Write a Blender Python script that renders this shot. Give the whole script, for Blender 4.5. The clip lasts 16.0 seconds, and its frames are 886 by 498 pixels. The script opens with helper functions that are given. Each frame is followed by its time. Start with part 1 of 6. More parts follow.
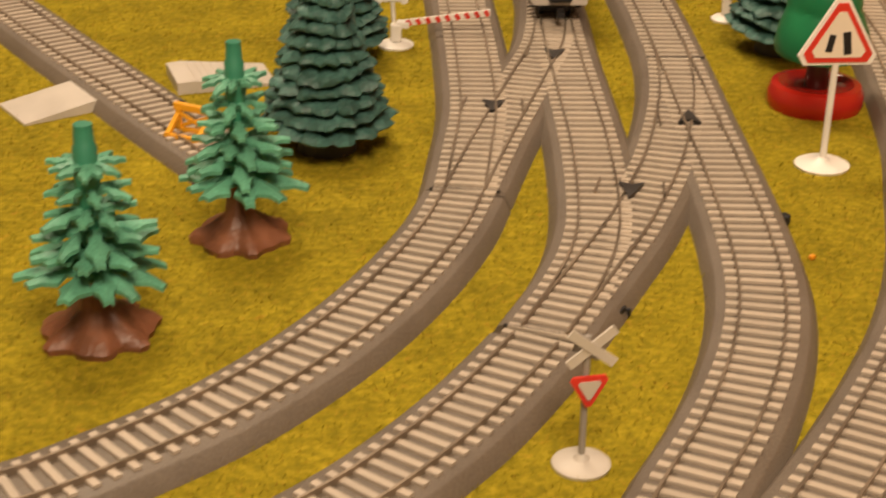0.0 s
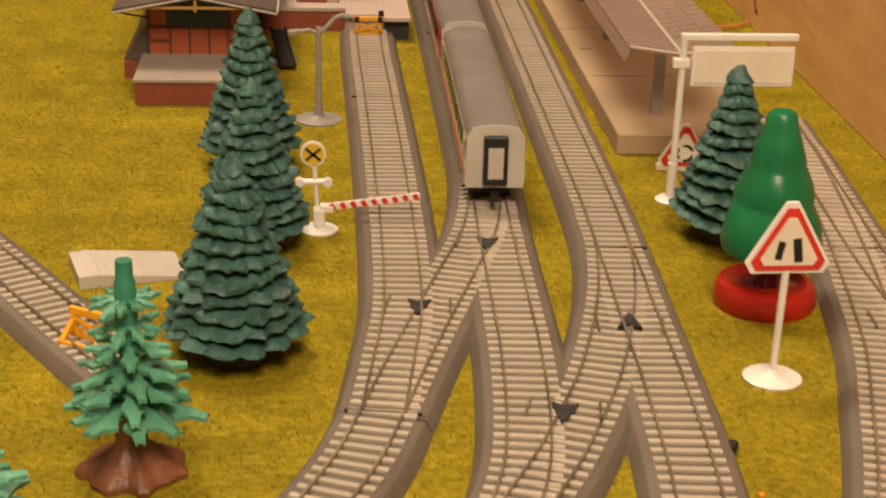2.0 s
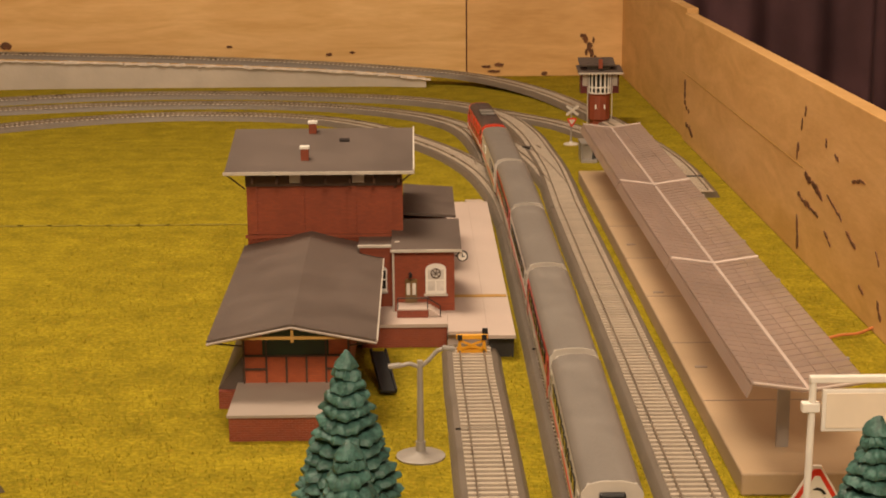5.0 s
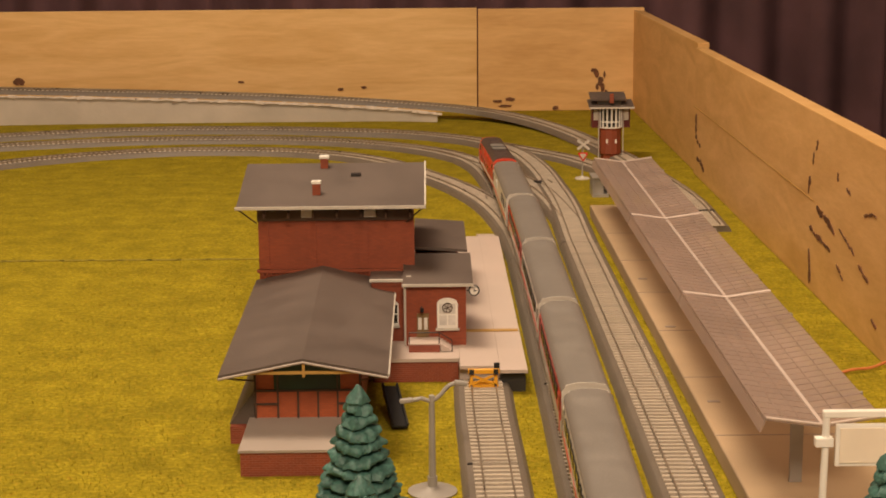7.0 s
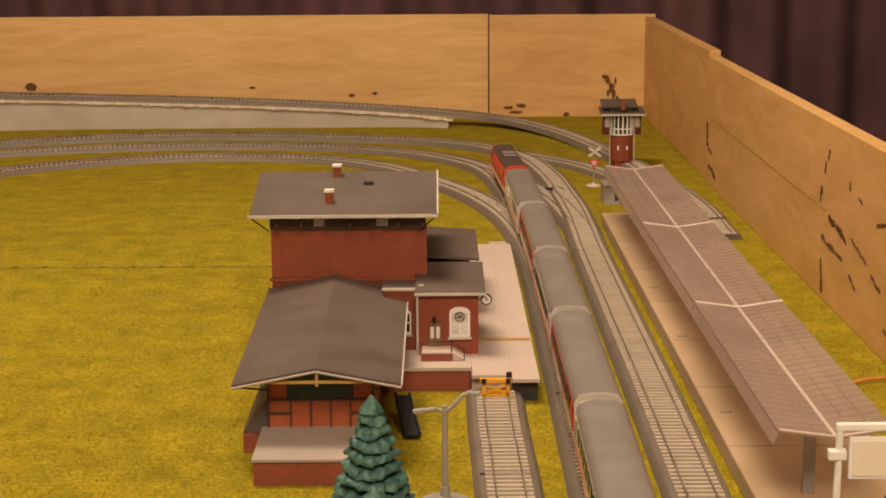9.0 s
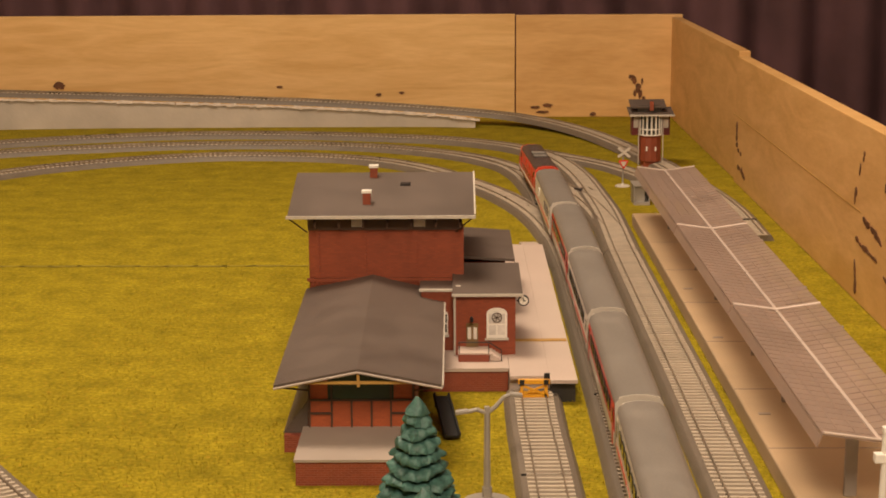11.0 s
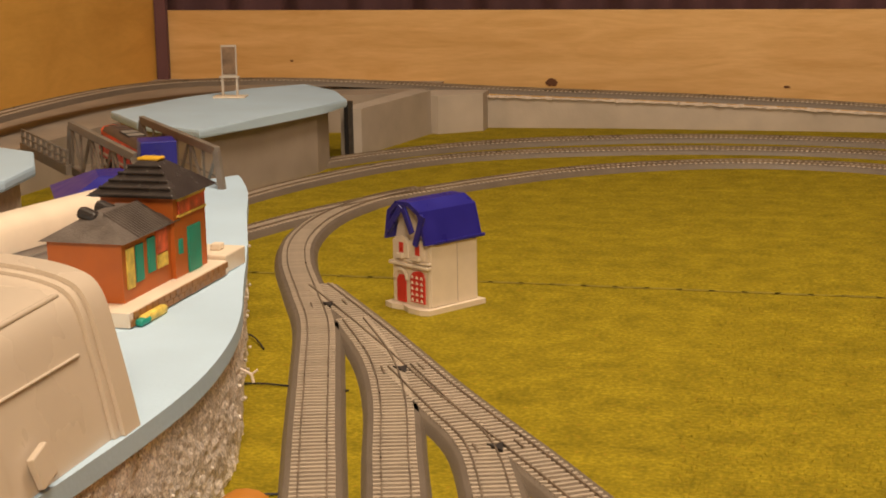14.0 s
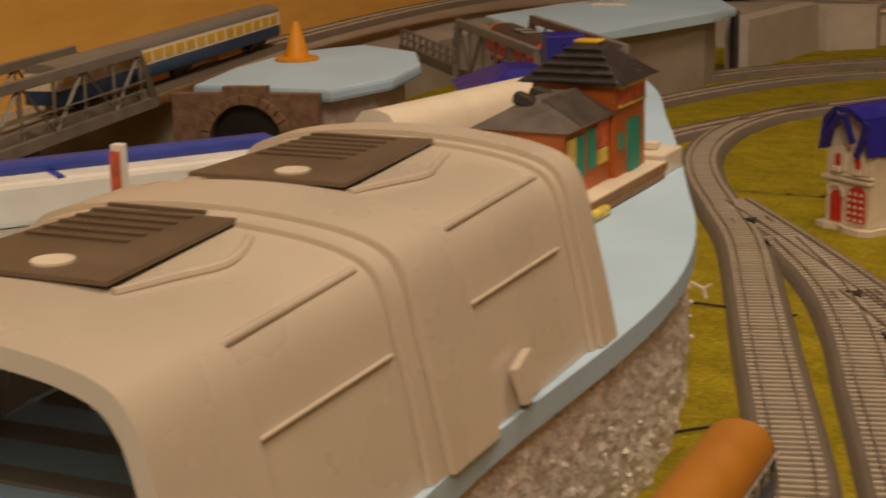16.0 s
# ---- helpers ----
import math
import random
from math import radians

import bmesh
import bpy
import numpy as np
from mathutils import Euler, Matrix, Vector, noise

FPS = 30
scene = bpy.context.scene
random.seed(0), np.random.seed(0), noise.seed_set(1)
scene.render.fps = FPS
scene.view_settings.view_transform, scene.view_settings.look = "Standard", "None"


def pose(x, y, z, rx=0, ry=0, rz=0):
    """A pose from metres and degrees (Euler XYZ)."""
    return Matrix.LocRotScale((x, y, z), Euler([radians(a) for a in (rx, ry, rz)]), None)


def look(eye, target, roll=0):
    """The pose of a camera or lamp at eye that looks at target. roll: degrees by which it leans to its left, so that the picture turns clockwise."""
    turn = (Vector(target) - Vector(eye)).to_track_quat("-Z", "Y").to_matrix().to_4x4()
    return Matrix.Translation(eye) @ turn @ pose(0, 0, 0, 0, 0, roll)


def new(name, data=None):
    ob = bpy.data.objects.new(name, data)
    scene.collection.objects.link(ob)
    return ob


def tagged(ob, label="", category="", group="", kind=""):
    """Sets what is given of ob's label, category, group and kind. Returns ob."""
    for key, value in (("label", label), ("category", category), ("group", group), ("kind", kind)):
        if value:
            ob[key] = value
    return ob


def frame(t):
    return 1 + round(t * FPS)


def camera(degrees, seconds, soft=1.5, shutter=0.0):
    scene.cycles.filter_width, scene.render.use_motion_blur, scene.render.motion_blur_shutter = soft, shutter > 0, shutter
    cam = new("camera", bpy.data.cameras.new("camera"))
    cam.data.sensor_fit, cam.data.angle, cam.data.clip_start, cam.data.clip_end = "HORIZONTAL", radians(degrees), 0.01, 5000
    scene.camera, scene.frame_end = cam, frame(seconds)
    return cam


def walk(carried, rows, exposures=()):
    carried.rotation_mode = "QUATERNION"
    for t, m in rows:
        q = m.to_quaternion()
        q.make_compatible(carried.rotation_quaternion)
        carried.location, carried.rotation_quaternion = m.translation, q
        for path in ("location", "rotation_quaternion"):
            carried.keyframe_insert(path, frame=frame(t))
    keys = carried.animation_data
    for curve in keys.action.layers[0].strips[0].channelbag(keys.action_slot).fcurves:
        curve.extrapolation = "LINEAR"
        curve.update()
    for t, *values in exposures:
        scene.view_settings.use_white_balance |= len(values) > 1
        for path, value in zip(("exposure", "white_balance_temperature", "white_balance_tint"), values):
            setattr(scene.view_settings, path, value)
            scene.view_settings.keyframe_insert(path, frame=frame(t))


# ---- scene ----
cam = camera(30.13, 16.0, soft=1.8, shutter=0.4)
PATH = [
    (0, look((-0.0570, -0.4026, 0.2902), (-0.0079, 0.5002, -0.1372), 0.76)),
    (0.5, look((-0.0460, -0.3864, 0.2935), (0.0328, 0.5208, -0.1197), 0.93)),
    (1, look((-0.0411, -0.3867, 0.2989), (0.0455, 0.5192, -0.1157), 1.28)),
    (1.5, look((-0.0346, -0.3653, 0.3087), (0.0656, 0.5523, -0.0762), 1.68)),
    (2, look((-0.0380, -0.3291, 0.3082), (0.0382, 0.5980, -0.0589), 1.62)),
    (2.5, look((-0.0328, -0.3043, 0.3174), (0.0211, 0.6346, -0.0226), 1.80)),
    (3, look((-0.0353, -0.2728, 0.3215), (0.0105, 0.6728, -0.0004), 1.70)),
    (3.5, look((-0.0370, -0.2599, 0.3256), (-0.0101, 0.6958, 0.0325), 0.91)),
    (4, look((-0.0356, -0.2580, 0.3328), (-0.0127, 0.7043, 0.0618), 0.54)),
    (4.5, look((-0.0357, -0.2564, 0.3405), (-0.0097, 0.7132, 0.0973), 0.31)),
    (5, look((-0.0369, -0.2590, 0.3427), (-0.0223, 0.7151, 0.1171), -0.36)),
    (7.5, look((-0.0373, -0.2586, 0.3426), (-0.0309, 0.7205, 0.1394), -0.50)),
    (8, look((-0.0383, -0.2595, 0.3430), (-0.0336, 0.7200, 0.1418), -0.51)),
    (8.5, look((-0.0392, -0.2596, 0.3455), (-0.0349, 0.7197, 0.1433), -0.45)),
    (11, look((-0.0551, -0.2634, 0.3502), (-0.0629, 0.7155, 0.1461), -0.34)),
    (11.5, look((-0.0958, -0.2654, 0.3540), (-0.1112, 0.7133, 0.1489), 0.02)),
    (12, look((-0.1396, -0.2447, 0.3570), (-0.2352, 0.7285, 0.1479), -0.15)),
    (12.5, look((-0.1724, -0.2047, 0.3551), (-0.3136, 0.7656, 0.1587), -0.42)),
    (13, look((-0.2068, -0.1783, 0.3535), (-0.3913, 0.7829, 0.1483), -0.93)),
    (13.5, look((-0.2435, -0.1452, 0.3502), (-0.4685, 0.8068, 0.1428), -1.13)),
    (14, look((-0.2620, -0.1133, 0.3464), (-0.4963, 0.8366, 0.1395), -1.02)),
    (14.5, look((-0.2812, -0.0816, 0.3393), (-0.5148, 0.8677, 0.1289), -0.81)),
    (15, look((-0.3157, -0.0530, 0.3258), (-0.6175, 0.8767, 0.1145), -1.76)),
    (15.5, look((-0.3430, -0.0346, 0.3109), (-0.7053, 0.8682, 0.0793), -2.17)),
    (16, look((-0.3870, -0.0192, 0.2969), (-0.7944, 0.8618, 0.0563), -1.29)),
]
walk(cam, PATH, exposures=[(0, -0.25), (2.0, -0.25), (3.5, -0.24), (5.0, -0.17), (11.0, -0.16), (12.0, -0.24), (14.0, -0.34), (14.5, -0.36), (15.0, -0.46), (15.5, -0.72), (16.0, -1.06)])

# ---- light ----
world = bpy.data.worlds.new("world")
scene.world = world
world.use_nodes = True
world.node_tree.nodes["Background"].inputs[0].default_value = (1.0, 0.80, 0.59, 1)
world.node_tree.nodes["Background"].inputs[1].default_value = 0.12


def area_lamp(name, x, y, z, sx, sy, power, target, colour=(1.0, 0.782, 0.56)):
    d = bpy.data.lights.new(name, "AREA")
    d.shape, d.size, d.size_y, d.energy, d.color = "RECTANGLE", sx, sy, power, colour
    ob = new(name, d)
    ob.matrix_world = look((x, y, z), target)
    return ob


# ceiling lamp over the layout, out of view
area_lamp("unseen_lamp", -0.38, 1.08, 1.62, 0.6, 0.6, 34, (-0.32, 1.0, 0))
# added fill, no real lamp: brightens the sides that face the camera
area_lamp("unseen_lamp", 0.05, -0.95, 1.45, 0.6, 0.6, 41, (-0.22, 0.7, 0))


# ---- materials ----
def mat(name, colour, rough=0.5, metal=0.0, var=0.12, scale=60.0, bump=0.0, bscale=400.0, fine=0.0, fscale=900.0, island=0.0, stretch=None, spec=0.5):
    m = bpy.data.materials.new(name)
    m.use_nodes = True
    nt = m.node_tree
    bs = nt.nodes["Principled BSDF"]
    bs.inputs["Roughness"].default_value, bs.inputs["Metallic"].default_value = rough, metal
    bs.inputs["Specular IOR Level"].default_value = spec
    tc = nt.nodes.new("ShaderNodeTexCoord")
    mp = nt.nodes.new("ShaderNodeMapping")
    nt.links.new(tc.outputs["Object"], mp.inputs[0])
    if stretch:
        mp.inputs["Scale"].default_value = stretch

    def noise_tex(s, detail=4.0):
        n = nt.nodes.new("ShaderNodeTexNoise")
        n.inputs["Scale"].default_value, n.inputs["Detail"].default_value = s, detail
        nt.links.new(mp.outputs[0], n.inputs["Vector"])
        return n

    def ramp(src, lo, hi, a=0.3, b=0.7):
        r = nt.nodes.new("ShaderNodeMapRange")
        r.inputs["From Min"].default_value, r.inputs["From Max"].default_value = a, b
        r.inputs["To Min"].default_value, r.inputs["To Max"].default_value = lo, hi
        nt.links.new(src, r.inputs[0])
        return r.outputs[0]

    big = noise_tex(scale)
    value = ramp(big.outputs[0], 1 - var, 1 + var)
    if fine:
        small = noise_tex(fscale, 2.0)
        mul = nt.nodes.new("ShaderNodeMath")
        mul.operation = "MULTIPLY"
        nt.links.new(value, mul.inputs[0])
        nt.links.new(ramp(small.outputs[0], 1 - fine, 1 + fine), mul.inputs[1])
        value = mul.outputs[0]
    if island:
        info = nt.nodes.new("ShaderNodeObjectInfo")
        mul = nt.nodes.new("ShaderNodeMath")
        mul.operation = "MULTIPLY"
        nt.links.new(value, mul.inputs[0])
        nt.links.new(ramp(info.outputs["Random"], 1 - island, 1 + island, 0, 1), mul.inputs[1])
        value = mul.outputs[0]
    mix = nt.nodes.new("ShaderNodeVectorMath")
    mix.operation = "SCALE"
    mix.inputs[0].default_value = colour
    nt.links.new(value, mix.inputs["Scale"])
    nt.links.new(mix.outputs[0], bs.inputs["Base Color"])
    nt.links.new(ramp(big.outputs[0], max(rough - 0.08, 0.02), min(rough + 0.08, 1)), bs.inputs["Roughness"])
    if bump:
        bn = noise_tex(bscale, 3.0)
        b = nt.nodes.new("ShaderNodeBump")
        b.inputs["Strength"].default_value, b.inputs["Distance"].default_value = bump, 0.001
        nt.links.new(bn.outputs[0], b.inputs["Height"])
        nt.links.new(b.outputs[0], bs.inputs["Normal"])
    return m


def grass_mat():
    m = bpy.data.materials.new("grass_mat")
    m.use_nodes = True
    nt = m.node_tree
    bs = nt.nodes["Principled BSDF"]
    bs.inputs["Roughness"].default_value = 0.95
    bs.inputs["Specular IOR Level"].default_value = 0.1
    tc = nt.nodes.new("ShaderNodeTexCoord")

    def tex(s, detail, stretch=(1, 1, 1)):
        mp = nt.nodes.new("ShaderNodeMapping")
        mp.inputs["Scale"].default_value = stretch
        nt.links.new(tc.outputs["Object"], mp.inputs[0])
        n = nt.nodes.new("ShaderNodeTexNoise")
        n.inputs["Scale"].default_value, n.inputs["Detail"].default_value = s, detail
        n.inputs["Roughness"].default_value = 0.65
        nt.links.new(mp.outputs[0], n.inputs["Vector"])
        return n.outputs[0]

    r = nt.nodes.new("ShaderNodeValToRGB")
    els = r.color_ramp.elements
    els[0].position, els[0].color = 0.24, (0.16, 0.130, 0.009, 1)
    els[1].position, els[1].color = 0.76, (0.43, 0.32, 0.030, 1)
    for p, c in ((0.45, (0.235, 0.184, 0.010, 1)), (0.58, (0.31, 0.235, 0.014, 1))):
        e = els.new(p)
        e.color = c
    nt.links.new(tex(260, 5), r.inputs[0])
    # patches and faint rows of the flocked mat
    rows = nt.nodes.new("ShaderNodeMapRange")
    rows.inputs["From Min"].default_value, rows.inputs["From Max"].default_value = 0.3, 0.7
    rows.inputs["To Min"].default_value, rows.inputs["To Max"].default_value = 0.90, 1.10
    nt.links.new(tex(9, 4, (0.35, 2.6, 1)), rows.inputs[0])
    sc = nt.nodes.new("ShaderNodeVectorMath")
    sc.operation = "SCALE"
    nt.links.new(r.outputs[0], sc.inputs[0])
    nt.links.new(rows.outputs[0], sc.inputs["Scale"])
    mott = nt.nodes.new("ShaderNodeMapRange")
    mott.inputs["From Min"].default_value, mott.inputs["From Max"].default_value = 0.3, 0.7
    mott.inputs["To Min"].default_value, mott.inputs["To Max"].default_value = 0.76, 1.24
    nt.links.new(tex(34, 4), mott.inputs[0])
    sc0, sc = sc, nt.nodes.new("ShaderNodeVectorMath")
    sc.operation = "SCALE"
    nt.links.new(sc0.outputs[0], sc.inputs[0])
    nt.links.new(mott.outputs[0], sc.inputs["Scale"])
    # rust-coloured fibres
    fib = nt.nodes.new("ShaderNodeMapRange")
    fib.inputs["From Min"].default_value, fib.inputs["From Max"].default_value = 0.62, 0.72
    nt.links.new(tex(130, 3), fib.inputs[0])
    mix = nt.nodes.new("ShaderNodeMix")
    mix.data_type = "RGBA"
    mix.inputs[7].default_value = (0.30, 0.13, 0.015, 1)
    half = nt.nodes.new("ShaderNodeMath")
    half.operation = "MULTIPLY"
    half.inputs[1].default_value = 0.5
    nt.links.new(fib.outputs[0], half.inputs[0])
    nt.links.new(half.outputs[0], mix.inputs[0])
    nt.links.new(sc.outputs[0], mix.inputs[6])
    nt.links.new(mix.outputs[2], bs.inputs["Base Color"])
    b = nt.nodes.new("ShaderNodeBump")
    b.inputs["Strength"].default_value, b.inputs["Distance"].default_value = 0.6, 0.002
    nt.links.new(tex(420, 4), b.inputs["Height"])
    nt.links.new(b.outputs[0], bs.inputs["Normal"])
    return m


def wood_mat(name, light, dark, stretch):
    m = bpy.data.materials.new(name)
    m.use_nodes = True
    nt = m.node_tree
    bs = nt.nodes["Principled BSDF"]
    bs.inputs["Roughness"].default_value = 0.5
    tc = nt.nodes.new("ShaderNodeTexCoord")
    mp = nt.nodes.new("ShaderNodeMapping")
    mp.inputs["Scale"].default_value = stretch
    nt.links.new(tc.outputs["Object"], mp.inputs[0])
    n1 = nt.nodes.new("ShaderNodeTexNoise")
    n1.inputs["Scale"].default_value, n1.inputs["Detail"].default_value, n1.inputs["Distortion"].default_value = 5, 8, 1.4
    nt.links.new(mp.outputs[0], n1.inputs["Vector"])
    n2 = nt.nodes.new("ShaderNodeTexNoise")
    n2.inputs["Scale"].default_value, n2.inputs["Detail"].default_value = 45, 4
    nt.links.new(mp.outputs[0], n2.inputs["Vector"])
    add = nt.nodes.new("ShaderNodeMath")
    add.operation = "MULTIPLY_ADD"
    add.inputs[1].default_value = 0.3
    nt.links.new(n2.outputs[0], add.inputs[0])
    nt.links.new(n1.outputs[0], add.inputs[2])
    r = nt.nodes.new("ShaderNodeValToRGB")
    els = r.color_ramp.elements
    els[0].position, els[0].color = 0.45, (*dark, 1)
    els[1].position, els[1].color = 0.85, (*light, 1)
    nt.links.new(add.outputs[0], r.inputs[0])
    nt.links.new(r.outputs[0], bs.inputs["Base Color"])
    b = nt.nodes.new("ShaderNodeBump")
    b.inputs["Strength"].default_value, b.inputs["Distance"].default_value = 0.25, 0.001
    nt.links.new(n2.outputs[0], b.inputs["Height"])
    nt.links.new(b.outputs[0], bs.inputs["Normal"])
    return m


def brick_mat(name, c1, c2, mortar, w=0.0042, h=0.0015):
    m = bpy.data.materials.new(name)
    m.use_nodes = True
    nt = m.node_tree
    bs = nt.nodes["Principled BSDF"]
    bs.inputs["Roughness"].default_value = 0.6
    tc = nt.nodes.new("ShaderNodeTexCoord")
    sep = nt.nodes.new("ShaderNodeSeparateXYZ")
    nt.links.new(tc.outputs["Object"], sep.inputs[0])
    add = nt.nodes.new("ShaderNodeMath")
    nt.links.new(sep.outputs[0], add.inputs[0])
    nt.links.new(sep.outputs[1], add.inputs[1])
    com = nt.nodes.new("ShaderNodeCombineXYZ")
    nt.links.new(add.outputs[0], com.inputs[0])
    nt.links.new(sep.outputs[2], com.inputs[1])
    br = nt.nodes.new("ShaderNodeTexBrick")
    br.inputs["Scale"].default_value = 1.0
    br.inputs["Color1"].default_value, br.inputs["Color2"].default_value, br.inputs["Mortar"].default_value = (*c1, 1), (*c2, 1), (*mortar, 1)
    br.inputs["Brick Width"].default_value, br.inputs["Row Height"].default_value, br.inputs["Mortar Size"].default_value = w, h, 0.00014
    nt.links.new(com.outputs[0], br.inputs["Vector"])
    n = nt.nodes.new("ShaderNodeTexNoise")
    n.inputs["Scale"].default_value = 45
    nt.links.new(tc.outputs["Object"], n.inputs["Vector"])
    mr = nt.nodes.new("ShaderNodeMapRange")
    mr.inputs["To Min"].default_value, mr.inputs["To Max"].default_value = 0.75, 1.25
    nt.links.new(n.outputs[0], mr.inputs[0])
    sc = nt.nodes.new("ShaderNodeVectorMath")
    sc.operation = "SCALE"
    nt.links.new(br.outputs[0], sc.inputs[0])
    nt.links.new(mr.outputs[0], sc.inputs["Scale"])
    nt.links.new(sc.outputs[0], bs.inputs["Base Color"])
    b = nt.nodes.new("ShaderNodeBump")
    b.inputs["Strength"].default_value, b.inputs["Distance"].default_value = 0.4, 0.0003
    b.invert = True
    nt.links.new(br.outputs["Fac"], b.inputs["Height"])
    nt.links.new(b.outputs[0], bs.inputs["Normal"])
    return m


GRASS = grass_mat()
BLADE = bpy.data.materials.new("grass_fibre")
BLADE.use_nodes = True
_nt = BLADE.node_tree
_geo = _nt.nodes.new("ShaderNodeNewGeometry")
_ramp = _nt.nodes.new("ShaderNodeValToRGB")
_ramp.color_ramp.elements[0].color, _ramp.color_ramp.elements[1].color = (0.19, 0.16, 0.010, 1), (0.40, 0.26, 0.03, 1)
_mid = _ramp.color_ramp.elements.new(0.55)
_mid.color = (0.27, 0.215, 0.012, 1)
_nt.links.new(_geo.outputs["Random Per Island"], _ramp.inputs[0])
_nt.links.new(_ramp.outputs[0], _nt.nodes["Principled BSDF"].inputs["Base Color"])
_nt.nodes["Principled BSDF"].inputs["Roughness"].default_value = 0.9
_nt.nodes["Principled BSDF"].inputs["Specular IOR Level"].default_value = 0.1
PLY_BACK = wood_mat("pale_plywood", (0.74, 0.47, 0.20), (0.60, 0.35, 0.12), (1, 1, 7))
PLY_RIGHT = wood_mat("plywood", (0.70, 0.42, 0.17), (0.54, 0.30, 0.10), (1, 1.2, 5))
PLY_LEFT = wood_mat("orange_plywood", (0.80, 0.45, 0.10), (0.68, 0.36, 0.07), (1, 1, 4))
KNOT = mat("knot_wood", (0.12, 0.046, 0.018), 0.7, var=0.4, scale=120)
CURTAIN = mat("curtain_cloth", (0.13, 0.062, 0.070), 0.95, var=0.25, scale=8, bump=0.3, bscale=900)
ROOM = mat("room_plaster", (0.80, 0.74, 0.66), 0.9, var=0.08, scale=3)
BED = mat("roadbed_plastic", (0.150, 0.120, 0.092), 0.5, var=0.10, scale=40, bump=0.35, bscale=900, fine=0.12)
SLEEPER = mat("sleeper_plastic", (0.46, 0.385, 0.305), 0.5, var=0.12, scale=90, island=0.08)
RAIL = mat("rail_metal", (0.29, 0.23, 0.17), 0.34, 0.55, var=0.25, scale=30)
# also colours the block that stands for shade under the forecourt
DARK = mat("dark_plastic_and_shade", (0.03, 0.026, 0.024), 0.5, var=0.3, scale=80)
# real black parts, and the blocks that paint tunnel darkness
BLACK = mat("black_plastic_and_shade", (0.012, 0.011, 0.012), 0.5, var=0.2, scale=120)
WHITE = mat("white_plastic", (0.80, 0.76, 0.70), 0.4, var=0.05, scale=60)
CREAM = mat("cream_plastic", (0.78, 0.68, 0.55), 0.45, var=0.06, scale=40)
RED = mat("red_plastic", (0.62, 0.035, 0.02), 0.35, var=0.12, scale=60)
REDGLOSS = mat("glossy_red_plastic", (0.42, 0.018, 0.010), 0.16, var=0.1, scale=30)
DARKRED = mat("dark_red_plastic", (0.10, 0.012, 0.012), 0.4, var=0.2, scale=60)
YELLOW = mat("yellow_plastic", (0.80, 0.38, 0.02), 0.4, var=0.08, scale=80)
SIGNYELLOW = mat("sign_yellow", (0.70, 0.45, 0.03), 0.5)
FIR = mat("dark_fir_plastic", (0.042, 0.112, 0.093), 0.52, var=0.35, scale=70, bump=0.8, bscale=420, fine=0.25, fscale=600)
MINT = mat("mint_fir_plastic", (0.100, 0.315, 0.200), 0.5, var=0.28, scale=60, bump=0.5, bscale=500, fine=0.15)
MINTDARK = mat("dark_mint_plastic", (0.03, 0.20, 0.12), 0.45, var=0.2, scale=60)
ROOT = mat("root_plastic", (0.20, 0.075, 0.035), 0.5, var=0.4, scale=70, bump=0.8, bscale=260)
TOYGREEN = mat("toy_green_plastic", (0.006, 0.16, 0.06), 0.35, var=0.18, scale=40)
GREY = mat("grey_plastic", (0.30, 0.27, 0.24), 0.45, var=0.1, scale=60)
LGREY = mat("light_grey_plastic", (0.52, 0.47, 0.41), 0.5, var=0.08, scale=60)
BRICK = brick_mat("red_brick", (0.275, 0.056, 0.020), (0.225, 0.044, 0.016), (0.20, 0.052, 0.024))
BRICKLO = brick_mat("plinth_brick", (0.26, 0.052, 0.022), (0.21, 0.040, 0.018), (0.29, 0.11, 0.07))
SHEDPANEL = brick_mat("shed_panel_brick", (0.42, 0.090, 0.026), (0.36, 0.076, 0.022), (0.30, 0.075, 0.03))
TALLGLASS = mat("pale_curtained_window", (0.64, 0.60, 0.56), 0.2, var=0.15, scale=90)
DOORWOOD = mat("olive_door", (0.17, 0.10, 0.035), 0.5, var=0.2, scale=90)
LIGHTPLASTER = mat("pale_plaster", (0.47, 0.41, 0.35), 0.75, var=0.14, scale=14, bump=0.35, bscale=200)
TRAINBLUE = mat("bright_blue_paint", (0.035, 0.060, 0.36), 0.4, var=0.08, scale=40)
ROOF = mat("slate_felt_roof", (0.095, 0.069, 0.056), 0.6, var=0.14, scale=26, bump=0.4, bscale=800, fine=0.08)
TIMBER = mat("dark_timber", (0.07, 0.035, 0.02), 0.6, var=0.25, scale=60)
OCHRE = mat("ochre_timber", (0.42, 0.24, 0.06), 0.55, var=0.15, scale=60)
PAVING = mat("paving_plastic", (0.50, 0.40, 0.345), 0.6, var=0.06, scale=20, bump=0.4, bscale=600)
DOCK = mat("dock_plastic", (0.34, 0.28, 0.24), 0.6, var=0.08, scale=30)
PLATFORM = mat("platform_plastic", (0.46, 0.33, 0.205), 0.55, var=0.14, scale=12, bump=0.2, bscale=500)
CANOPY = mat("canopy_plastic", (0.42, 0.325, 0.285), 0.35, var=0.10, scale=18)
_nt = CANOPY.node_tree
_bs = _nt.nodes["Principled BSDF"]
_tr = _nt.nodes.new("ShaderNodeBsdfTranslucent")
_tr.inputs[0].default_value = (0.75, 0.62, 0.54, 1)
_mx = _nt.nodes.new("ShaderNodeMixShader")
_mx.inputs[0].default_value = 0.35
_nt.links.new(_bs.outputs[0], _mx.inputs[1])
_nt.links.new(_tr.outputs[0], _mx.inputs[2])
_see = _nt.nodes.new("ShaderNodeBsdfTransparent")
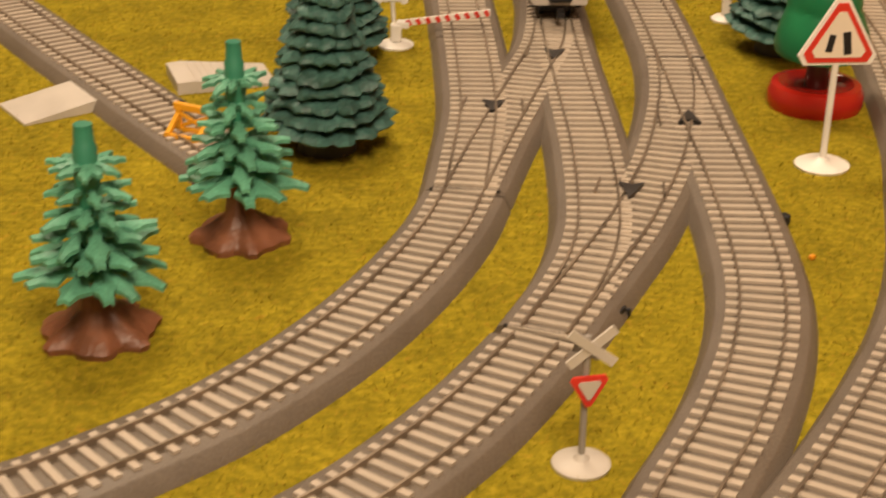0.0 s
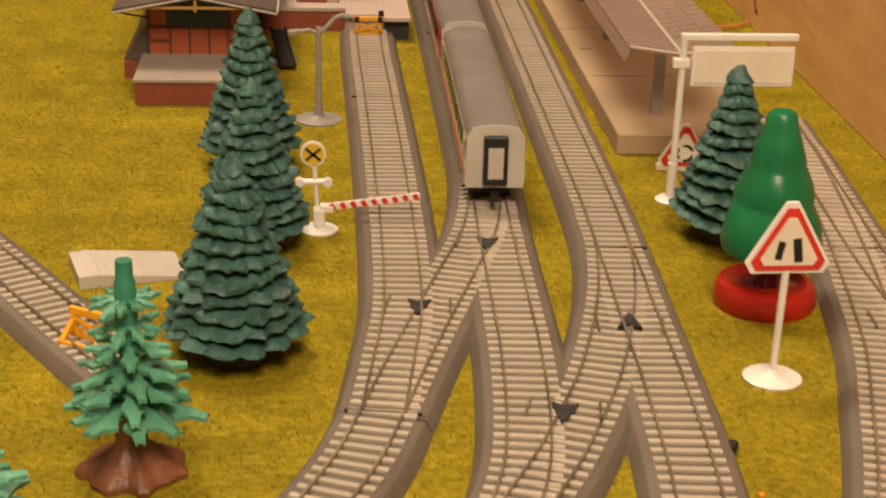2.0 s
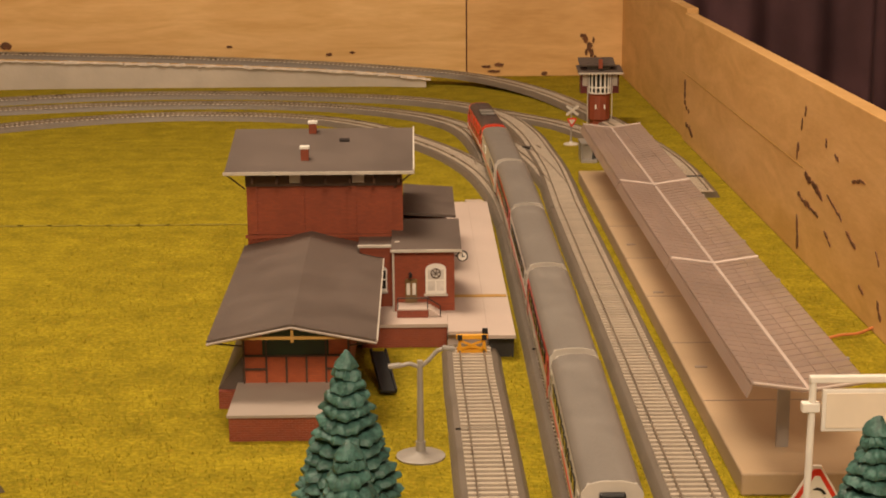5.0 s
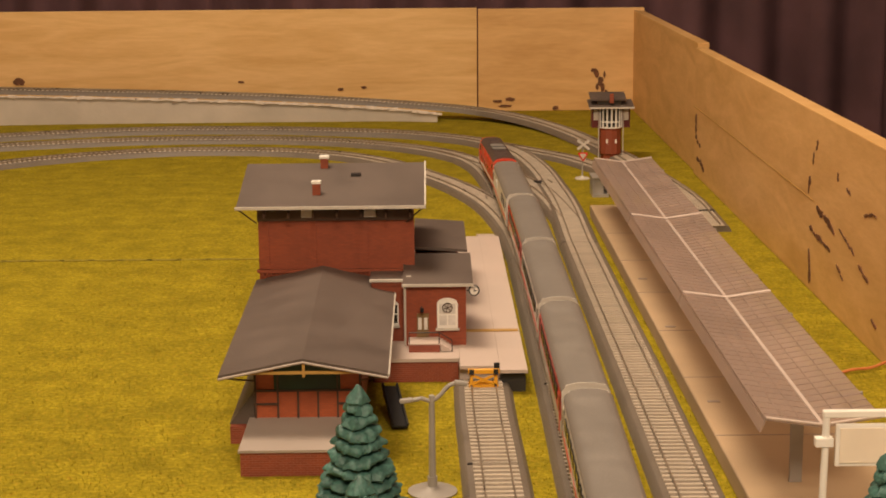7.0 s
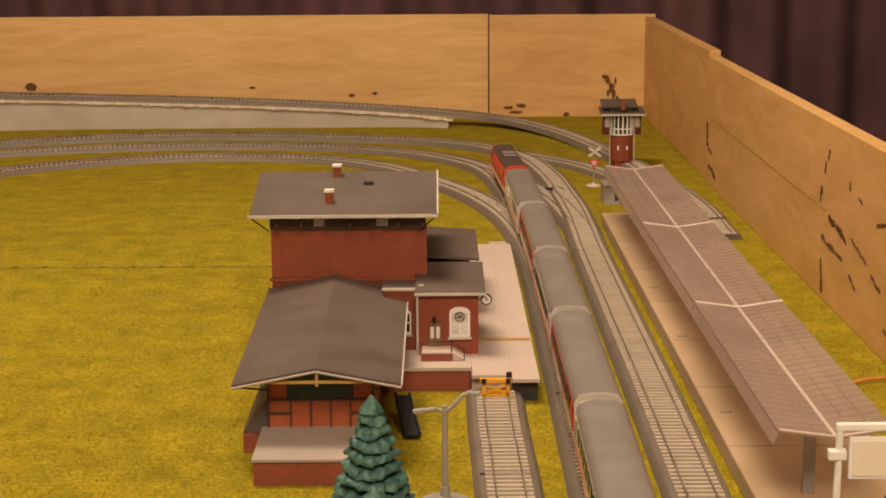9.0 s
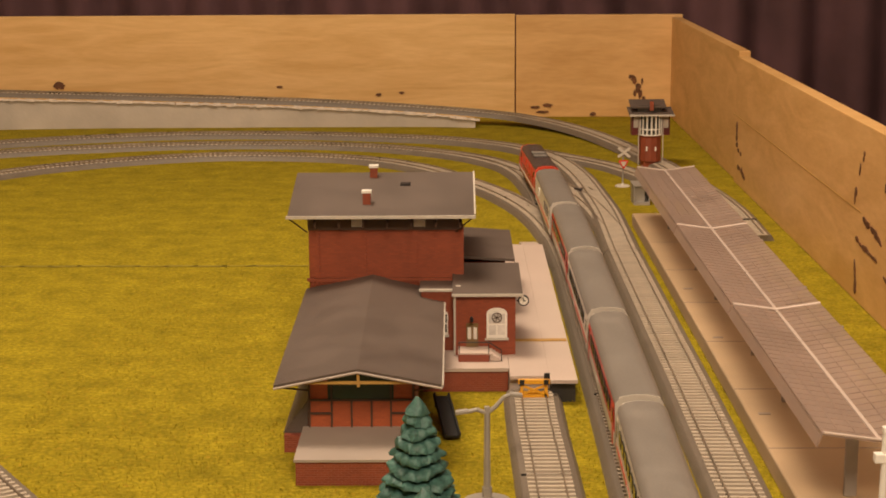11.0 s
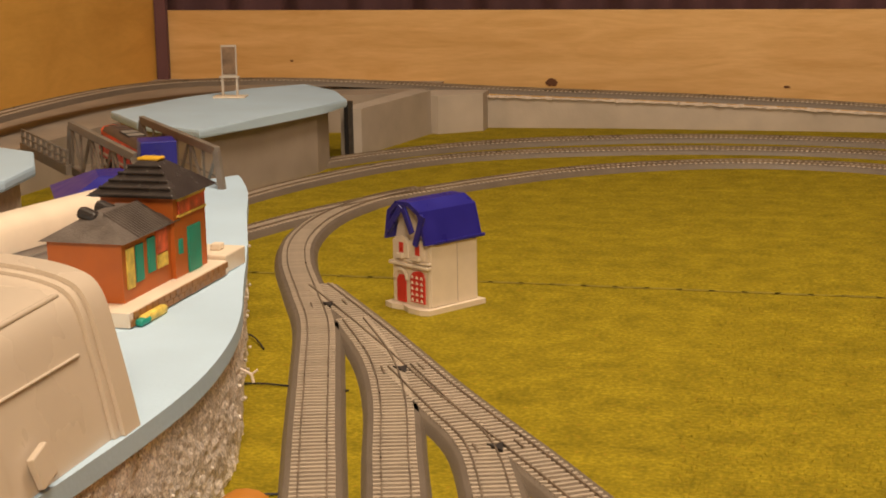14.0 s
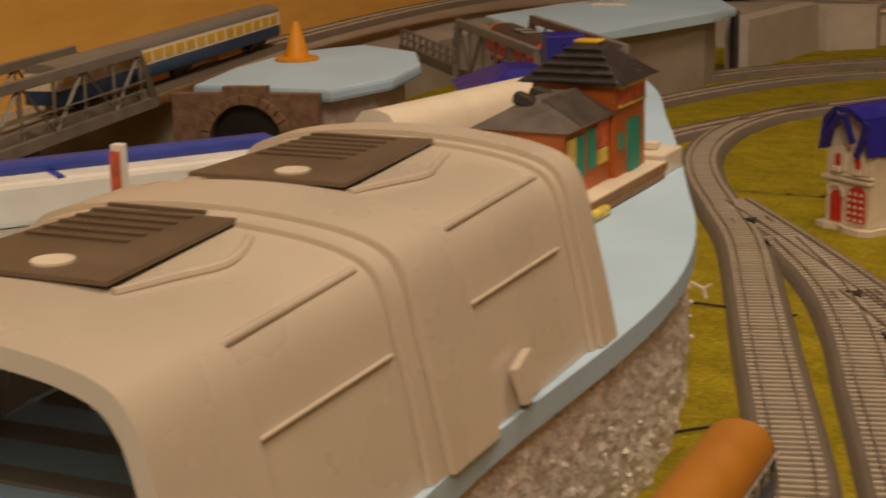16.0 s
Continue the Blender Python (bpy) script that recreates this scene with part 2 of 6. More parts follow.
_mx2 = _nt.nodes.new("ShaderNodeMixShader")
_mx2.inputs[0].default_value = 0.36
_nt.links.new(_mx.outputs[0], _mx2.inputs[1])
_nt.links.new(_see.outputs[0], _mx2.inputs[2])
_nt.links.new(_mx2.outputs[0], _nt.nodes["Material Output"].inputs[0])
GUTTER = mat("gutter_plastic", (0.55, 0.45, 0.40), 0.35, var=0.05, scale=60)
FOAM = mat("pale_blue_foam", (0.47, 0.64, 0.82), 0.7, var=0.06, scale=10, bump=0.25, bscale=300)
ROCK = mat("rock_plaster", (0.76, 0.69, 0.62), 0.9, var=0.26, scale=150, bump=1.0, bscale=560, fine=0.38, fscale=600)
PLASTER = mat("grey_plaster", (0.34, 0.285, 0.235), 0.75, var=0.14, scale=14, bump=0.35, bscale=200)
TORN = mat("torn_foam_edge", (0.72, 0.62, 0.54), 0.9, var=0.15, scale=120, bump=0.8, bscale=300)
BEIGE = mat("beige_moulded_plastic", (0.60, 0.515, 0.42), 0.28, var=0.05, scale=14, bump=0.04, bscale=220)
SMOKE = mat("smoked_panel", (0.15, 0.105, 0.07), 0.35, var=0.15, scale=25)
BLUE = mat("royal_blue_plastic", (0.020, 0.018, 0.24), 0.33, var=0.12, scale=50)
NAVY = mat("navy_paint", (0.015, 0.05, 0.13), 0.35, var=0.1, scale=60)
ORANGE = mat("orange_brick_plastic", (0.46, 0.115, 0.018), 0.45, var=0.10, scale=40)
TERRACE = mat("brown_terrace_brick", (0.30, 0.135, 0.035), 0.5, var=0.25, scale=120)
TAXI = mat("orange_yellow_plastic", (0.72, 0.28, 0.012), 0.45, var=0.05, scale=40)
TEAL = mat("teal_paint", (0.01, 0.28, 0.20), 0.45)
SLATE = mat("black_slate_plastic", (0.045, 0.038, 0.036), 0.22, var=0.2, scale=60)
ASHSLATE = mat("ash_slate_plastic", (0.13, 0.110, 0.098), 0.38, var=0.2, scale=70, bump=0.4, bscale=500)
GOLD = mat("gold_paint", (0.70, 0.42, 0.03), 0.35)
LOCORED = mat("locomotive_red", (0.56, 0.030, 0.012), 0.33, var=0.10, scale=50)
LOCOORANGE = mat("locomotive_upper_red", (0.66, 0.060, 0.024), 0.33, var=0.1, scale=50)
LOCOROOF = mat("locomotive_roof", (0.075, 0.050, 0.042), 0.5, var=0.2, scale=60)
COACHWHITE = mat("coach_white", (0.66, 0.60, 0.52), 0.4, var=0.05, scale=40)
COACHROOF = mat("coach_roof_grey", (0.205, 0.182, 0.162), 0.5, var=0.10, scale=40, fine=0.06)
GLASS = mat("dark_window", (0.03, 0.028, 0.026), 0.12, var=0.3, scale=80)
PALEGLASS = mat("lit_window", (0.80, 0.79, 0.78), 0.25, var=0.1, scale=90)
GREENDARK = mat("dark_green_board", (0.012, 0.03, 0.010), 0.5, var=0.3, scale=50)
STEEL = mat("bridge_grey", (0.19, 0.165, 0.14), 0.5, var=0.2, scale=50)
STONE = mat("portal_stone", (0.20, 0.12, 0.075), 0.75, var=0.35, scale=110, bump=0.8, bscale=220)
WIRE = mat("copper_wire", (0.55, 0.18, 0.06), 0.4, var=0.2, scale=200)
POSTER = mat("poster_print", (0.20, 0.13, 0.08), 0.5, var=0.6, scale=55)
POSTERR = mat("poster_print_red", (0.62, 0.12, 0.05), 0.5, var=0.5, scale=110)
POSTERY = mat("poster_print_yellow", (0.70, 0.52, 0.10), 0.5, var=0.4, scale=110)
ORANGEROOF = mat("ochre_orange_roof", (0.44, 0.17, 0.015), 0.5, var=0.06, scale=40)
MATSEAM = mat("mat_seam", (0.215, 0.170, 0.011), 0.95, var=0.4, scale=60)
LAMPGLOW = bpy.data.materials.new("headlamp_glow")
LAMPGLOW.use_nodes = True
LAMPGLOW.node_tree.nodes["Principled BSDF"].inputs["Emission Color"].default_value = (1, 0.85, 0.5, 1)
LAMPGLOW.node_tree.nodes["Principled BSDF"].inputs["Emission Strength"].default_value = 4


# ---- mesh tools ----
class Shape:
    """A bmesh with a few ways to add to it."""

    def __init__(self):
        self.bm = bmesh.new()

    def box(self, x, y, z, sx, sy, sz, rz=0.0, rx=0.0, ry=0.0, bevel=0.0):
        m = pose(x, y, z, rx, ry, rz) @ Matrix.Diagonal((sx, sy, sz, 1))
        got = bmesh.ops.create_cube(self.bm, size=1, matrix=m)
        if bevel:
            es = list({e for v in got["verts"] for e in v.link_edges})
            bmesh.ops.bevel(self.bm, geom=es, offset=bevel, segments=2, affect="EDGES", profile=0.5)
        return self

    def span(self, x0, x1, y0, y1, z0, z1, bevel=0.0):
        return self.box((x0 + x1) / 2, (y0 + y1) / 2, (z0 + z1) / 2, x1 - x0, y1 - y0, z1 - z0, bevel=bevel)

    def rod(self, a, b, r, r2=None, segs=10):
        a, b = Vector(a), Vector(b)
        d = b - a
        m = Matrix.Translation((a + b) / 2) @ d.to_track_quat("Z", "Y").to_matrix().to_4x4()
        bmesh.ops.create_cone(self.bm, cap_ends=True, segments=segs, radius1=r, radius2=r if r2 is None else r2, depth=d.length, matrix=m)
        return self

    def lathe(self, prof, segs=24, x=0.0, y=0.0, wob=None):
        """prof: radius, height pairs from bottom to top. wob(angle, index) scales the radius."""
        rings = []
        for i, (r, z) in enumerate(prof):
            ring = []
            for k in range(segs):
                a = 2 * math.pi * k / segs
                f = wob(a, i) if wob else 1.0
                ring.append(self.bm.verts.new((x + r * f * math.cos(a), y + r * f * math.sin(a), z)))
            rings.append(ring)
        for lo, hi in zip(rings, rings[1:]):
            for k in range(segs):
                j = (k + 1) % segs
                self.bm.faces.new((lo[k], lo[j], hi[j], hi[k]))
        self.bm.faces.new(rings[0][::-1])
        self.bm.faces.new(rings[-1])
        return self

    def prism(self, poly, depth, m=None):
        """poly in the local xy plane, thickened along local z from 0 to depth, then moved by m."""
        m = m or Matrix()
        lo = [self.bm.verts.new(m @ Vector((px, py, 0))) for px, py in poly]
        hi = [self.bm.verts.new(m @ Vector((px, py, depth))) for px, py in poly]
        n = len(poly)
        self.bm.faces.new(lo[::-1])
        self.bm.faces.new(hi)
        for k in range(n):
            j = (k + 1) % n
            self.bm.faces.new((lo[k], lo[j], hi[j], hi[k]))
        return self

    def sweep(self, pts, section):
        """section: across, up pairs (closed), carried along pts with z kept up."""
        rings = []
        n = len(pts)
        for i, p in enumerate(pts):
            d = (Vector(pts[min(i + 1, n - 1)]) - Vector(pts[max(i - 1, 0)])).normalized()
            s = Vector((d.y, -d.x, 0)).normalized()
            rings.append([self.bm.verts.new(Vector(p) + s * a + Vector((0, 0, u))) for a, u in section])
        k = len(section)
        for lo, hi in zip(rings, rings[1:]):
            for a in range(k):
                b = (a + 1) % k
                self.bm.faces.new((lo[a], hi[a], hi[b], lo[b]))
        self.bm.faces.new(rings[0])
        self.bm.faces.new(rings[-1][::-1])
        return self


def mesh_of(shape, material, smooth=False):
    bm = shape.bm
    bmesh.ops.recalc_face_normals(bm, faces=bm.faces)
    me = bpy.data.meshes.new("mesh")
    bm.to_mesh(me)
    bm.free()
    me.materials.append(material)
    if smooth:
        for p in me.polygons:
            p.use_smooth = True
        me.set_sharp_from_angle(angle=radians(42))
    return me


def part(name, shape, material, parent, label="", smooth=False):
    ob = new(name, mesh_of(shape, material, smooth))
    ob.parent = parent
    return tagged(ob, label)


def thing(name, label, category, x=0.0, y=0.0, z=0.0, rz=0.0, group=""):
    ob = new(name)
    ob.empty_display_size = 0.01
    ob.matrix_world = pose(x, y, z, 0, 0, rz)
    return tagged(ob, label, category, group)


def structure(name, shape, material, label, category, smooth=False):
    return tagged(new(name, mesh_of(shape, material, smooth)), label, category, kind="structure")


def smooth_line(ctrl, step=0.006):
    """A Catmull-Rom line through the control places, at even steps."""
    P = [Vector(c) for c in ctrl]
    P = [P[0] * 2 - P[1]] + P + [P[-1] * 2 - P[-2]]
    out = []
    for i in range(1, len(P) - 2):
        a, b, c, d = P[i - 1 : i + 3]
        for k in range(24):
            t = k / 24
            out.append(0.5 * ((2 * b) + (c - a) * t + (2 * a - 5 * b + 4 * c - d) * t * t + (3 * b - a - 3 * c + d) * t**3))
    out.append(P[-2])
    even, left = [out[0]], step
    for a, b in zip(out, out[1:]):
        d = (b - a).length
        while d >= left and d > 1e-9:
            a = a.lerp(b, left / d)
            d -= left
            even.append(a)
            left = step
        left -= d
    return even


FACE_Y = Matrix.Rotation(radians(90), 4, "X")  # local xy plane stands up, facing -y

# ---- setting: table, boards, curtains, room ----
structure("ground", Shape().span(-1.40, 0.312, -0.9, 2.52, -0.02, 0.0), GRASS, "yellow-green flocked grass mat on the layout table", "grass mat")
structure("table_edge", Shape().span(-1.44, 0.36, -0.93, 2.56, -0.06, -0.022), PLY_LEFT, "plywood table board under the grass mat", "table board")
back = structure("wall_back", Shape().span(-1.39, 0.045, 2.5, 2.515, 0, 0.173, 0.001), PLY_BACK, "pale plywood board standing behind the layout", "board")
structure("wall_back_short", Shape().span(0.047, 0.325, 2.504, 2.519, 0, 0.171, 0.001), PLY_RIGHT, "plywood board joining the corner", "board")
right = structure("wall_right", Shape().span(0.304, 0.319, -0.9, 1.84, 0, 0.161, 0.001), PLY_RIGHT, "stained plywood side board with dark burn marks", "board")
structure("wall_right_far", Shape().span(0.307, 0.322, 1.843, 2.503, 0, 0.167, 0.001), PLY_RIGHT, "plywood side board by the corner", "board")
structure("wall_left", Shape().span(-1.42, -1.40, -0.9, 2.515, -0.02, 0.42, 0.001), PLY_LEFT, "orange varnished plywood board", "board")
structure("trim", Shape().span(-1.398, -1.378, 2.488, 2.499, 0, 0.42), CURTAIN, "dark purple edge strip in the corner", "trim")


def blot(m, w, h, seed, depth=0.0012):
    rnd = random.Random(seed)
    n = 16
    return Shape().prism([((w / 2) * math.cos(2 * math.pi * k / n) * rnd.uniform(0.6, 1.1), (h / 2) * math.sin(2 * math.pi * k / n) * rnd.uniform(0.6, 1.1)) for k in range(n)], depth, m)


def knot(parent, m, w, h, seed):
    part("knot", blot(m, w, h, seed), KNOT, parent, "dark knot or burn mark in the wood")


for n, (x, z, w, h) in enumerate(((-0.721, 0.058, 0.020, 0.015), (-0.184, 0.040, 0.012, 0.006), (-0.145, 0.043, 0.010, 0.005), (-0.35, 0.054, 0.012, 0.004), (-1.16, 0.09, 0.006, 0.004))):
    knot(back, Matrix.Translation((x, 2.4995, z)) @ FACE_Y, w, h, n)
# burn marks on the side board: from y, z to y, z, and width
MARKS = ((1.190, 0.036, 1.182, 0.006, 0.013), (1.163, 0.080, 1.100, 0.070, 0.011), (1.187, 0.056, 1.112, 0.050, 0.007), (1.081, 0.074, 1.032, 0.064, 0.004), (1.017, 0.059, 0.988, 0.051, 0.005), (1.085, 0.043, 1.062, 0.035, 0.004), (1.170, 0.139, 1.173, 0.128, 0.007),
         (1.181, 0.124, 1.183, 0.114, 0.006), (1.194, 0.102, 1.196, 0.087, 0.008), (1.094, 0.122, 1.092, 0.113, 0.005), (1.062, 0.113, 1.052, 0.109, 0.005), (1.008, 0.101, 0.969, 0.107, 0.004), (0.932, 0.062, 0.921, 0.053, 0.004), (0.921, 0.026, 0.907, 0.013, 0.007),
         (0.973, 0.025, 0.959, 0.021, 0.004), (1.824, 0.079, 1.820, 0.057, 0.022), (1.823, 0.050, 1.786, 0.041, 0.012), (1.810, 0.024, 1.755, 0.018, 0.010))
rnd = random.Random(31)
for n, (y0, z0, y1, z1, w) in enumerate(MARKS):
    run = math.hypot(y1 - y0, z1 - z0)
    turn = math.degrees(math.atan2(z1 - z0, y1 - y0))
    steps = max(2, int(run / 0.011))
    for k in range(steps):
        u = (k + 0.5) / steps
        jy, jz = rnd.uniform(-0.25, 0.25) * w, rnd.uniform(-0.15, 0.15) * w
        m = Matrix.Translation((0.3045, y0 + (y1 - y0) * u + jy, max(z0 + (z1 - z0) * u + jz, 0.004))) @ Matrix(((0, 0, -1, 0), (1, 0, 0, 0), (0, 1, 0, 0), (0, 0, 0, 1))) @ Matrix.Rotation(radians(turn + rnd.uniform(-12, 12)), 4, "Z")
        knot(right, m, run / steps * rnd.uniform(0.9, 1.5), w * rnd.uniform(0.45, 0.95), 20 + n * 9 + k)
part("pencil_line", Shape().box(0.3039, 1.51, 0.084, 0.0006, 0.67, 0.0010, rx=0.35), OCHRE, right, "thin brown line drawn on the board")
short = bpy.data.objects["wall_back_short"]
for n, (x, z, w, h) in enumerate(((0.241, 0.068, 0.012, 0.007), (0.246, 0.062, 0.010, 0.014), (0.252, 0.050, 0.011, 0.018), (0.256, 0.038, 0.008, 0.018), (0.259, 0.060, 0.004, 0.012), (0.247, 0.040, 0.006, 0.012), (0.262, 0.030, 0.006, 0.012), (0.080, 0.017, 0.018, 0.005), (0.10, 0.020, 0.020, 0.007), (0.092, 0.009, 0.022, 0.005), (0.177, 0.005, 0.014, 0.007))):
    knot(short, Matrix.Translation((x, 2.5035, z)) @ FACE_Y, w, h, 50 + n)


def curtain(name, a, b, z0, z1, waves):
    s = Shape()
    a, b = Vector(a), Vector(b)
    across = Vector((b.y - a.y, a.x - b.x, 0)).normalized()
    n = waves * 10
    pts = [a.lerp(b, k / n) + across * (0.022 * math.sin(k * 0.63) + 0.012 * math.sin(k * 0.23 + 1)) for k in range(n + 1)]
    rows = [[s.bm.verts.new((p.x, p.y, z)) for p in pts] for z in (z0, z1)]
    for k in range(n):
        s.bm.faces.new((rows[0][k], rows[0][k + 1], rows[1][k + 1], rows[1][k]))
    ob = structure(name, s, CURTAIN, "dark purple-brown curtain hanging in folds", "curtain", True)
    solid = ob.modifiers.new("thick", "SOLIDIFY")
    solid.thickness = 0.004


curtain("curtain_back", (-2.2, 2.78, 0), (0.9, 2.78, 0), -0.8, 1.5, 26)
curtain("curtain_right", (0.80, 2.85, 0), (0.80, -0.6, 0), -0.8, 1.5, 28)
structure("floor", Shape().span(-2.6, 1.6, -2.6, 3.0, -0.86, -0.80), ROOM, "plain room floor below the table", "floor")
structure("ceiling", Shape().span(-2.6, 1.6, -2.6, 3.0, 1.70, 1.74), ROOM, "plain room ceiling", "ceiling")
structure("wall_north", Shape().span(-2.6, 1.6, 2.95, 3.0, -0.8, 1.7), ROOM, "plain room wall", "wall")
structure("wall_south", Shape().span(-2.6, 1.6, -2.6, -2.55, -0.8, 1.7), ROOM, "plain room wall", "wall")
structure("wall_east", Shape().span(1.55, 1.6, -2.55, 2.95, -0.8, 1.7), ROOM, "plain room wall", "wall")
structure("wall_west", Shape().span(-2.6, -2.55, -2.55, 2.95, -0.8, 1.7), ROOM, "plain room wall", "wall")


# ---- tracks ----
def track(label, ctrl, low=0.0, loose=True, rails=True, group="railway tracks", pitch=0.0072):
    """A moulded roadbed with two rails and sleepers along a smooth line. low: how far it lies below the others."""
    line = smooth_line([(x, y, (c[0] if c else 0.0) - low) for x, y, *c in ctrl], 0.009)
    t = thing("railway_track", label, "model track", group=group)
    part("roadbed", Shape().sweep(line, [(-0.0212, 0), (0.0212, 0), (0.0180, 0.0060), (0.0170, 0.0066), (-0.0170, 0.0066), (-0.0180, 0.0060)]), BED, t, "grey-brown moulded ballast bed", True)
    for side in (-0.00865, 0.00865):
        part("rail", Shape().sweep(line, [(side - 0.0005, 0.0064), (side + 0.0005, 0.0064), (side + 0.0005, 0.0092), (side - 0.0005, 0.0092)]), RAIL, t, "thin metal rail")
    even = smooth_line([(x, y, (c[0] if c else 0.0) - low) for x, y, *c in ctrl], pitch)
    places = []
    for i, p in enumerate(even):
        d = even[min(i + 1, len(even) - 1)] - even[max(i - 1, 0)]
        places.append((p, math.degrees(math.atan2(d.y, d.x)) - 90))
    if loose:
        me = SLEEPER_MESH
        for p, a in places[:300]:
            ob = new("sleeper", me)
            ob.parent = t
            ob.matrix_local = pose(p.x, p.y, p.z + 0.0066, 0, 0, a)
        places = places[300:]
    if places:
        verts, faces = [], []
        for p, a in places:
            m = pose(p.x, p.y, p.z + 0.0066, 0, 0, a)
            base = len(verts)
            for z in (0, 0.0011):
                for px, py in ((-0.0138, -0.0015), (0.0138, -0.0015), (0.0138, 0.0015), (-0.0138, 0.0015)):
                    k = 1.0 if z == 0 else 0.95
                    verts.append(m @ Vector((px * k, py * k, z)))
            faces += [tuple(base + q for q in f) for f in ((4, 5, 6, 7), (0, 1, 5, 4), (1, 2, 6, 5), (2, 3, 7, 6), (3, 0, 4, 7))]
        me = bpy.data.meshes.new("sleepers")
        me.from_pydata(verts, [], faces)
        me.materials.append(SLEEPER)
        ob = new("sleepers", me)
        ob.parent = t
        tagged(ob, "row of pale moulded sleepers", kind="stuff")
    return t, line


SLEEPER_MESH = mesh_of(Shape().box(0, 0, 0.0006, 0.0276, 0.0029, 0.0012), SLEEPER)

SIDING = [(-0.012, 0.255), (-0.005, 0.308), (0.001, 0.361), (0.003, 0.44), (0.003, 0.534), (0.002, 0.65), (0.001, 0.74), (0, 0.80), (0, 0.885)]
MIDDLE = [(0.009, 0.124), (0.025, 0.160), (0.037, 0.196), (0.044, 0.235), (0.049, 0.300), (0.051, 0.368), (0.053, 0.459), (0.057, 0.56), (0.058, 0.70), (0.059, 0.90), (0.059, 1.10), (0.059, 1.30)]
RIGHT = [(0.012, -0.05), (0.040, 0.013), (0.064, 0.059), (0.083, 0.105), (0.095, 0.149), (0.101, 0.194), (0.105, 0.259), (0.108, 0.351), (0.111, 0.432), (0.113, 0.52), (0.114, 0.70), (0.115, 0.90), (0.115, 1.10), (0.115, 1.376)]
track("curved grey-brown model track leading into the siding switch", [(-0.30, -0.02), (-0.235, -0.008), (-0.168, 0.025), (-0.137, 0.047), (-0.103, 0.078), (-0.070, 0.121), (-0.044, 0.167), (-0.024, 0.214), (-0.012, 0.255)])
track("straight siding track ending at a yellow buffer stop", SIDING)
track("short connecting track between two switches", [(-0.012, 0.255), (0.004, 0.315), (0.027, 0.394), (0.046, 0.462), (0.055, 0.53), (0.057, 0.57)], 0.0004)
track("curved model track swinging in from the front edge", [(-0.20, -0.12), (-0.13, -0.045), (-0.066, 0.015), (-0.043, 0.041), (-0.024, 0.067), (-0.007, 0.095), (0.009, 0.124)])
track("straight middle station track beside the siding", MIDDLE)
track("diagonal connecting track between two switches", [(0.009, 0.124), (0.036, 0.180), (0.057, 0.225), (0.082, 0.293), (0.101, 0.368), (0.110, 0.43), (0.112, 0.48)], 0.0004)
track("curved station track running beside the platform", RIGHT)
track("outer track running beside the side board", [(0.075, 0.0), (0.105, 0.045), (0.135, 0.095), (0.157, 0.138), (0.177, 0.189), (0.195, 0.252), (0.211, 0.314), (0.226, 0.403), (0.235, 0.465), (0.248, 0.569), (0.255, 0.66)])
track("branch track joining the outer line", [(0.222, 0.15), (0.231, 0.24), (0.236, 0.33), (0.238, 0.41), (0.244, 0.50), (0.252, 0.60)], 0.0004)
track("stub track crossed by pale ramps", [(-0.33, 0.645), (-0.255, 0.522), (-0.221, 0.464), (-0.183, 0.402), (-0.149, 0.346), (-0.112, 0.287)])

INNER = [(0.059, 1.30), (0.053, 1.445), (0.035, 1.59), (0.004, 1.71), (-0.037, 1.81), (-0.085, 1.91), (-0.15, 1.985), (-0.227, 2.028), (-0.33, 2.048), (-0.42, 2.042), (-0.52, 2.004), (-0.61, 1.945), (-0.68, 1.872), (-0.735, 1.800), (-0.784, 1.730), (-0.842, 1.615), (-0.880, 1.51), (-0.93, 1.36)]
TRAIN = [(0.059, 1.30), (0.055, 1.45), (0.052, 1.60), (0.046, 1.757), (0.030, 1.89), (-0.002, 1.985), (-0.054, 2.05), (-0.118, 2.10), (-0.19, 2.135), (-0.30, 2.16), (-0.45, 2.16), (-0.59, 2.13), (-0.69, 2.095), (-0.775, 2.045), (-0.845, 1.97), (-0.90, 1.87), (-0.945, 1.75), (-0.985, 1.58), (-1.02, 1.40)]
track("inner return loop of model track", INNER, 0.0004, loose=False)
track("return loop of model track leaving the middle station track", TRAIN, 0.0008, loose=False)
track("outer ground loop of model track", [(0.115, 1.376), (0.117, 1.577), (0.113, 1.712), (0.105, 1.857), (0.085, 1.995), (0.046, 2.095), (-0.005, 2.155), (-0.07, 2.20), (-0.156, 2.23), (-0.27, 2.258), (-0.42, 2.27), (-0.56, 2.25), (-0.74, 2.18), (-0.88, 2.06), (-0.97, 1.93)], loose=False)
track("crossover track between the middle and the platform line", [(0.1165, 1.50), (0.106, 1.633), (0.094, 1.713), (0.073, 1.790), (0.048, 1.862), (0.018, 1.94), (-0.02, 2.01), (-0.054, 2.05)], 0.0012, loose=False)
track("loop track passing the signal tower", [(0.260, 1.53), (0.245, 1.64), (0.207, 1.80), (0.174, 1.90), (0.149, 1.955), (0.113, 2.008), (0.076, 2.06), (0.036, 2.112), (-0.005, 2.155)], 0.0016, loose=False)
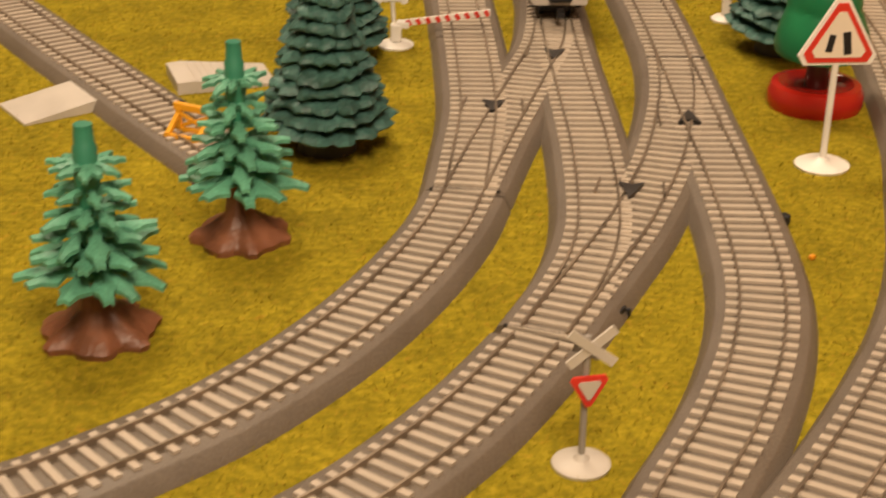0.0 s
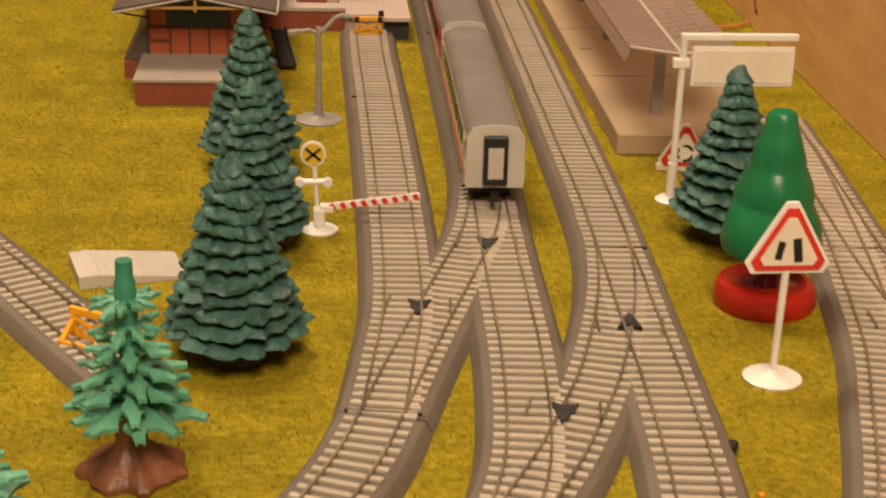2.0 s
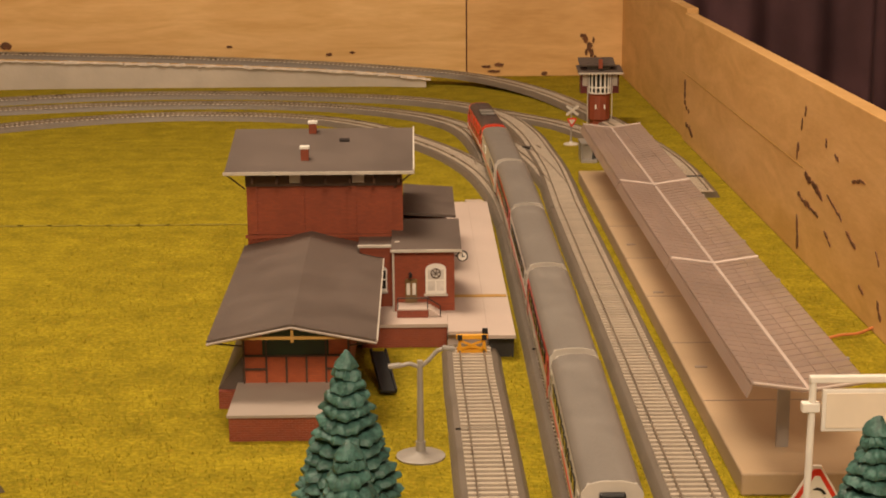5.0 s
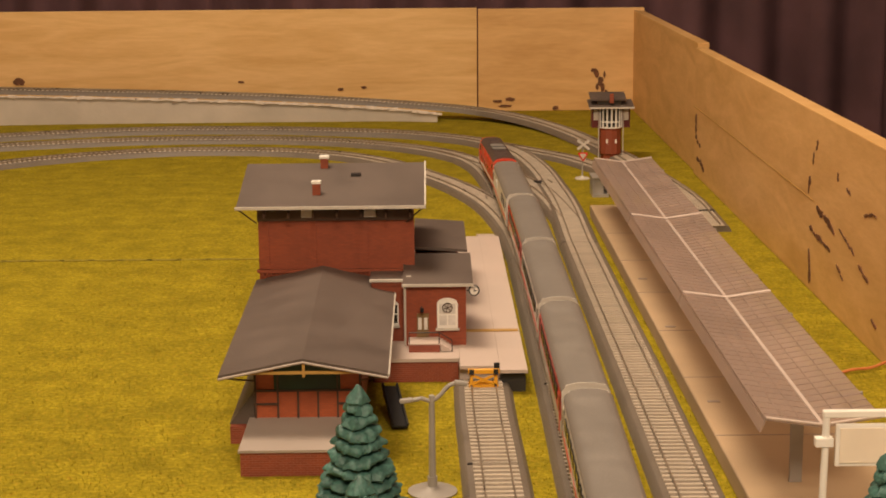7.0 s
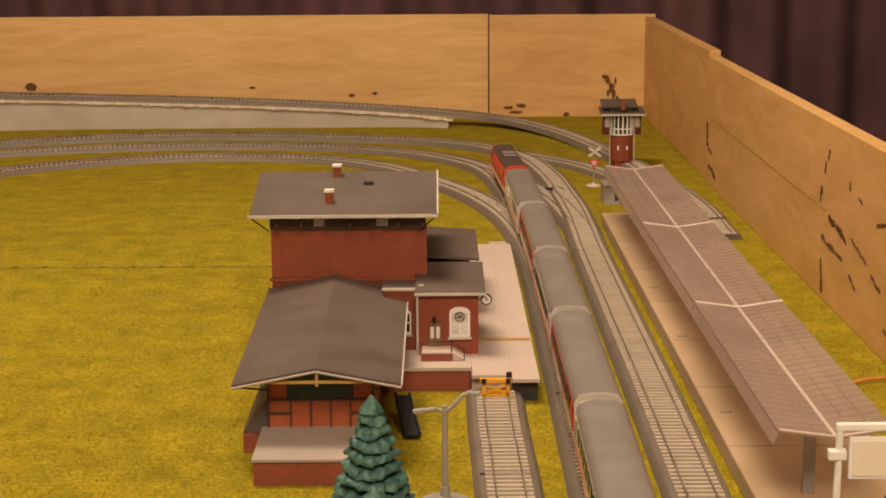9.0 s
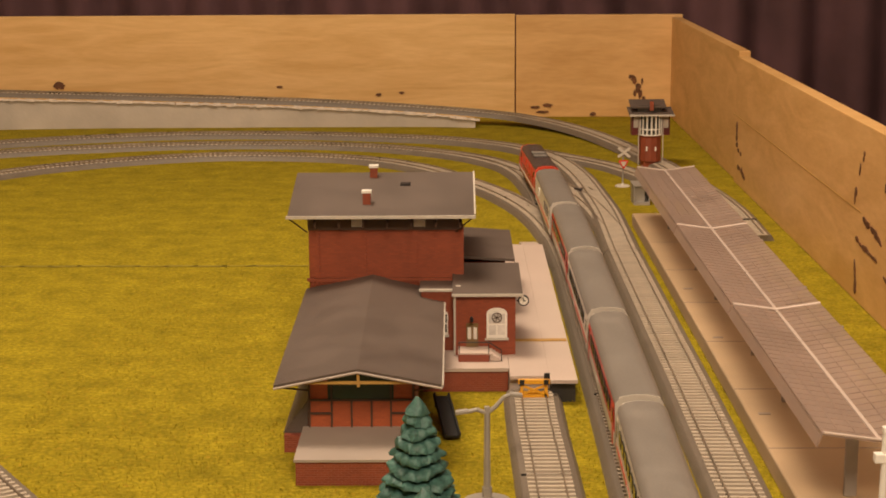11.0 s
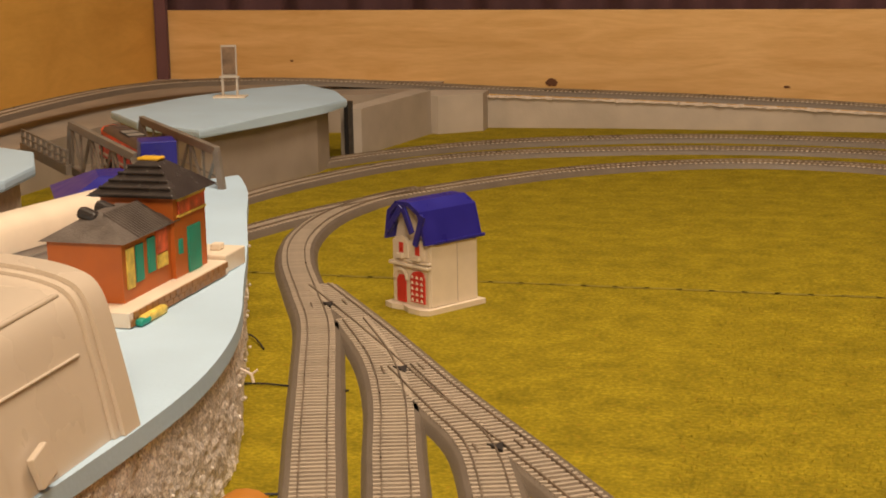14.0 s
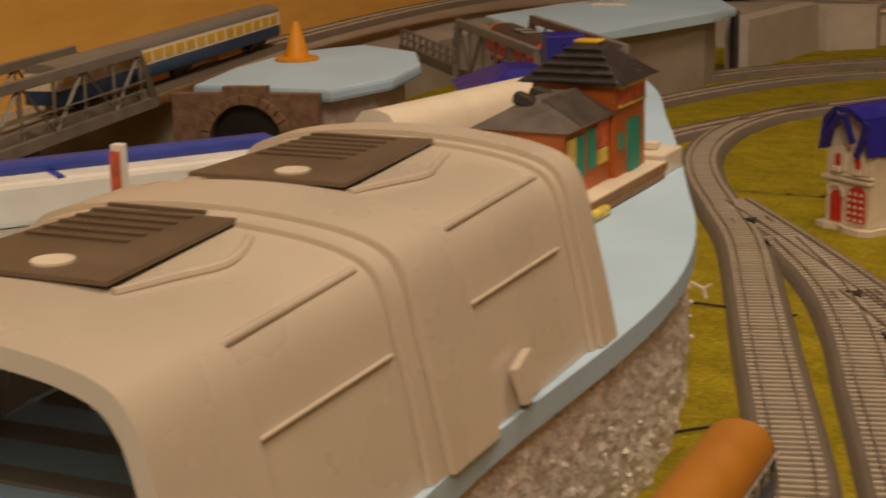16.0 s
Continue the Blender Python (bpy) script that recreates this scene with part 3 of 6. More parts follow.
track("raised outer track climbing along the back board", [(0.262, 1.45), (0.262, 1.62), (0.245, 1.80), (0.212, 2.02), (0.150, 2.25, 0.003), (0.060, 2.385, 0.009), (-0.06, 2.42, 0.018), (-0.245, 2.425, 0.030), (-0.43, 2.425, 0.038), (-0.615, 2.425, 0.044), (-0.80, 2.42, 0.050), (-1.0, 2.40, 0.060), (-1.16, 2.33, 0.070), (-1.27, 2.19, 0.078), (-1.318, 1.98, 0.080), (-1.318, 1.62, 0.080), (-1.285, 1.36, 0.080), (-1.24, 1.10, 0.080), (-1.20, 0.86, 0.080), (-1.16, 0.60, 0.080)], loose=False)
# yard ladder in front of the rock edge
track("yard track along the foot of the rock edge", [(-0.50, 0.45), (-0.516, 0.58), (-0.536, 0.68), (-0.561, 0.765), (-0.597, 0.879), (-0.636, 1.005), (-0.680, 1.143), (-0.725, 1.25), (-0.775, 1.37), (-0.806, 1.48), (-0.815, 1.60), (-0.795, 1.71), (-0.755, 1.79)])
track("second yard track of the ladder", [(-0.455, 0.56), (-0.480, 0.66), (-0.511, 0.771), (-0.530, 0.836), (-0.562, 0.948), (-0.600, 1.05), (-0.655, 1.16)])
track("third yard track of the ladder", [(-0.40, 0.58), (-0.425, 0.68), (-0.454, 0.783), (-0.484, 0.868), (-0.527, 0.940), (-0.580, 1.03)])
track("diagonal ladder track with three switches", [(-0.29, 0.61), (-0.345, 0.695), (-0.403, 0.784), (-0.442, 0.844), (-0.490, 0.915), (-0.541, 0.992), (-0.600, 1.087), (-0.662, 1.184), (-0.722, 1.275)], 0.0004)


def frog(x, y, rz):
    """The dark wedge where the rails of a switch cross."""
    t = thing("switch_frog", "dark plastic wedge where switch rails cross", "switch frog", x, y, 0.0068, rz, "switch frogs")
    part("wedge", Shape().prism([(-0.0055, 0.007), (-0.0022, -0.004), (0, -0.010), (0.0022, -0.004), (0.0055, 0.007), (0, 0.004)], 0.0022), DARK, t)
    for side in (-1, 1):
        part("guard_rail", Shape().box(side * 0.0145, 0.002, 0.0012, 0.0011, 0.017, 0.0016, rz=side * 4), RAIL, t)


for x, y, rz in ((0.047, 0.437, -8), (0.008, 0.358, -8), (0.102, 0.339, 172), (0.060, 0.252, -12), (0.229, 0.341, 172), (-0.689, 1.202, 28), (-0.574, 1.019, 28), (-0.468, 0.858, 28), (0.098, 1.735, 10), (0.050, 1.850, 18), (0.044, 1.63, 6)):
    frog(x, y, rz)


def joint(x, y, rz):
    tagged(new("track_joint", mesh_of(Shape().box(0, 0, 0, 0.031, 0.0008, 0.0012), DARK)), "dark joint line between two track pieces", "track joint", "track joints").matrix_world = pose(x, y, 0.0072, 0, 0, rz)


for x, y, rz in ((-0.012, 0.255, -8), (0.009, 0.124, -22), (0.057, 0.526, 0), (0.112, 0.432, 0), (0.238, 0.43, 0), (0.0, 0.70, 0), (0.059, 0.87, 0)):
    joint(x, y, rz)


def clip(x, y, rz):
    tagged(new("contact_clip", mesh_of(Shape().box(-0.001, 0, 0.0025, 0.0028, 0.0055, 0.004, bevel=0.0005).box(0.001, 0.003, 0.0015, 0.002, 0.002, 0.003), BLACK)), "black contact clip at the side of the track bed", "contact clip", "contact clips").matrix_world = pose(x, y, 0, 0, 0, rz)


for x, y, rz in ((0.0145, 0.288, -20), (0.0415, 0.147, -28), (0.1250, 0.232, 0), (0.0155, 0.425, -12)):
    clip(x, y, rz)


# ---- toy trees ----
def dark_fir(x, y, h, r, seed, rz=0, lean=0):
    """Moulded fir of stacked drooping tiers with scalloped rims."""
    rnd = random.Random(seed)
    t = thing("toy_fir", "dark blue-green moulded plastic toy fir with scalloped tiers", "toy tree", x, y, 0, rz, "dark toy firs")
    part("trunk", Shape().lathe([(r * 0.52, 0), (r * 0.5, 0.004), (r * 0.44, 0.012), (r * 0.40, h * 0.16)], 16), DARK, t, "short dark trunk", True)
    s = Shape()
    tiers = 11
    dz = h * 0.775 / tiers
    for k in range(tiers):
        f = k / tiers
        z = h * 0.165 + dz * k
        rr = r * (1 - f) ** 0.95 * 0.92 + r * 0.20
        n, ph = max(6, round(13 - 6 * f)) + rnd.randrange(3), rnd.uniform(0, 6)

        def wob(a, i, n=n, ph=ph, amp=rnd.uniform(0.05, 0.085)):
            lobe = abs(math.sin(n * a / 2 + ph)) * 2 - 1
            return 1 + (amp * lobe + 0.05 * math.sin(3 * a + ph * 2) + 0.03 * math.sin(17 * a + ph)) * (1 if 1 <= i <= 5 else 0.3)

        first = len(s.bm.verts)
        s.lathe([(rr * 0.40, z + 0.40 * dz), (rr * 0.80, z + 0.12 * dz), (rr * 0.96, z - 0.06 * dz), (rr, z + 0.10 * dz), (rr * 0.97, z + 0.28 * dz), (rr * 0.86, z + 0.46 * dz), (rr * 0.64, z + 0.60 * dz), (rr * 0.42, z + 0.66 * dz), (rr * 0.38, z + 1.42 * dz)], 60, wob=wob)
        s.bm.verts.ensure_lookup_table()
        sag, turn = rnd.uniform(0.12, 0.26) * dz, rnd.uniform(0, 6)
        for v in s.bm.verts[first:]:
            q = math.hypot(v.co.x, v.co.y) / rr
            a = math.atan2(v.co.y, v.co.x)
            v.co.z += sag * q * q * (math.sin(2 * a + turn) + 0.9 * (abs(math.sin(n * a / 2 + ph)) - 0.6)) - 0.22 * dz * q * q
    s.lathe([(r * 0.16, h * 0.895), (r * 0.25, h * 0.905), (r * 0.26, h * 0.918), (r * 0.17, h * 0.955), (r * 0.09, h * 0.985), (r * 0.03, h)], 18, wob=lambda a, i: 1 + 0.08 * math.sin(5 * a + i))
    for v in s.bm.verts:
        p = v.co
        v.co += 0.0015 * Vector(noise.noise_vector(p * 230 + Vector((seed, 0, 0)))) + 0.0008 * Vector(noise.noise_vector(p * 90 + Vector((seed, 3, 0))))
    part("crown", s, FIR, t, "drooping moulded tiers", True)


dark_fir(-0.073, 0.323, 0.093, 0.0275, 1)
dark_fir(-0.070, 0.452, 0.089, 0.0255, 2, 40)
dark_fir(-0.076, 0.578, 0.094, 0.0248, 4, 75)
dark_fir(0.176, 0.465, 0.093, 0.0262, 3, 15)


def mint_fir(x, y, h, r, seed):
    """Light toy fir: tapering stem with tiers of forked fronds on a brown root mound."""
    rnd = random.Random(seed)
    t = thing("toy_fir", "mint green plastic toy fir on a brown root base", "toy tree", x, y, 0, rnd.uniform(0, 90), "mint toy firs")
    s = Shape()
    s.lathe([(r * 0.60, 0), (r * 0.62, 0.0025), (r * 0.54, 0.0052), (r * 0.36, 0.0080), (r * 0.20, 0.0125), (r * 0.14, 0.026)], 40, wob=lambda a, i: 1 + (0.10 * math.sin(7 * a) + 0.07 * math.sin(11 * a + 1)) * (1 if i < 4 else 0.3))
    part("root_base", s, ROOT, t, "brown moulded root mound", True)
    part("stem", Shape().lathe([(r * 0.12, 0.024), (r * 0.10, h * 0.6), (r * 0.15, h * 0.78), (r * 0.13, h * 0.80), (r * 0.13, h * 0.90), (r * 0.11, h * 0.91), (r * 0.10, h)], 14), MINTDARK, t, "plain dark green top peg", True)
    for k, (fz, fr, n) in enumerate(((0.285, 0.95, 11), (0.37, 0.78, 9), (0.46, 0.70, 9), (0.555, 0.58, 8), (0.65, 0.48, 7), (0.765, 0.42, 10))):
        tier = Shape()
        for j in range(n):
            a = 2 * math.pi * (j + rnd.uniform(-0.2, 0.2)) / n + k
            L = r * fr * 0.84 * rnd.uniform(0.82, 1.12)
            droop = rnd.uniform(0.05, 0.42)
            w = L * 0.30
            rows = []
            for i in range(6):
                u = i / 5
                ww = w * (0.55 + 0.75 * math.sin(u * 2.4)) * (1.1 if i % 2 else 0.58) * (0.45 if i == 5 else 1)
                zc = fz * h + 0.006 - droop * L * u * u * 0.9 + 0.10 * L * u
                row = [tier.bm.verts.new(pose(0, 0, 0, 0, 0, math.degrees(a)) @ Vector((r * 0.07 + L * u, q * ww / 2, zc - abs(q) * ww * 0.22 + dz))) for dz in (0, -0.0016) for q in (-1, 0, 1)]
                rows.append(row)
            for lo, hi in zip(rows, rows[1:]):
                for p, q in ((0, 1), (1, 2), (2, 5), (5, 4), (4, 3), (3, 0)):
                    tier.bm.faces.new((lo[p], lo[q], hi[q], hi[p]))
            tier.bm.faces.new((rows[-1][0], rows[-1][1], rows[-1][2], rows[-1][5], rows[-1][4], rows[-1][3]))
        part("branch_tier", tier, MINT, t, "forked mint green fronds", True)


mint_fir(-0.154, 0.140, 0.083, 0.034, 5)
mint_fir(-0.107, 0.222, 0.086, 0.031, 8)

t = thing("toy_tree", "smooth dark green cone tree on a glossy red ring base", "toy tree", 0.174, 0.378)
part("base", Shape().lathe([(0.0235, 0), (0.0245, 0.003), (0.0243, 0.008), (0.0225, 0.0118), (0.019, 0.0125), (0.016, 0.0105), (0.008, 0.010)], 40), REDGLOSS, t, "glossy red ring base", True)
part("trunk", Shape().lathe([(0.0058, 0.009), (0.0054, 0.034)], 16), DARKRED, t, "dark red trunk", True)
part("crown", Shape().lathe([(0.017, 0.026), (0.0225, 0.028), (0.0238, 0.032), (0.0225, 0.041), (0.0190, 0.050), (0.0182, 0.052), (0.0188, 0.0545), (0.0172, 0.061), (0.0138, 0.068), (0.0126, 0.0705), (0.0128, 0.073), (0.0098, 0.083), (0.0074, 0.090), (0.0070, 0.0935), (0.0052, 0.0955)], 36, wob=lambda a, i: 1 + 0.025 * math.sin(3 * a + i)), TOYGREEN, t, "smooth bulging green crown", True)


# ---- road signs ----
def tri(size, inner=1.0, down=False):
    r = size * inner / math.sqrt(3)
    out = []
    for k in range(3):
        a = radians(90 + 120 * k + (180 if down else 0))
        for d in (-0.13, 0.13):
            out.append((r * 0.94 * math.cos(a + d), r * 0.94 * math.sin(a + d)))
    return out


def disc_base(t, r, material=WHITE):
    part("base", Shape().lathe([(r, 0), (r * 1.02, 0.0010), (r * 0.85, 0.0021), (r * 0.3, 0.0027), (r * 0.16, 0.0045)], 32), material, t, "round foot", True)


t = thing("warning_sign", "red-rimmed triangular warning sign on a white pole and round foot", "road sign", 0.157, 0.297, 0, 2, "toy road signs")
disc_base(t, 0.0125)
part("pole", Shape().rod((0, 0, 0.002), (0.001, 0, 0.056), 0.0016), WHITE, t, "", True)
m = Matrix.Translation((0.001, -0.0012, 0.0615)) @ FACE_Y
plate = part("plate", Shape().prism(tri(0.036), 0.0022, m @ Matrix.Translation((0, 0, -0.0022))), WHITE, t, "white rounded triangle plate")
part("rim", Shape().prism(tri(0.036, 0.88), 0.0006, m), RED, plate, "red printed rim")
part("field", Shape().prism(tri(0.036, 0.68), 0.0004, m @ Matrix.Translation((0, 0, 0.0006))), CREAM, plate, "pale printed field")
for dx, w, h, tilt in ((-0.0042, 0.0030, 0.0080, 10), (0.0034, 0.0036, 0.0105, -8)):
    part("mark", Shape().box(0.001 + dx, -0.0024, 0.0602, w, 0.0004, h, ry=tilt), BLACK, plate, "dark printed mark")

t = thing("roundabout_sign", "small triangular roundabout sign standing on the grass", "road sign", 0.176, 0.572, 0, -6, "toy road signs")
m = Matrix.Translation((0, 0, 0.0125)) @ FACE_Y
plate = part("plate", Shape().prism(tri(0.030), 0.0020, m @ Matrix.Translation((0, 0, -0.0020))), WHITE, t, "white triangle plate")
part("rim", Shape().prism(tri(0.030, 0.90), 0.0005, m), RED, plate, "red printed rim")
part("field", Shape().prism(tri(0.030, 0.66), 0.0004, m @ Matrix.Translation((0, 0, 0.0005))), WHITE, plate)
for k in range(3):
    a = radians(120 * k + 20)
    arc = [((0.0046 + d) * math.cos(a + q), (0.0046 + d) * math.sin(a + q)) for d, qs in ((0.0008, (0, 0.4, 0.8, 1.2)), (-0.0008, (1.2, 0.8, 0.4, 0))) for q in qs]
    arc.insert(4, (0.0046 * math.cos(a + 1.75), 0.0046 * math.sin(a + 1.75)))
    part("arrow", Shape().prism(arc, 0.0004, m @ Matrix.Translation((0, -0.001, 0.0009))), BLACK, plate, "black curved arrow")
part("foot", Shape().box(0, 0.002, 0.002, 0.032, 0.004, 0.004, bevel=0.0005), CREAM, t)


def crossing_sign(x, y, h, rz, k=1.0, group="crossing signs"):
    t = thing("crossing_sign", "grey level crossing sign with crossbuck and red yield triangle", "road sign", x, y, 0, rz, group)
    disc_base(t, 0.0095 * k, LGREY)
    part("pole", Shape().rod((0, 0, 0.002), (0, 0, h * 0.95), 0.0011 * k), GREY, t, "thin grey pole", True)
    m = Matrix.Translation((0.0005, -0.0016, h * 0.60)) @ FACE_Y
    plate = part("yield_plate", Shape().prism(tri(0.0125 * k, 1, True), 0.0010, m), RED, t, "red yield triangle")
    part("field", Shape().prism(tri(0.0125 * k, 0.60, True), 0.0004, m @ Matrix.Translation((0, 0, 0.0010))), LGREY, plate, "pale field")
    for a in (38, -38):
        part("crossbuck_arm", Shape().box(0.001, -0.0015 - 0.0006 * (a > 0), h * 0.88, 0.019 * k, 0.0010, 0.0032 * k, ry=a), LGREY, t, "grey crossed arm")


crossing_sign(0.013, 0.046, 0.050, 10)
crossing_sign(0.157, 1.80, 0.050, 0, 1.0)

t = thing("level_crossing_barrier", "white toy level crossing barrier with red-striped arm", "barrier", -0.037, 0.476)
disc_base(t, 0.0098)
part("post", Shape().box(0, 0, 0.008, 0.006, 0.007, 0.010, bevel=0.001).box(0.004, 0, 0.0125, 0.007, 0.006, 0.004, bevel=0.0008).rod((-0.001, 0.001, 0.010), (-0.003, 0.001, 0.045), 0.0011), WHITE, t, "white post with housing")
part("lamp_bar", Shape().rod((-0.0095, 0.001, 0.0265), (0.0048, 0.001, 0.0265), 0.0017).rod((-0.0100, -0.001, 0.0265), (-0.0100, 0.002, 0.0265), 0.0024).rod((0.0045, -0.001, 0.0265), (0.0045, 0.002, 0.0265), 0.0024), WHITE, t, "crossbar with two lamp discs")
disc = part("sign_disc", Shape().rod((-0.0030, 0.0012, 0.042), (-0.0030, -0.0004, 0.042), 0.0066, segs=28), WHITE, t, "round sign")
part("sign_field", Shape().rod((-0.0030, -0.0002, 0.042), (-0.0030, -0.0009, 0.042), 0.0056, segs=28), SIGNYELLOW, disc, "yellow field with black ring")
for a in (40, -40):
    part("cross_bar", Shape().box(-0.0030, -0.0012, 0.042, 0.0098, 0.0004, 0.0012, ry=a), BLACK, disc)
arm = part("arm", Shape().box(0.0285, -0.001, 0.0165, 0.048, 0.0016, 0.0034, ry=-7), WHITE, t, "white barrier arm")
for k in range(9):
    u = -0.0215 + k * 0.0054
    part("stripe", Shape().box(0.0285 + u, -0.0020, 0.0165 + u * math.tan(radians(7)), 0.0024, 0.0006, 0.0034, ry=-32), RED, arm, "red stripe")

t = thing("sign_gantry", "white gantry with a blank white board", "sign gantry", 0.158, 0.522)
disc_base(t, 0.0085)
part("pole", Shape().rod((0, 0, 0.002), (0.001, 0, 0.093), 0.0019).rod((0.0, 0, 0.003), (0.0, 0, 0.022), 0.0027), WHITE, t, "", True)
part("arm", Shape().box(0.031, 0, 0.0935, 0.064, 0.004, 0.0036, bevel=0.0006).box(0.0, 0, 0.079, 0.009, 0.005, 0.005, bevel=0.0006), WHITE, t, "horizontal arm")
b = part("board", Shape().box(0.0335, -0.001, 0.0775, 0.056, 0.0022, 0.022, bevel=0.0005), WHITE, t, "blank white board")
part("board_field", Shape().box(0.0335, -0.0024, 0.0775, 0.052, 0.0006, 0.018), CREAM, b, "recessed pale panel")

t = thing("street_lamp", "grey double-armed toy street lamp on a round foot", "street lamp", -0.037, 0.671)
disc_base(t, 0.0145, GREY)
part("pole", Shape().rod((0, 0, 0.002), (0, 0, 0.060), 0.0023, 0.0017).rod((0, 0, 0.002), (0, 0, 0.010), 0.0030), GREY, t, "", True)
for side, pts in ((-1, ((0, 0, 0.056), (-0.006, -0.001, 0.0585), (-0.012, -0.002, 0.0575))), (1, ((0, 0, 0.056), (0.005, 0, 0.060), (0.010, 0.001, 0.0655), (0.014, 0.001, 0.067)))):
    arm = Shape()
    for a, c in zip(pts, pts[1:]):
        arm.rod(a, c, 0.0013)
    part("lamp_arm", arm, GREY, t, "curved arm", True)
    e = pts[-1]
    part("lamp_head", Shape().box(e[0] + side * 0.003, e[1], e[2], 0.008, 0.004, 0.0028, ry=side * 8, bevel=0.0011), GREY, t, "pale lamp head", True)


# ---- buffer stops, ramps, bits ----
def buffer_stop(x, y, z, rz, label):
    t = thing("buffer_stop", label, "buffer stop", x, y, z, rz, "buffer stops")
    part("frame", Shape().box(-0.0086, 0.004, 0.006, 0.0022, 0.014, 0.002, rx=-38).box(0.0086, 0.004, 0.006, 0.0022, 0.014, 0.002, rx=-38).box(-0.0086, 0, 0.006, 0.0022, 0.0022, 0.012).box(0.0086, 0, 0.006, 0.0022, 0.0022, 0.012).box(0, 0, 0.0015, 0.021, 0.0022, 0.002).box(0, 0.009, 0.0012, 0.021, 0.002, 0.002), YELLOW, t, "yellow struts")
    part("beam", Shape().box(0, -0.0006, 0.0125, 0.0225, 0.0026, 0.0036, bevel=0.0005), YELLOW, t, "yellow cross beam")
    part("brace", Shape().box(0, -0.0004, 0.0062, 0.0190, 0.0014, 0.0015, ry=22).box(0, 0.0002, 0.0062, 0.0190, 0.0014, 0.0015, ry=-22), YELLOW, t, "yellow diagonal brace")
    for dx in (-0.0086, 0.0086):
        part("buffer", Shape().box(dx, -0.0026, 0.0125, 0.0034, 0.0016, 0.0036), BLACK, t, "black buffer pad")
    return t


b = buffer_stop(0.0, 0.862, 0.0068, 0, "yellow plastic buffer stop at the end of the siding")
part("signal_plate", Shape().box(0.0092, 0, 0.0165, 0.004, 0.001, 0.004), BLACK, b, "tiny black plate")
buffer_stop(-0.135, 0.325, 0.0068, 150, "yellow plastic buffer stop on the stub track")


def ramp(m, label):
    t = tagged(new("road_ramp", mesh_of(Shape().prism([(-0.026, 0), (0.026, 0), (0.026, 0.0062), (0.018, 0.0066), (-0.026, 0.0010)], 0.034, FACE_Y), LGREY)), label, "road ramp", "road ramps")
    t.matrix_world = m
    return t


ramp(pose(-0.216, 0.397, 0, 0, 0, 32), "pale plastic road ramp leading up to the stub track")
ramp(pose(-0.125, 0.4045, 0, 0, 0, 196), "ribbed pale plastic road ramp beside the stub track")
for k in range(9):
    ob = part("rib", Shape().box(0, 0, 0, 0.0008, 0.031, 0.0006), LGREY, bpy.data.objects["road_ramp.001"])
    ob.matrix_local = pose(-0.018 + k * 0.0042, -0.017, 0.0010 + 0.127 * (0.008 + k * 0.0042), 0, -7.2, 0)
t = thing("leaning_board", "black toy cart leaning against the goods shed", "cart")
t.matrix_world = pose(-0.0620, 0.806, 0.0112, 21, 6, 13)
part("bed", Shape().box(0, 0, 0, 0.0105, 0.044, 0.0022, bevel=0.0004), BLACK, t)
for dx in (-0.0050, 0.0050):
    part("rail", Shape().box(dx, 0, 0.0016, 0.0014, 0.045, 0.0034, bevel=0.0003), BLACK, t)
for dy in (-0.015, 0.015):
    part("axle", Shape().rod((-0.005, dy, -0.002), (0.005, dy, -0.002), 0.0016, segs=10), BLACK, t)


def wire(name, pts, r, material, label):
    round_section = [(r * math.cos(math.pi * k / 3), r * math.sin(math.pi * k / 3)) for k in range(6)]
    s = Shape().sweep(smooth_line(pts, 0.004), round_section)
    tagged(new(name, mesh_of(s, material, True)), label, "wire", kind="")


wire("twisted_wire", [(0.262, 0.905, 0.002), (0.275, 0.912, 0.003), (0.29, 0.918, 0.0025), (0.306, 0.93, 0.004)], 0.0011, WIRE, "twisted orange wire on the grass by the side board")
wire("black_cable", [(-0.69, 0.981, 0.0015), (-0.672, 0.983, 0.002), (-0.652, 0.983, 0.0015), (-0.63, 0.984, 0.001)], 0.0008, BLACK, "thin black cable running under the track")
wire("black_cable", [(-0.735, 1.118, 0.002), (-0.722, 1.105, 0.003), (-0.708, 1.085, 0.0015), (-0.703, 1.076, 0.001)], 0.0007, BLACK, "loose end of black cable on the grass")
wire("black_cable", [(-0.607, 0.979, 0.001), (-0.602, 0.984, 0.0012)], 0.0007, BLACK, "thin black cable running under the track")
wire("black_cable", [(-0.62, 0.74, 0.002), (-0.60, 0.76, 0.002), (-0.58, 0.77, 0.001)], 0.0008, BLACK, "loose end of black cable on the grass")
tagged(new("wall_peg", mesh_of(Shape().rod((0.250, 1.53, 0.006), (0.278, 1.533, 0.006), 0.003), BLACK)), "small black peg lying by the side board", "peg")
tagged(new("grit_crumb", mesh_of(Shape().box(0.127, 0.197, 0.0010, 0.0028, 0.0022, 0.0020, rz=30, bevel=0.0006), TAXI)), "orange-red crumb beside the track", "crumb")


# ---- station ----
def roof_gable_y(s, x0, x1, xr, y0, y1, ze, zr, th):
    """A gable roof whose ridge runs along y."""
    s.prism([(x0, ze), (xr, zr), (x1, ze), (x1, ze + th), (xr, zr + th), (x0, ze + th)], y1 - y0, Matrix.Translation((0, y1, 0)) @ FACE_Y)
    return s


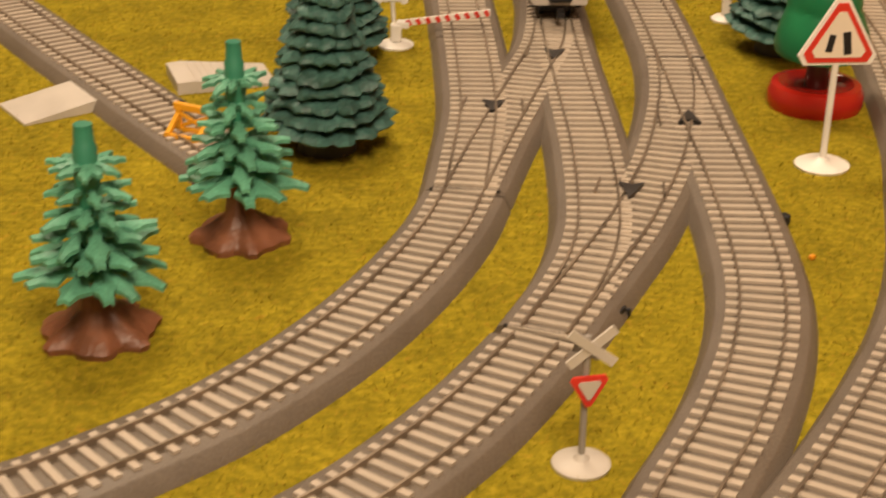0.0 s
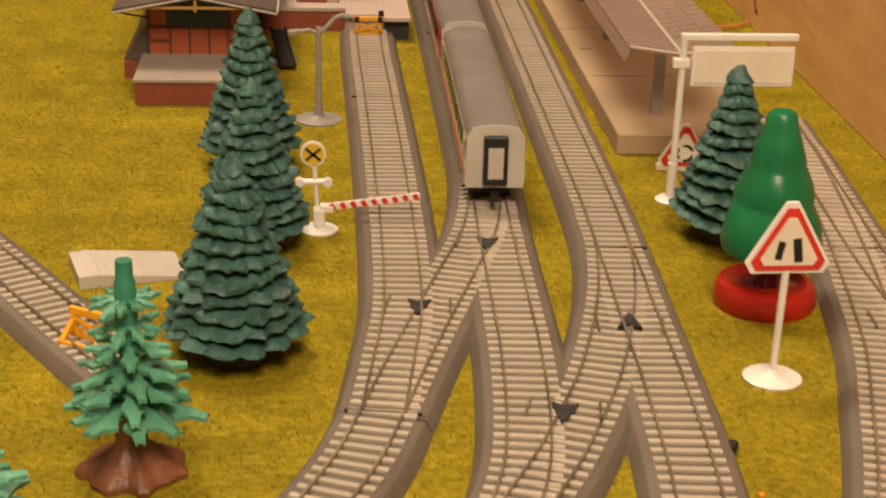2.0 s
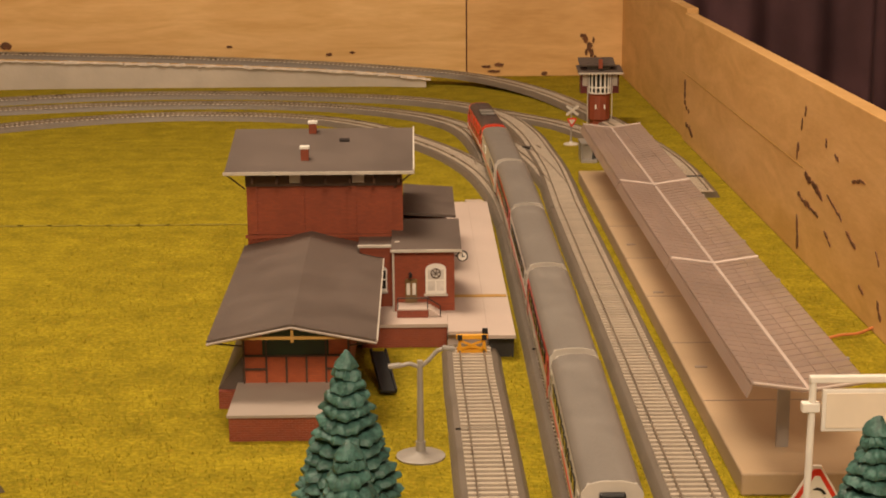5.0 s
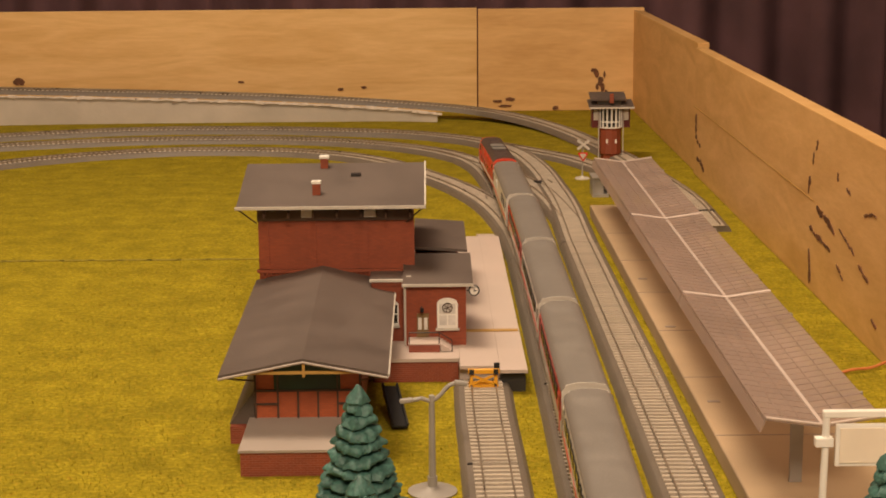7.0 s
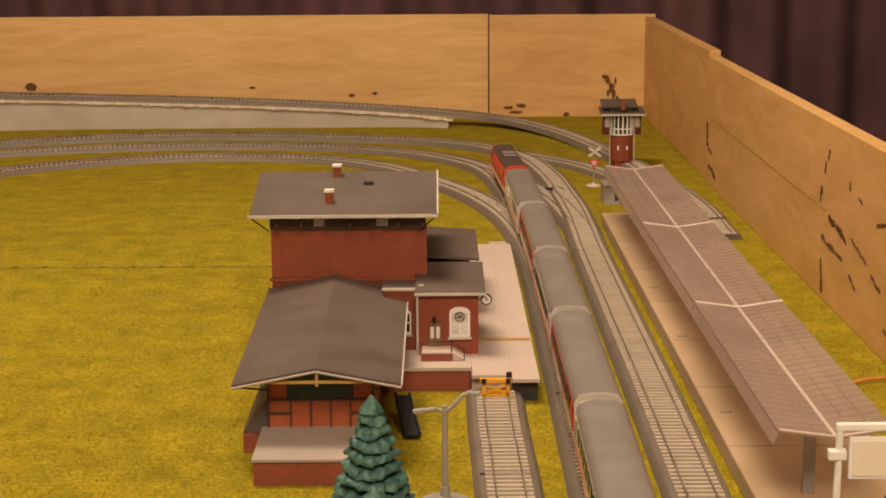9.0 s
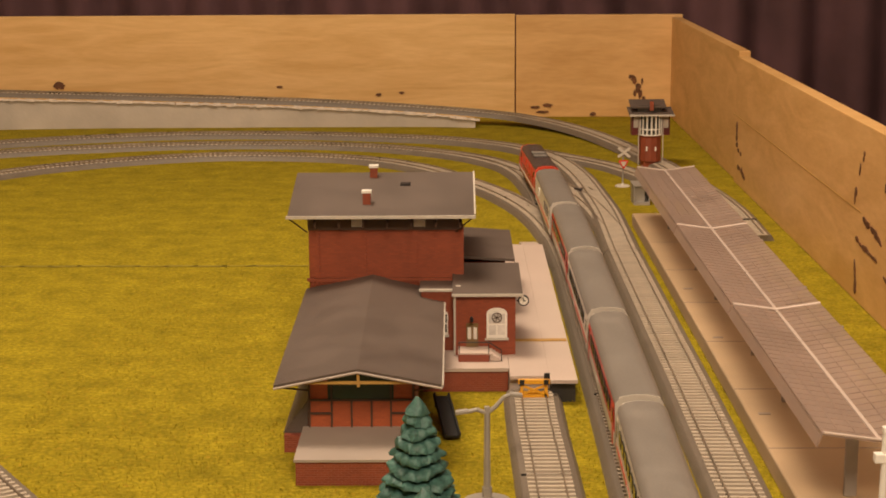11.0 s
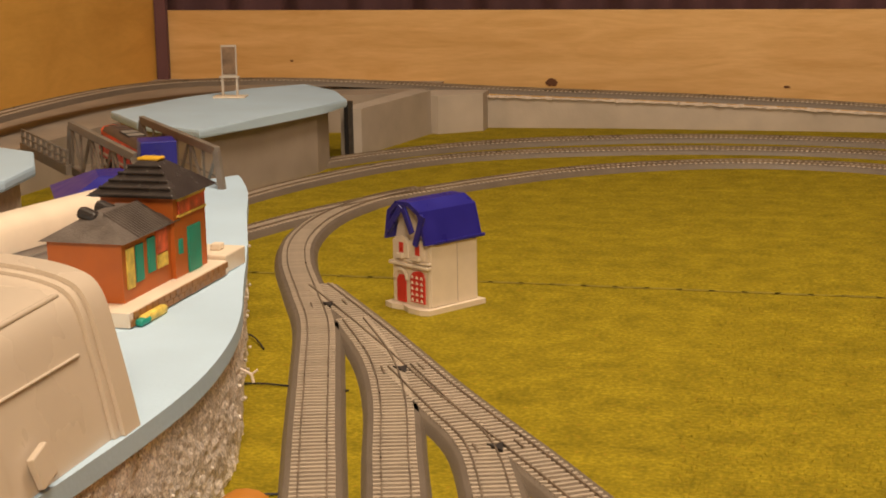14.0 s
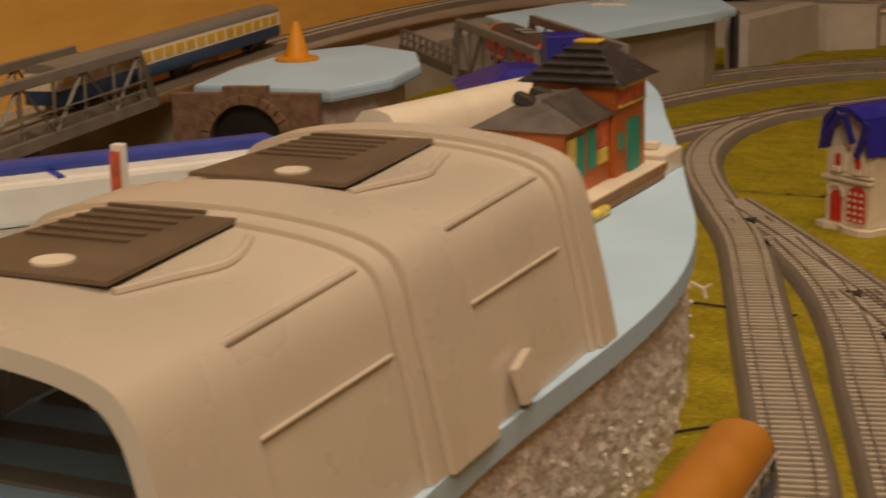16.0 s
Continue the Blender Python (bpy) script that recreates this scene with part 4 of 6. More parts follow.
def window(parent, x, y, z, w, h, arched=True, pane=PALEGLASS, cols=2, rows=2):
    """An upright window facing -y with frame, panes and sill."""
    n = 8
    top = [(w / 2 * math.cos(math.pi * k / n), h * 0.36 + w * 0.28 * math.sin(math.pi * k / n)) for k in range(n + 1)] if arched else [(w / 2, h / 2), (-w / 2, h / 2)]
    poly = [(-w / 2, -h / 2), (w / 2, -h / 2)] + top
    m = Matrix.Translation((x, y, z)) @ FACE_Y
    win = part("window", Shape().prism(poly, 0.0010, m), WHITE, parent, "white framed window")
    for i in range(cols):
        for j in range(rows):
            pw, ph = w * 0.84 / cols, h * 0.80 / rows
            part("pane", Shape().box(x - w * 0.42 + pw * (i + 0.5), y - 0.0012, z - h * 0.42 + ph * (j + 0.5), pw * 0.84, 0.0005, ph * 0.84), pane, win)
    part("sill", Shape().box(x, y - 0.0012, z - h / 2 - 0.0008, w * 1.15, 0.0024, 0.0014), LGREY, win)


st = thing("station_building", "red brick model station with slate-grey roofs and loading shed", "station building", -0.11, 0.95)
st.matrix_world = Matrix()
main = part("main_block", Shape().span(-0.169, -0.0505, 0.985, 1.125, 0, 0.117), BRICK, st, "tall red brick block")
for x in (-0.1645, -0.128, -0.0885, -0.0525):
    part("pilaster", Shape().span(x - 0.0035, x + 0.0035, 0.9834, 0.9845, 0.068, 0.110), BRICK, main)
part("cornice", Shape().span(-0.1705, -0.0490, 0.982, 0.9845, 0.065, 0.0675), BRICK, main, "dentilled brick band")
for k in range(36):
    part("dentil", Shape().span(-0.167 + k * 0.0033, -0.1655 + k * 0.0033, 0.9822, 0.9846, 0.0625, 0.0648), BRICK, main)
part("frieze", Shape().span(-0.1695, -0.0500, 0.9828, 0.9845, 0.1055, 0.117), TIMBER, main, "dark band under the eaves")
for x in (-0.131, -0.083):
    part("attic_window", Shape().span(x - 0.0045, x + 0.0045, 0.9806, 0.9826, 0.1085, 0.1145), LGREY, main, "small pale attic window")
for k in range(7):
    part("bracket", Shape().box(-0.163 + k * 0.0185, 0.976, 0.1135, 0.0016, 0.016, 0.002, rx=28), TIMBER, main)
roof = part("main_roof", Shape().prism([(0.968, 0.1175), (1.058, 0.1365), (1.148, 0.1175), (1.148, 0.1195), (1.058, 0.1385), (0.968, 0.1195)], 0.1425, Matrix.Translation((-0.1835, 0, 0)) @ Matrix(((0, 0, 1, 0), (1, 0, 0, 0), (0, 1, 0, 0), (0, 0, 0, 1)))), ROOF, st, "low-pitched slate-grey felt roof")
part("gutter", Shape().box(-0.1122, 0.9672, 0.1184, 0.1445, 0.0018, 0.0022), LGREY, roof, "pale gutter")
part("barge_board", Shape().box(-0.0404, 1.013, 0.1289, 0.0012, 0.092, 0.0024, rx=11.9), LGREY, roof, "pale verge board")
for x, y, CZ in ((-0.124, 0.993, 0.1330), (-0.121, 1.049, 0.1440)):
    ch = part("chimney", Shape().span(x - 0.003, x + 0.003, y - 0.003, y + 0.003, 0.120, CZ), BRICK, roof, "small brick chimney")
    part("chimney_cap", Shape().span(x - 0.0037, x + 0.0037, y - 0.0037, y + 0.0037, CZ + 0.0001, CZ + 0.002), WHITE, ch, "white cap")
part("roof_hatch", Shape().box(-0.095, 1.03, 0.1336, 0.008, 0.004, 0.0016, rx=11.9), SLATE, roof)
for side, x in ((-1, -0.183), (1, -0.042)):
    part("eave_strut", Shape().rod((x, 0.970, 0.1175), (x - side * 0.013, 0.983, 0.104), 0.0006), TIMBER, main)
# goods shed
shed = part("goods_shed", Shape().span(-0.152, -0.082, 0.768, 0.984, 0.012, 0.054), BRICK, st, "brick-red goods shed")
sr = Shape()
tops = [[sr.bm.verts.new((x, y, z + d)) for d in (0.0022, 0) for x, z in pts] for y, pts in ((0.733, ((-0.1705, 0.0530), (-0.1175, 0.0635), (-0.0640, 0.0530))), (0.9835, ((-0.1715, 0.0570), (-0.1195, 0.0680), (-0.0640, 0.0540))))]
ring = (0, 1, 2, 5, 4, 3)
for p, q in zip(ring, ring[1:] + ring[:1]):
    sr.bm.faces.new((tops[0][p], tops[0][q], tops[1][q], tops[1][p]))
for row in tops:
    sr.bm.faces.new((row[0], row[1], row[4], row[3]))
    sr.bm.faces.new((row[1], row[2], row[5], row[4]))
roof2 = part("shed_roof", sr, ROOF, st, "wide low slate-grey shed roof")
for x0, x1, z0, z1 in ((-0.1705, -0.1175, 0.0530, 0.0635), (-0.1175, -0.0640, 0.0635, 0.0530)):
    part("barge_board", Shape().rod((x0, 0.7322, z0), (x1, 0.7322, z1), 0.0008, segs=6), DOCK, roof2, "greyish verge board")
part("eave_gutter", Shape().rod((-0.0638, 0.733, 0.0545), (-0.0638, 0.951, 0.0553), 0.0009, segs=6), LGREY, roof2, "pale eave strip")
part("tie_beam", Shape().box(-0.117, 0.735, 0.0562, 0.068, 0.0016, 0.0018).box(-0.117, 0.7345, 0.0585, 0.0018, 0.0016, 0.010), OCHRE, roof2, "ochre gable timber")
for x, d in ((-0.168, 1), (-0.066, -1)):
    part("eave_strut", Shape().rod((x, 0.737, 0.0525), (x + d * 0.0165, 0.766, 0.042), 0.0006), TIMBER, shed)
part("dark_opening", Shape().span(-0.139, -0.096, 0.7655, 0.7675, 0.036, 0.055), GREENDARK, shed, "dark green opening under the gable")
for z, x0, x1 in ((0.0165, -0.152, -0.082), (0.0355, -0.152, -0.082), (0.0265, -0.152, -0.1365), (0.0265, -0.098, -0.082)):
    part("timber_beam", Shape().span(x0, x1, 0.7648, 0.7665, z - 0.0006, z + 0.0006), TIMBER, shed)
for x in (-0.151, -0.1365, -0.1235, -0.1105, -0.0978, -0.0832):
    part("timber_post", Shape().span(x - 0.0006, x + 0.0006, 0.7644, 0.7664, 0.017, 0.0352 if -0.13 < x < -0.10 else 0.054), TIMBER, shed)
for x0, x1, z0, z1 in ((-0.1504, -0.1371, 0.0171, 0.0259), (-0.1504, -0.1371, 0.0271, 0.0349), (-0.1504, -0.1371, 0.0361, 0.053), (-0.1359, -0.1241, 0.0171, 0.0349), (-0.1229, -0.1111, 0.0171, 0.0349), (-0.1099, -0.0984, 0.0171, 0.0349), (-0.0972, -0.0838, 0.0171, 0.0259), (-0.0972, -0.0838, 0.0271, 0.0349), (-0.0972, -0.0838, 0.0361, 0.053)):
    part("brick_panel", Shape().span(x0, x1, 0.7662, 0.7678, z0, z1), SHEDPANEL, shed, "orange-red brick infill panel")
dock = part("loading_dock", Shape().span(-0.1555, -0.078, 0.700, 0.767, 0.0155, 0.0172), DOCK, st, "grey loading dock slab")
part("dock_wall", Shape().span(-0.1545, -0.079, 0.7015, 0.766, 0, 0.0153), BRICKLO, dock, "red brick dock wall")
side_dock = part("side_dock", Shape().span(-0.168, -0.1556, 0.765, 0.93, 0, 0.0115), BRICKLO, st, "low brick side dock")
part("side_slab", Shape().prism([(-0.169, 0.0118), (-0.1525, 0.0118), (-0.1525, 0.034)], 0.16, Matrix.Translation((0, 0.93, 0)) @ FACE_Y), ROOF, side_dock, "sloping dark lean-to roof")
# low wing, porch and stairs
wing = part("low_wing", Shape().span(-0.0815, -0.0555, 0.9510, 0.9845, 0, 0.064), BRICK, st, "low brick wing")
part("parapet", Shape().span(-0.0830, -0.0515, 0.9485, 0.9515, 0.0645, 0.0662).span(-0.0553, -0.0515, 0.9516, 0.966, 0.0645, 0.0680), LGREY, wing, "pale parapet cap")
part("wing_roof", Shape().span(-0.0830, -0.0554, 0.9517, 0.9848, 0.0642, 0.0655), ROOF, wing, "flat slate-grey roof")
for k in range(11):
    part("dentil", Shape().span(-0.081 + k * 0.0024, -0.0798 + k * 0.0024, 0.9488, 0.9508, 0.0618, 0.0642), BRICK, wing)
window(wing, -0.0655, 0.9508, 0.040, 0.0085, 0.019, True, GLASS)
annex = part("annex", Shape().span(-0.0553, -0.0105, 0.9375, 1.03, 0, 0.0655), BRICK, st, "brick annex with arched window")
part("annex_roof", Shape().box(-0.0315, 0.975, 0.0683, 0.0525, 0.082, 0.0022, rx=4), ROOF, annex, "flat slate-grey roof")
part("annex_gutter", Shape().box(-0.0315, 0.9335, 0.0652, 0.0535, 0.0018, 0.0020), LGREY, annex, "pale gutter")
part("downpipe", Shape().rod((-0.0562, 0.936, 0.0), (-0.0562, 0.936, 0.066), 0.0009), LGREY, annex)
window(annex, -0.0245, 0.9372, 0.0425, 0.0155, 0.022, True, TALLGLASS, 2, 2)
ring = Shape()
for k in range(16):
    a0, a1 = 2 * math.pi * k / 16, 2 * math.pi * (k + 1) / 16
    ring.rod((-0.0245 + 0.0036 * math.cos(a0), 0.9350, 0.0475 + 0.0036 * math.sin(a0)), (-0.0245 + 0.0036 * math.cos(a1), 0.9350, 0.0475 + 0.0036 * math.sin(a1)), 0.00035, segs=5)
for a0 in (0.3, 1.35, 2.4):
    ring.rod((-0.0245 - 0.0036 * math.cos(a0), 0.9350, 0.0475 - 0.0036 * math.sin(a0)), (-0.0245 + 0.0036 * math.cos(a0), 0.9350, 0.0475 + 0.0036 * math.sin(a0)), 0.0003, segs=5)
part("window_ornament", ring, TIMBER, annex, "dark round window tracery")
door = part("door", Shape().span(-0.0475, -0.0385, 0.9355, 0.9372, 0.020, 0.043), DOORWOOD, annex, "dark olive double door")
for dx in (-0.0022, 0.0022):
    part("pane", Shape().box(-0.043 + dx, 0.9352, 0.0355, 0.0026, 0.0006, 0.009), TALLGLASS, door)
part("wall_lamp", Shape().rod((-0.0435, 0.936, 0.048), (-0.0435, 0.931, 0.0495), 0.0005).rod((-0.0435, 0.931, 0.0455), (-0.0435, 0.931, 0.0485), 0.0014), BLACK, annex)
steps = part("porch", Shape().span(-0.0535, -0.0305, 0.918, 0.9373, 0.018, 0.0235), BRICKLO, st, "brick porch with steps")
part("porch_slab", Shape().span(-0.0538, -0.0302, 0.9178, 0.9373, 0.0237, 0.0247), PAVING, steps)
for k in range(4):
    part("step", Shape().span(-0.0300 + k * 0.0022, -0.0278 + k * 0.0022, 0.919, 0.9365, 0.0185, 0.0236 - k * 0.0014), PAVING, steps)
rail = Shape()
for x, z in ((-0.053, 0.0247), (-0.031, 0.0247), (-0.0215, 0.0185)):
    rail.rod((x, 0.9182, z), (x, 0.9182, z + 0.0085), 0.0004, segs=6)
rail.rod((-0.053, 0.9182, 0.0330), (-0.031, 0.9182, 0.0330), 0.0004, segs=6).rod((-0.031, 0.9182, 0.0330), (-0.0215, 0.9182, 0.0270), 0.0004, segs=6)
part("handrail", rail, BLACK, steps, "thin black handrail")
far_roof = part("far_wing", Shape().span(-0.0498, -0.014, 1.075, 1.18, 0, 0.060), BRICK, st, "rear brick wing")
part("far_wing_roof", Shape().box(-0.0285, 1.127, 0.0650, 0.044, 0.125, 0.0022, rx=0, ry=4), ROOF, far_roof, "slate-grey wing roof")
cl = part("clock", Shape().rod((-0.0045, 0.9395, 0.060), (-0.0045, 0.9375, 0.060), 0.0042, segs=20).rod((-0.010, 0.938, 0.060), (-0.006, 0.938, 0.060), 0.0006), BLACK, annex, "round black-rimmed clock")
part("clock_face", Shape().rod((-0.0045, 0.9374, 0.060), (-0.0045, 0.9369, 0.060), 0.0032, segs=20), WHITE, cl, "white clock face")
part("clock_hand", Shape().box(-0.0045, 0.9366, 0.0608, 0.0006, 0.0003, 0.0030).box(-0.0036, 0.9366, 0.060, 0.0020, 0.0003, 0.0006), BLACK, cl)
part("switch_box", Shape().span(-0.1705, -0.1675, 1.00, 1.006, 0.086, 0.090).span(-0.1705, -0.1675, 1.00, 1.006, 0.078, 0.082), BLACK, main, "black insulators on the side wall")
for k in range(4):
    part("side_step", Shape().span(-0.184 + k * 0.003, -0.168, 1.02, 1.05, k * 0.003, k * 0.003 + 0.003), DOCK, st)

yard = thing("station_forecourt", "pinkish paved forecourt of the model station with brick edge", "forecourt", 0, 0)
part("paving", Shape().span(-0.080, -0.0165, 0.900, 1.35, 0.0155, 0.0180), PAVING, yard, "pale pinkish paving")
part("paving", Shape().span(-0.0163, 0.0120, 0.879, 1.35, 0.0157, 0.0182).span(0.0121, 0.0315, 0.868, 1.35, 0.0157, 0.0182), PAVING, yard, "pale pinkish paving")
part("edge_wall", Shape().span(-0.0795, -0.0170, 0.9015, 0.94, 0, 0.0153), BRICKLO, yard, "red brick edge wall")
# no wall here: a dark block paints the shade under the overhanging slab
part("edge_wall", Shape().span(0.013, 0.0305, 0.875, 1.345, 0, 0.0153), DARK, yard, "dark block standing for the shade below the slab")
part("edge_wall", Shape().span(-0.0165, 0.0128, 0.8865, 1.34, 0, 0.0152), PAVING, yard, "grey edge wall behind the buffer stop")
part("strip", Shape().span(-0.010, 0.0305, 0.975, 0.981, 0.0184, 0.0190), OCHRE, yard, "brown crossing strip")
part("ramp", Shape().prism([(0, 0), (0.10, 0), (0, 0.017)], 0.018, Matrix.Translation((0.012, 1.352, 0)) @ Matrix(((0, 0, 1, 0), (1, 0, 0, 0), (0, 1, 0, 0), (0, 0, 0, 1)))), PAVING, yard, "pale end ramp")

pf = thing("station_platform", "long sand-coloured model platform", "platform")
part("slab", Shape().span(0.1415, 0.2365, 0.602, 1.542, 0.0, 0.0135, 0.0012), PLATFORM, pf, "sand-coloured platform slab")
for y in (0.73, 0.86, 0.99, 1.12, 1.25, 1.38):
    part("slab_joint", Shape().span(0.1420, 0.2360, y, y + 0.0007, 0.0134, 0.0138), DOCK, pf)
for y in (0.80, 1.0, 1.17):
    part("cover_plate", Shape().span(0.1485, 0.1565, y, y + 0.0035, 0.0136, 0.0141), DOCK, pf)

cy = thing("platform_canopy", "greyish butterfly canopy in three bays over the platform", "canopy")
Y = (0.588, 0.883, 1.184, 1.516)
for a, c in zip(Y, Y[1:]):
    for x0, x1, z0, z1 in ((0.1432, 0.1735, 0.0685, 0.0640), (0.1745, 0.2055, 0.0640, 0.0690)):
        p = part("roof_panel", Shape().prism([(x0, z0), (x1, z1), (x1, z1 + 0.0012), (x0, z0 + 0.0012)], c - a - 0.003, Matrix.Translation((0, c - 0.0015, 0)) @ FACE_Y), CANOPY, cy, "greyish ribbed roof panel")
        n = 27
        for k in range(1, n):
            y = a + (c - a) * k / n
            part("rib", Shape().box((x0 + x1) / 2, y, (z0 + z1) / 2 + 0.0013, x1 - x0, 0.0012, 0.0006, ry=math.degrees(math.atan2(z0 - z1, x1 - x0))), CANOPY, p)
        for k in (1, 2):
            xx = x0 + (x1 - x0) * k / 3
            part("rib", Shape().box(xx, (a + c) / 2, z0 + (z1 - z0) * k / 3 + 0.0014, 0.0008, c - a - 0.006, 0.0005), CANOPY, p)
    part("valley_gutter", Shape().box(0.174, (a + c) / 2, 0.0655, 0.0022, c - a - 0.004, 0.0014), GUTTER, cy, "pale valley gutter")
    for x0, x1, z0, z1 in ((0.1432, 0.174, 0.0702, 0.0660), (0.174, 0.2055, 0.0660, 0.0706)):
        for y in (a + 0.001, c - 0.001):
            part("edge_strip", Shape().rod((x0, y, z0), (x1, y, z1), 0.0008, segs=6), GUTTER, cy, "pale edge strip")
    part("edge_strip", Shape().box(0.1429, (a + c) / 2, 0.0692, 0.0009, c - a - 0.004, 0.0016), CANOPY, cy, "pale edge strip")
    part("fascia", Shape().box(0.1414, (a + c) / 2, 0.0648, 0.0010, c - a - 0.004, 0.0066, ry=22), CANOPY, cy, "greyish hanging fascia")
for y in (0.645, 0.83, 0.95, 1.13, 1.25, 1.45):
    part("post", Shape().span(0.1695, 0.1765, y - 0.0015, y + 0.0015, 0.0136, 0.0645), GREY, cy, "grey canopy post")
    part("bracket", Shape().box(0.160, y, 0.0640, 0.030, 0.0022, 0.0018, ry=8).box(0.193, y, 0.0640, 0.034, 0.0022, 0.0018, ry=-8), GREY, cy)
kk = thing("platform_kiosk", "small open grey kiosk beyond the platform end", "kiosk", 0.166, 1.68)
part("base", Shape().span(-0.009, 0.010, -0.014, 0.020, 0, 0.0035), GREY, kk)
for dx in (-0.0085, 0.0095):
    part("side_wall", Shape().span(dx - 0.0006, dx + 0.0006, -0.013, 0.020, 0.0036, 0.022), GREY, kk)
part("front_wall", Shape().span(-0.0078, 0.0040, -0.010, -0.008, 0.0036, 0.022), GREY, kk)
part("back_wall", Shape().span(-0.0078, 0.0088, 0.018, 0.0195, 0.0036, 0.022), GREY, kk)
part("roof", Shape().span(-0.010, 0.011, -0.014, 0.021, 0.0221, 0.024), GREY, kk)

# signal tower
tw = thing("signal_tower", "small red brick signal tower with glazed bay", "signal tower", 0.209, 1.955)
tw.scale = (1.0, 1.0, 1.13)
part("plinth", Shape().lathe([(0.0125, 0), (0.0125, 0.007), (0.0145, 0.0088)], 8), BRICK, tw, "narrow brick foot")
part("shaft", Shape().lathe([(0.0150, 0.0089), (0.0150, 0.037), (0.0162, 0.0395)], 12), BRICK, tw, "rounded brick shaft")
cab = part("cabin", Shape().lathe([(0.0150, 0.0396), (0.0150, 0.066)], 16), GLASS, tw, "dark glazed cabin")
for z in (0.0405, 0.0475, 0.0650):
    part("glazing_ring", Shape().lathe([(0.0152, z - 0.0007), (0.0161, z - 0.0007), (0.0161, z + 0.0007), (0.0152, z + 0.0007)], 24), WHITE, cab, "white glazing bar")
for k in range(16):
    a = 2 * math.pi * k / 16
    part("mullion", Shape().rod((0.0156 * math.cos(a), 0.0156 * math.sin(a), 0.0406), (0.0156 * math.cos(a), 0.0156 * math.sin(a), 0.066), 0.0012, segs=6), WHITE, cab)
for dx in (-0.0205, 0.0205):
    bay = part("side_bay", Shape().span(dx - 0.0052, dx + 0.0052, -0.007, 0.012, 0.040, 0.066), DARKRED, tw, "dark red side bay")
    part("bay_window", Shape().span(dx - 0.0030, dx + 0.0030, -0.0078, -0.0071, 0.049, 0.062), LGREY, bay, "pale bay window")
    part("downpipe", Shape().rod((dx * 0.80, -0.0080, 0.004), (dx * 0.80, -0.0080, 0.064), 0.0007, segs=6), LGREY, tw, "thin grey downpipe")
part("roof", Shape().box(0, 0, 0.0675, 0.060, 0.040, 0.0020, rx=8).box(-0.004, 0.004, 0.0765, 0.048, 0.030, 0.0018, rx=12), ROOF, tw, "layered slate-grey roof")
part("roof_core", Shape().span(-0.018, 0.014, -0.006, 0.016, 0.068, 0.0755), SLATE, tw)
part("roof_edge", Shape().box(0, -0.0205, 0.0650, 0.060, 0.0014, 0.0020), LGREY, tw, "pale roof edge")
part("chimney", Shape().span(-0.0025, 0.0025, -0.014, -0.009, 0.070, 0.081), BRICK, tw)
for dx in (-0.006, 0.006):
    part("wall_lamp", Shape().span(dx - 0.001, dx + 0.001, -0.0150, -0.0140, 0.022, 0.027), WHITE, tw)


# ---- toy house on the lawn ----
hs = thing("toy_house", "cream toy house with a royal blue roof and red front", "toy house", -0.603, 1.252, 0, 56)
hs.scale = (0.94, 0.95, 1.0)
# local: front faces -x, the plain side wall faces -y
part("plinth", Shape().prism([(-0.040, -0.030), (0.031, -0.030), (0.031, 0.030), (-0.040, 0.030), (-0.043, 0.018), (-0.039, 0.006), (-0.044, -0.006), (-0.044, -0.022)], 0.0045), CREAM, hs, "cream curved plinth")
body = part("body", Shape().span(-0.032, 0.026, -0.025, 0.025, 0.0046, 0.062, 0.001), CREAM, hs, "plain cream walls")
part("front_panel", Shape().span(-0.0345, -0.0322, -0.024, 0.024, 0.0046, 0.060), CREAM, body)
part("wall_seam", Shape().span(0.0002, 0.0006, -0.0252, -0.0248, 0.006, 0.058), DOCK, body, "fine moulding seam")
part("cornice", Shape().span(-0.0385, -0.0322, -0.0265, 0.0265, 0.0385, 0.0415, 0.0008).span(-0.0375, -0.0322, -0.0265, 0.004, 0.0425, 0.0445, 0.0006), CREAM, body, "curved cream cornice")
big = part("red_window", Shape().prism([(-0.020, 0.008), (-0.001, 0.008), (-0.001, 0.030), (-0.004, 0.034), (-0.008, 0.0355), (-0.014, 0.036), (-0.018, 0.034), (-0.020, 0.030)], 0.0016, Matrix.Translation((-0.0346, 0, 0)) @ Matrix(((0, 0, -1, 0), (1, 0, 0, 0), (0, 1, 0, 0), (0, 0, 0, 1)))), RED, body, "tall red window with cream muntins")
for j in range(5):
    for i in range(3):
        part("muntin", Shape().prism([(-0.0187 + i * 0.0064, 0.0093 + j * 0.0050), (-0.0150 + i * 0.0064, 0.0093 + j * 0.0050), (-0.0168 + i * 0.0064, 0.0120 + j * 0.0050)], 0.0010, Matrix.Translation((-0.0363, 0, 0)) @ Matrix(((0, 0, -1, 0), (1, 0, 0, 0), (0, 1, 0, 0), (0, 0, 0, 1)))), CREAM, big)
part("red_door", Shape().prism([(0.006, 0.006), (0.018, 0.006), (0.018, 0.025), (0.015, 0.030), (0.009, 0.030), (0.006, 0.025)], 0.0012, Matrix.Translation((-0.0346, 0, 0)) @ Matrix(((0, 0, -1, 0), (1, 0, 0, 0), (0, 1, 0, 0), (0, 0, 0, 1)))), RED, body, "red arched door")
arch = Shape()
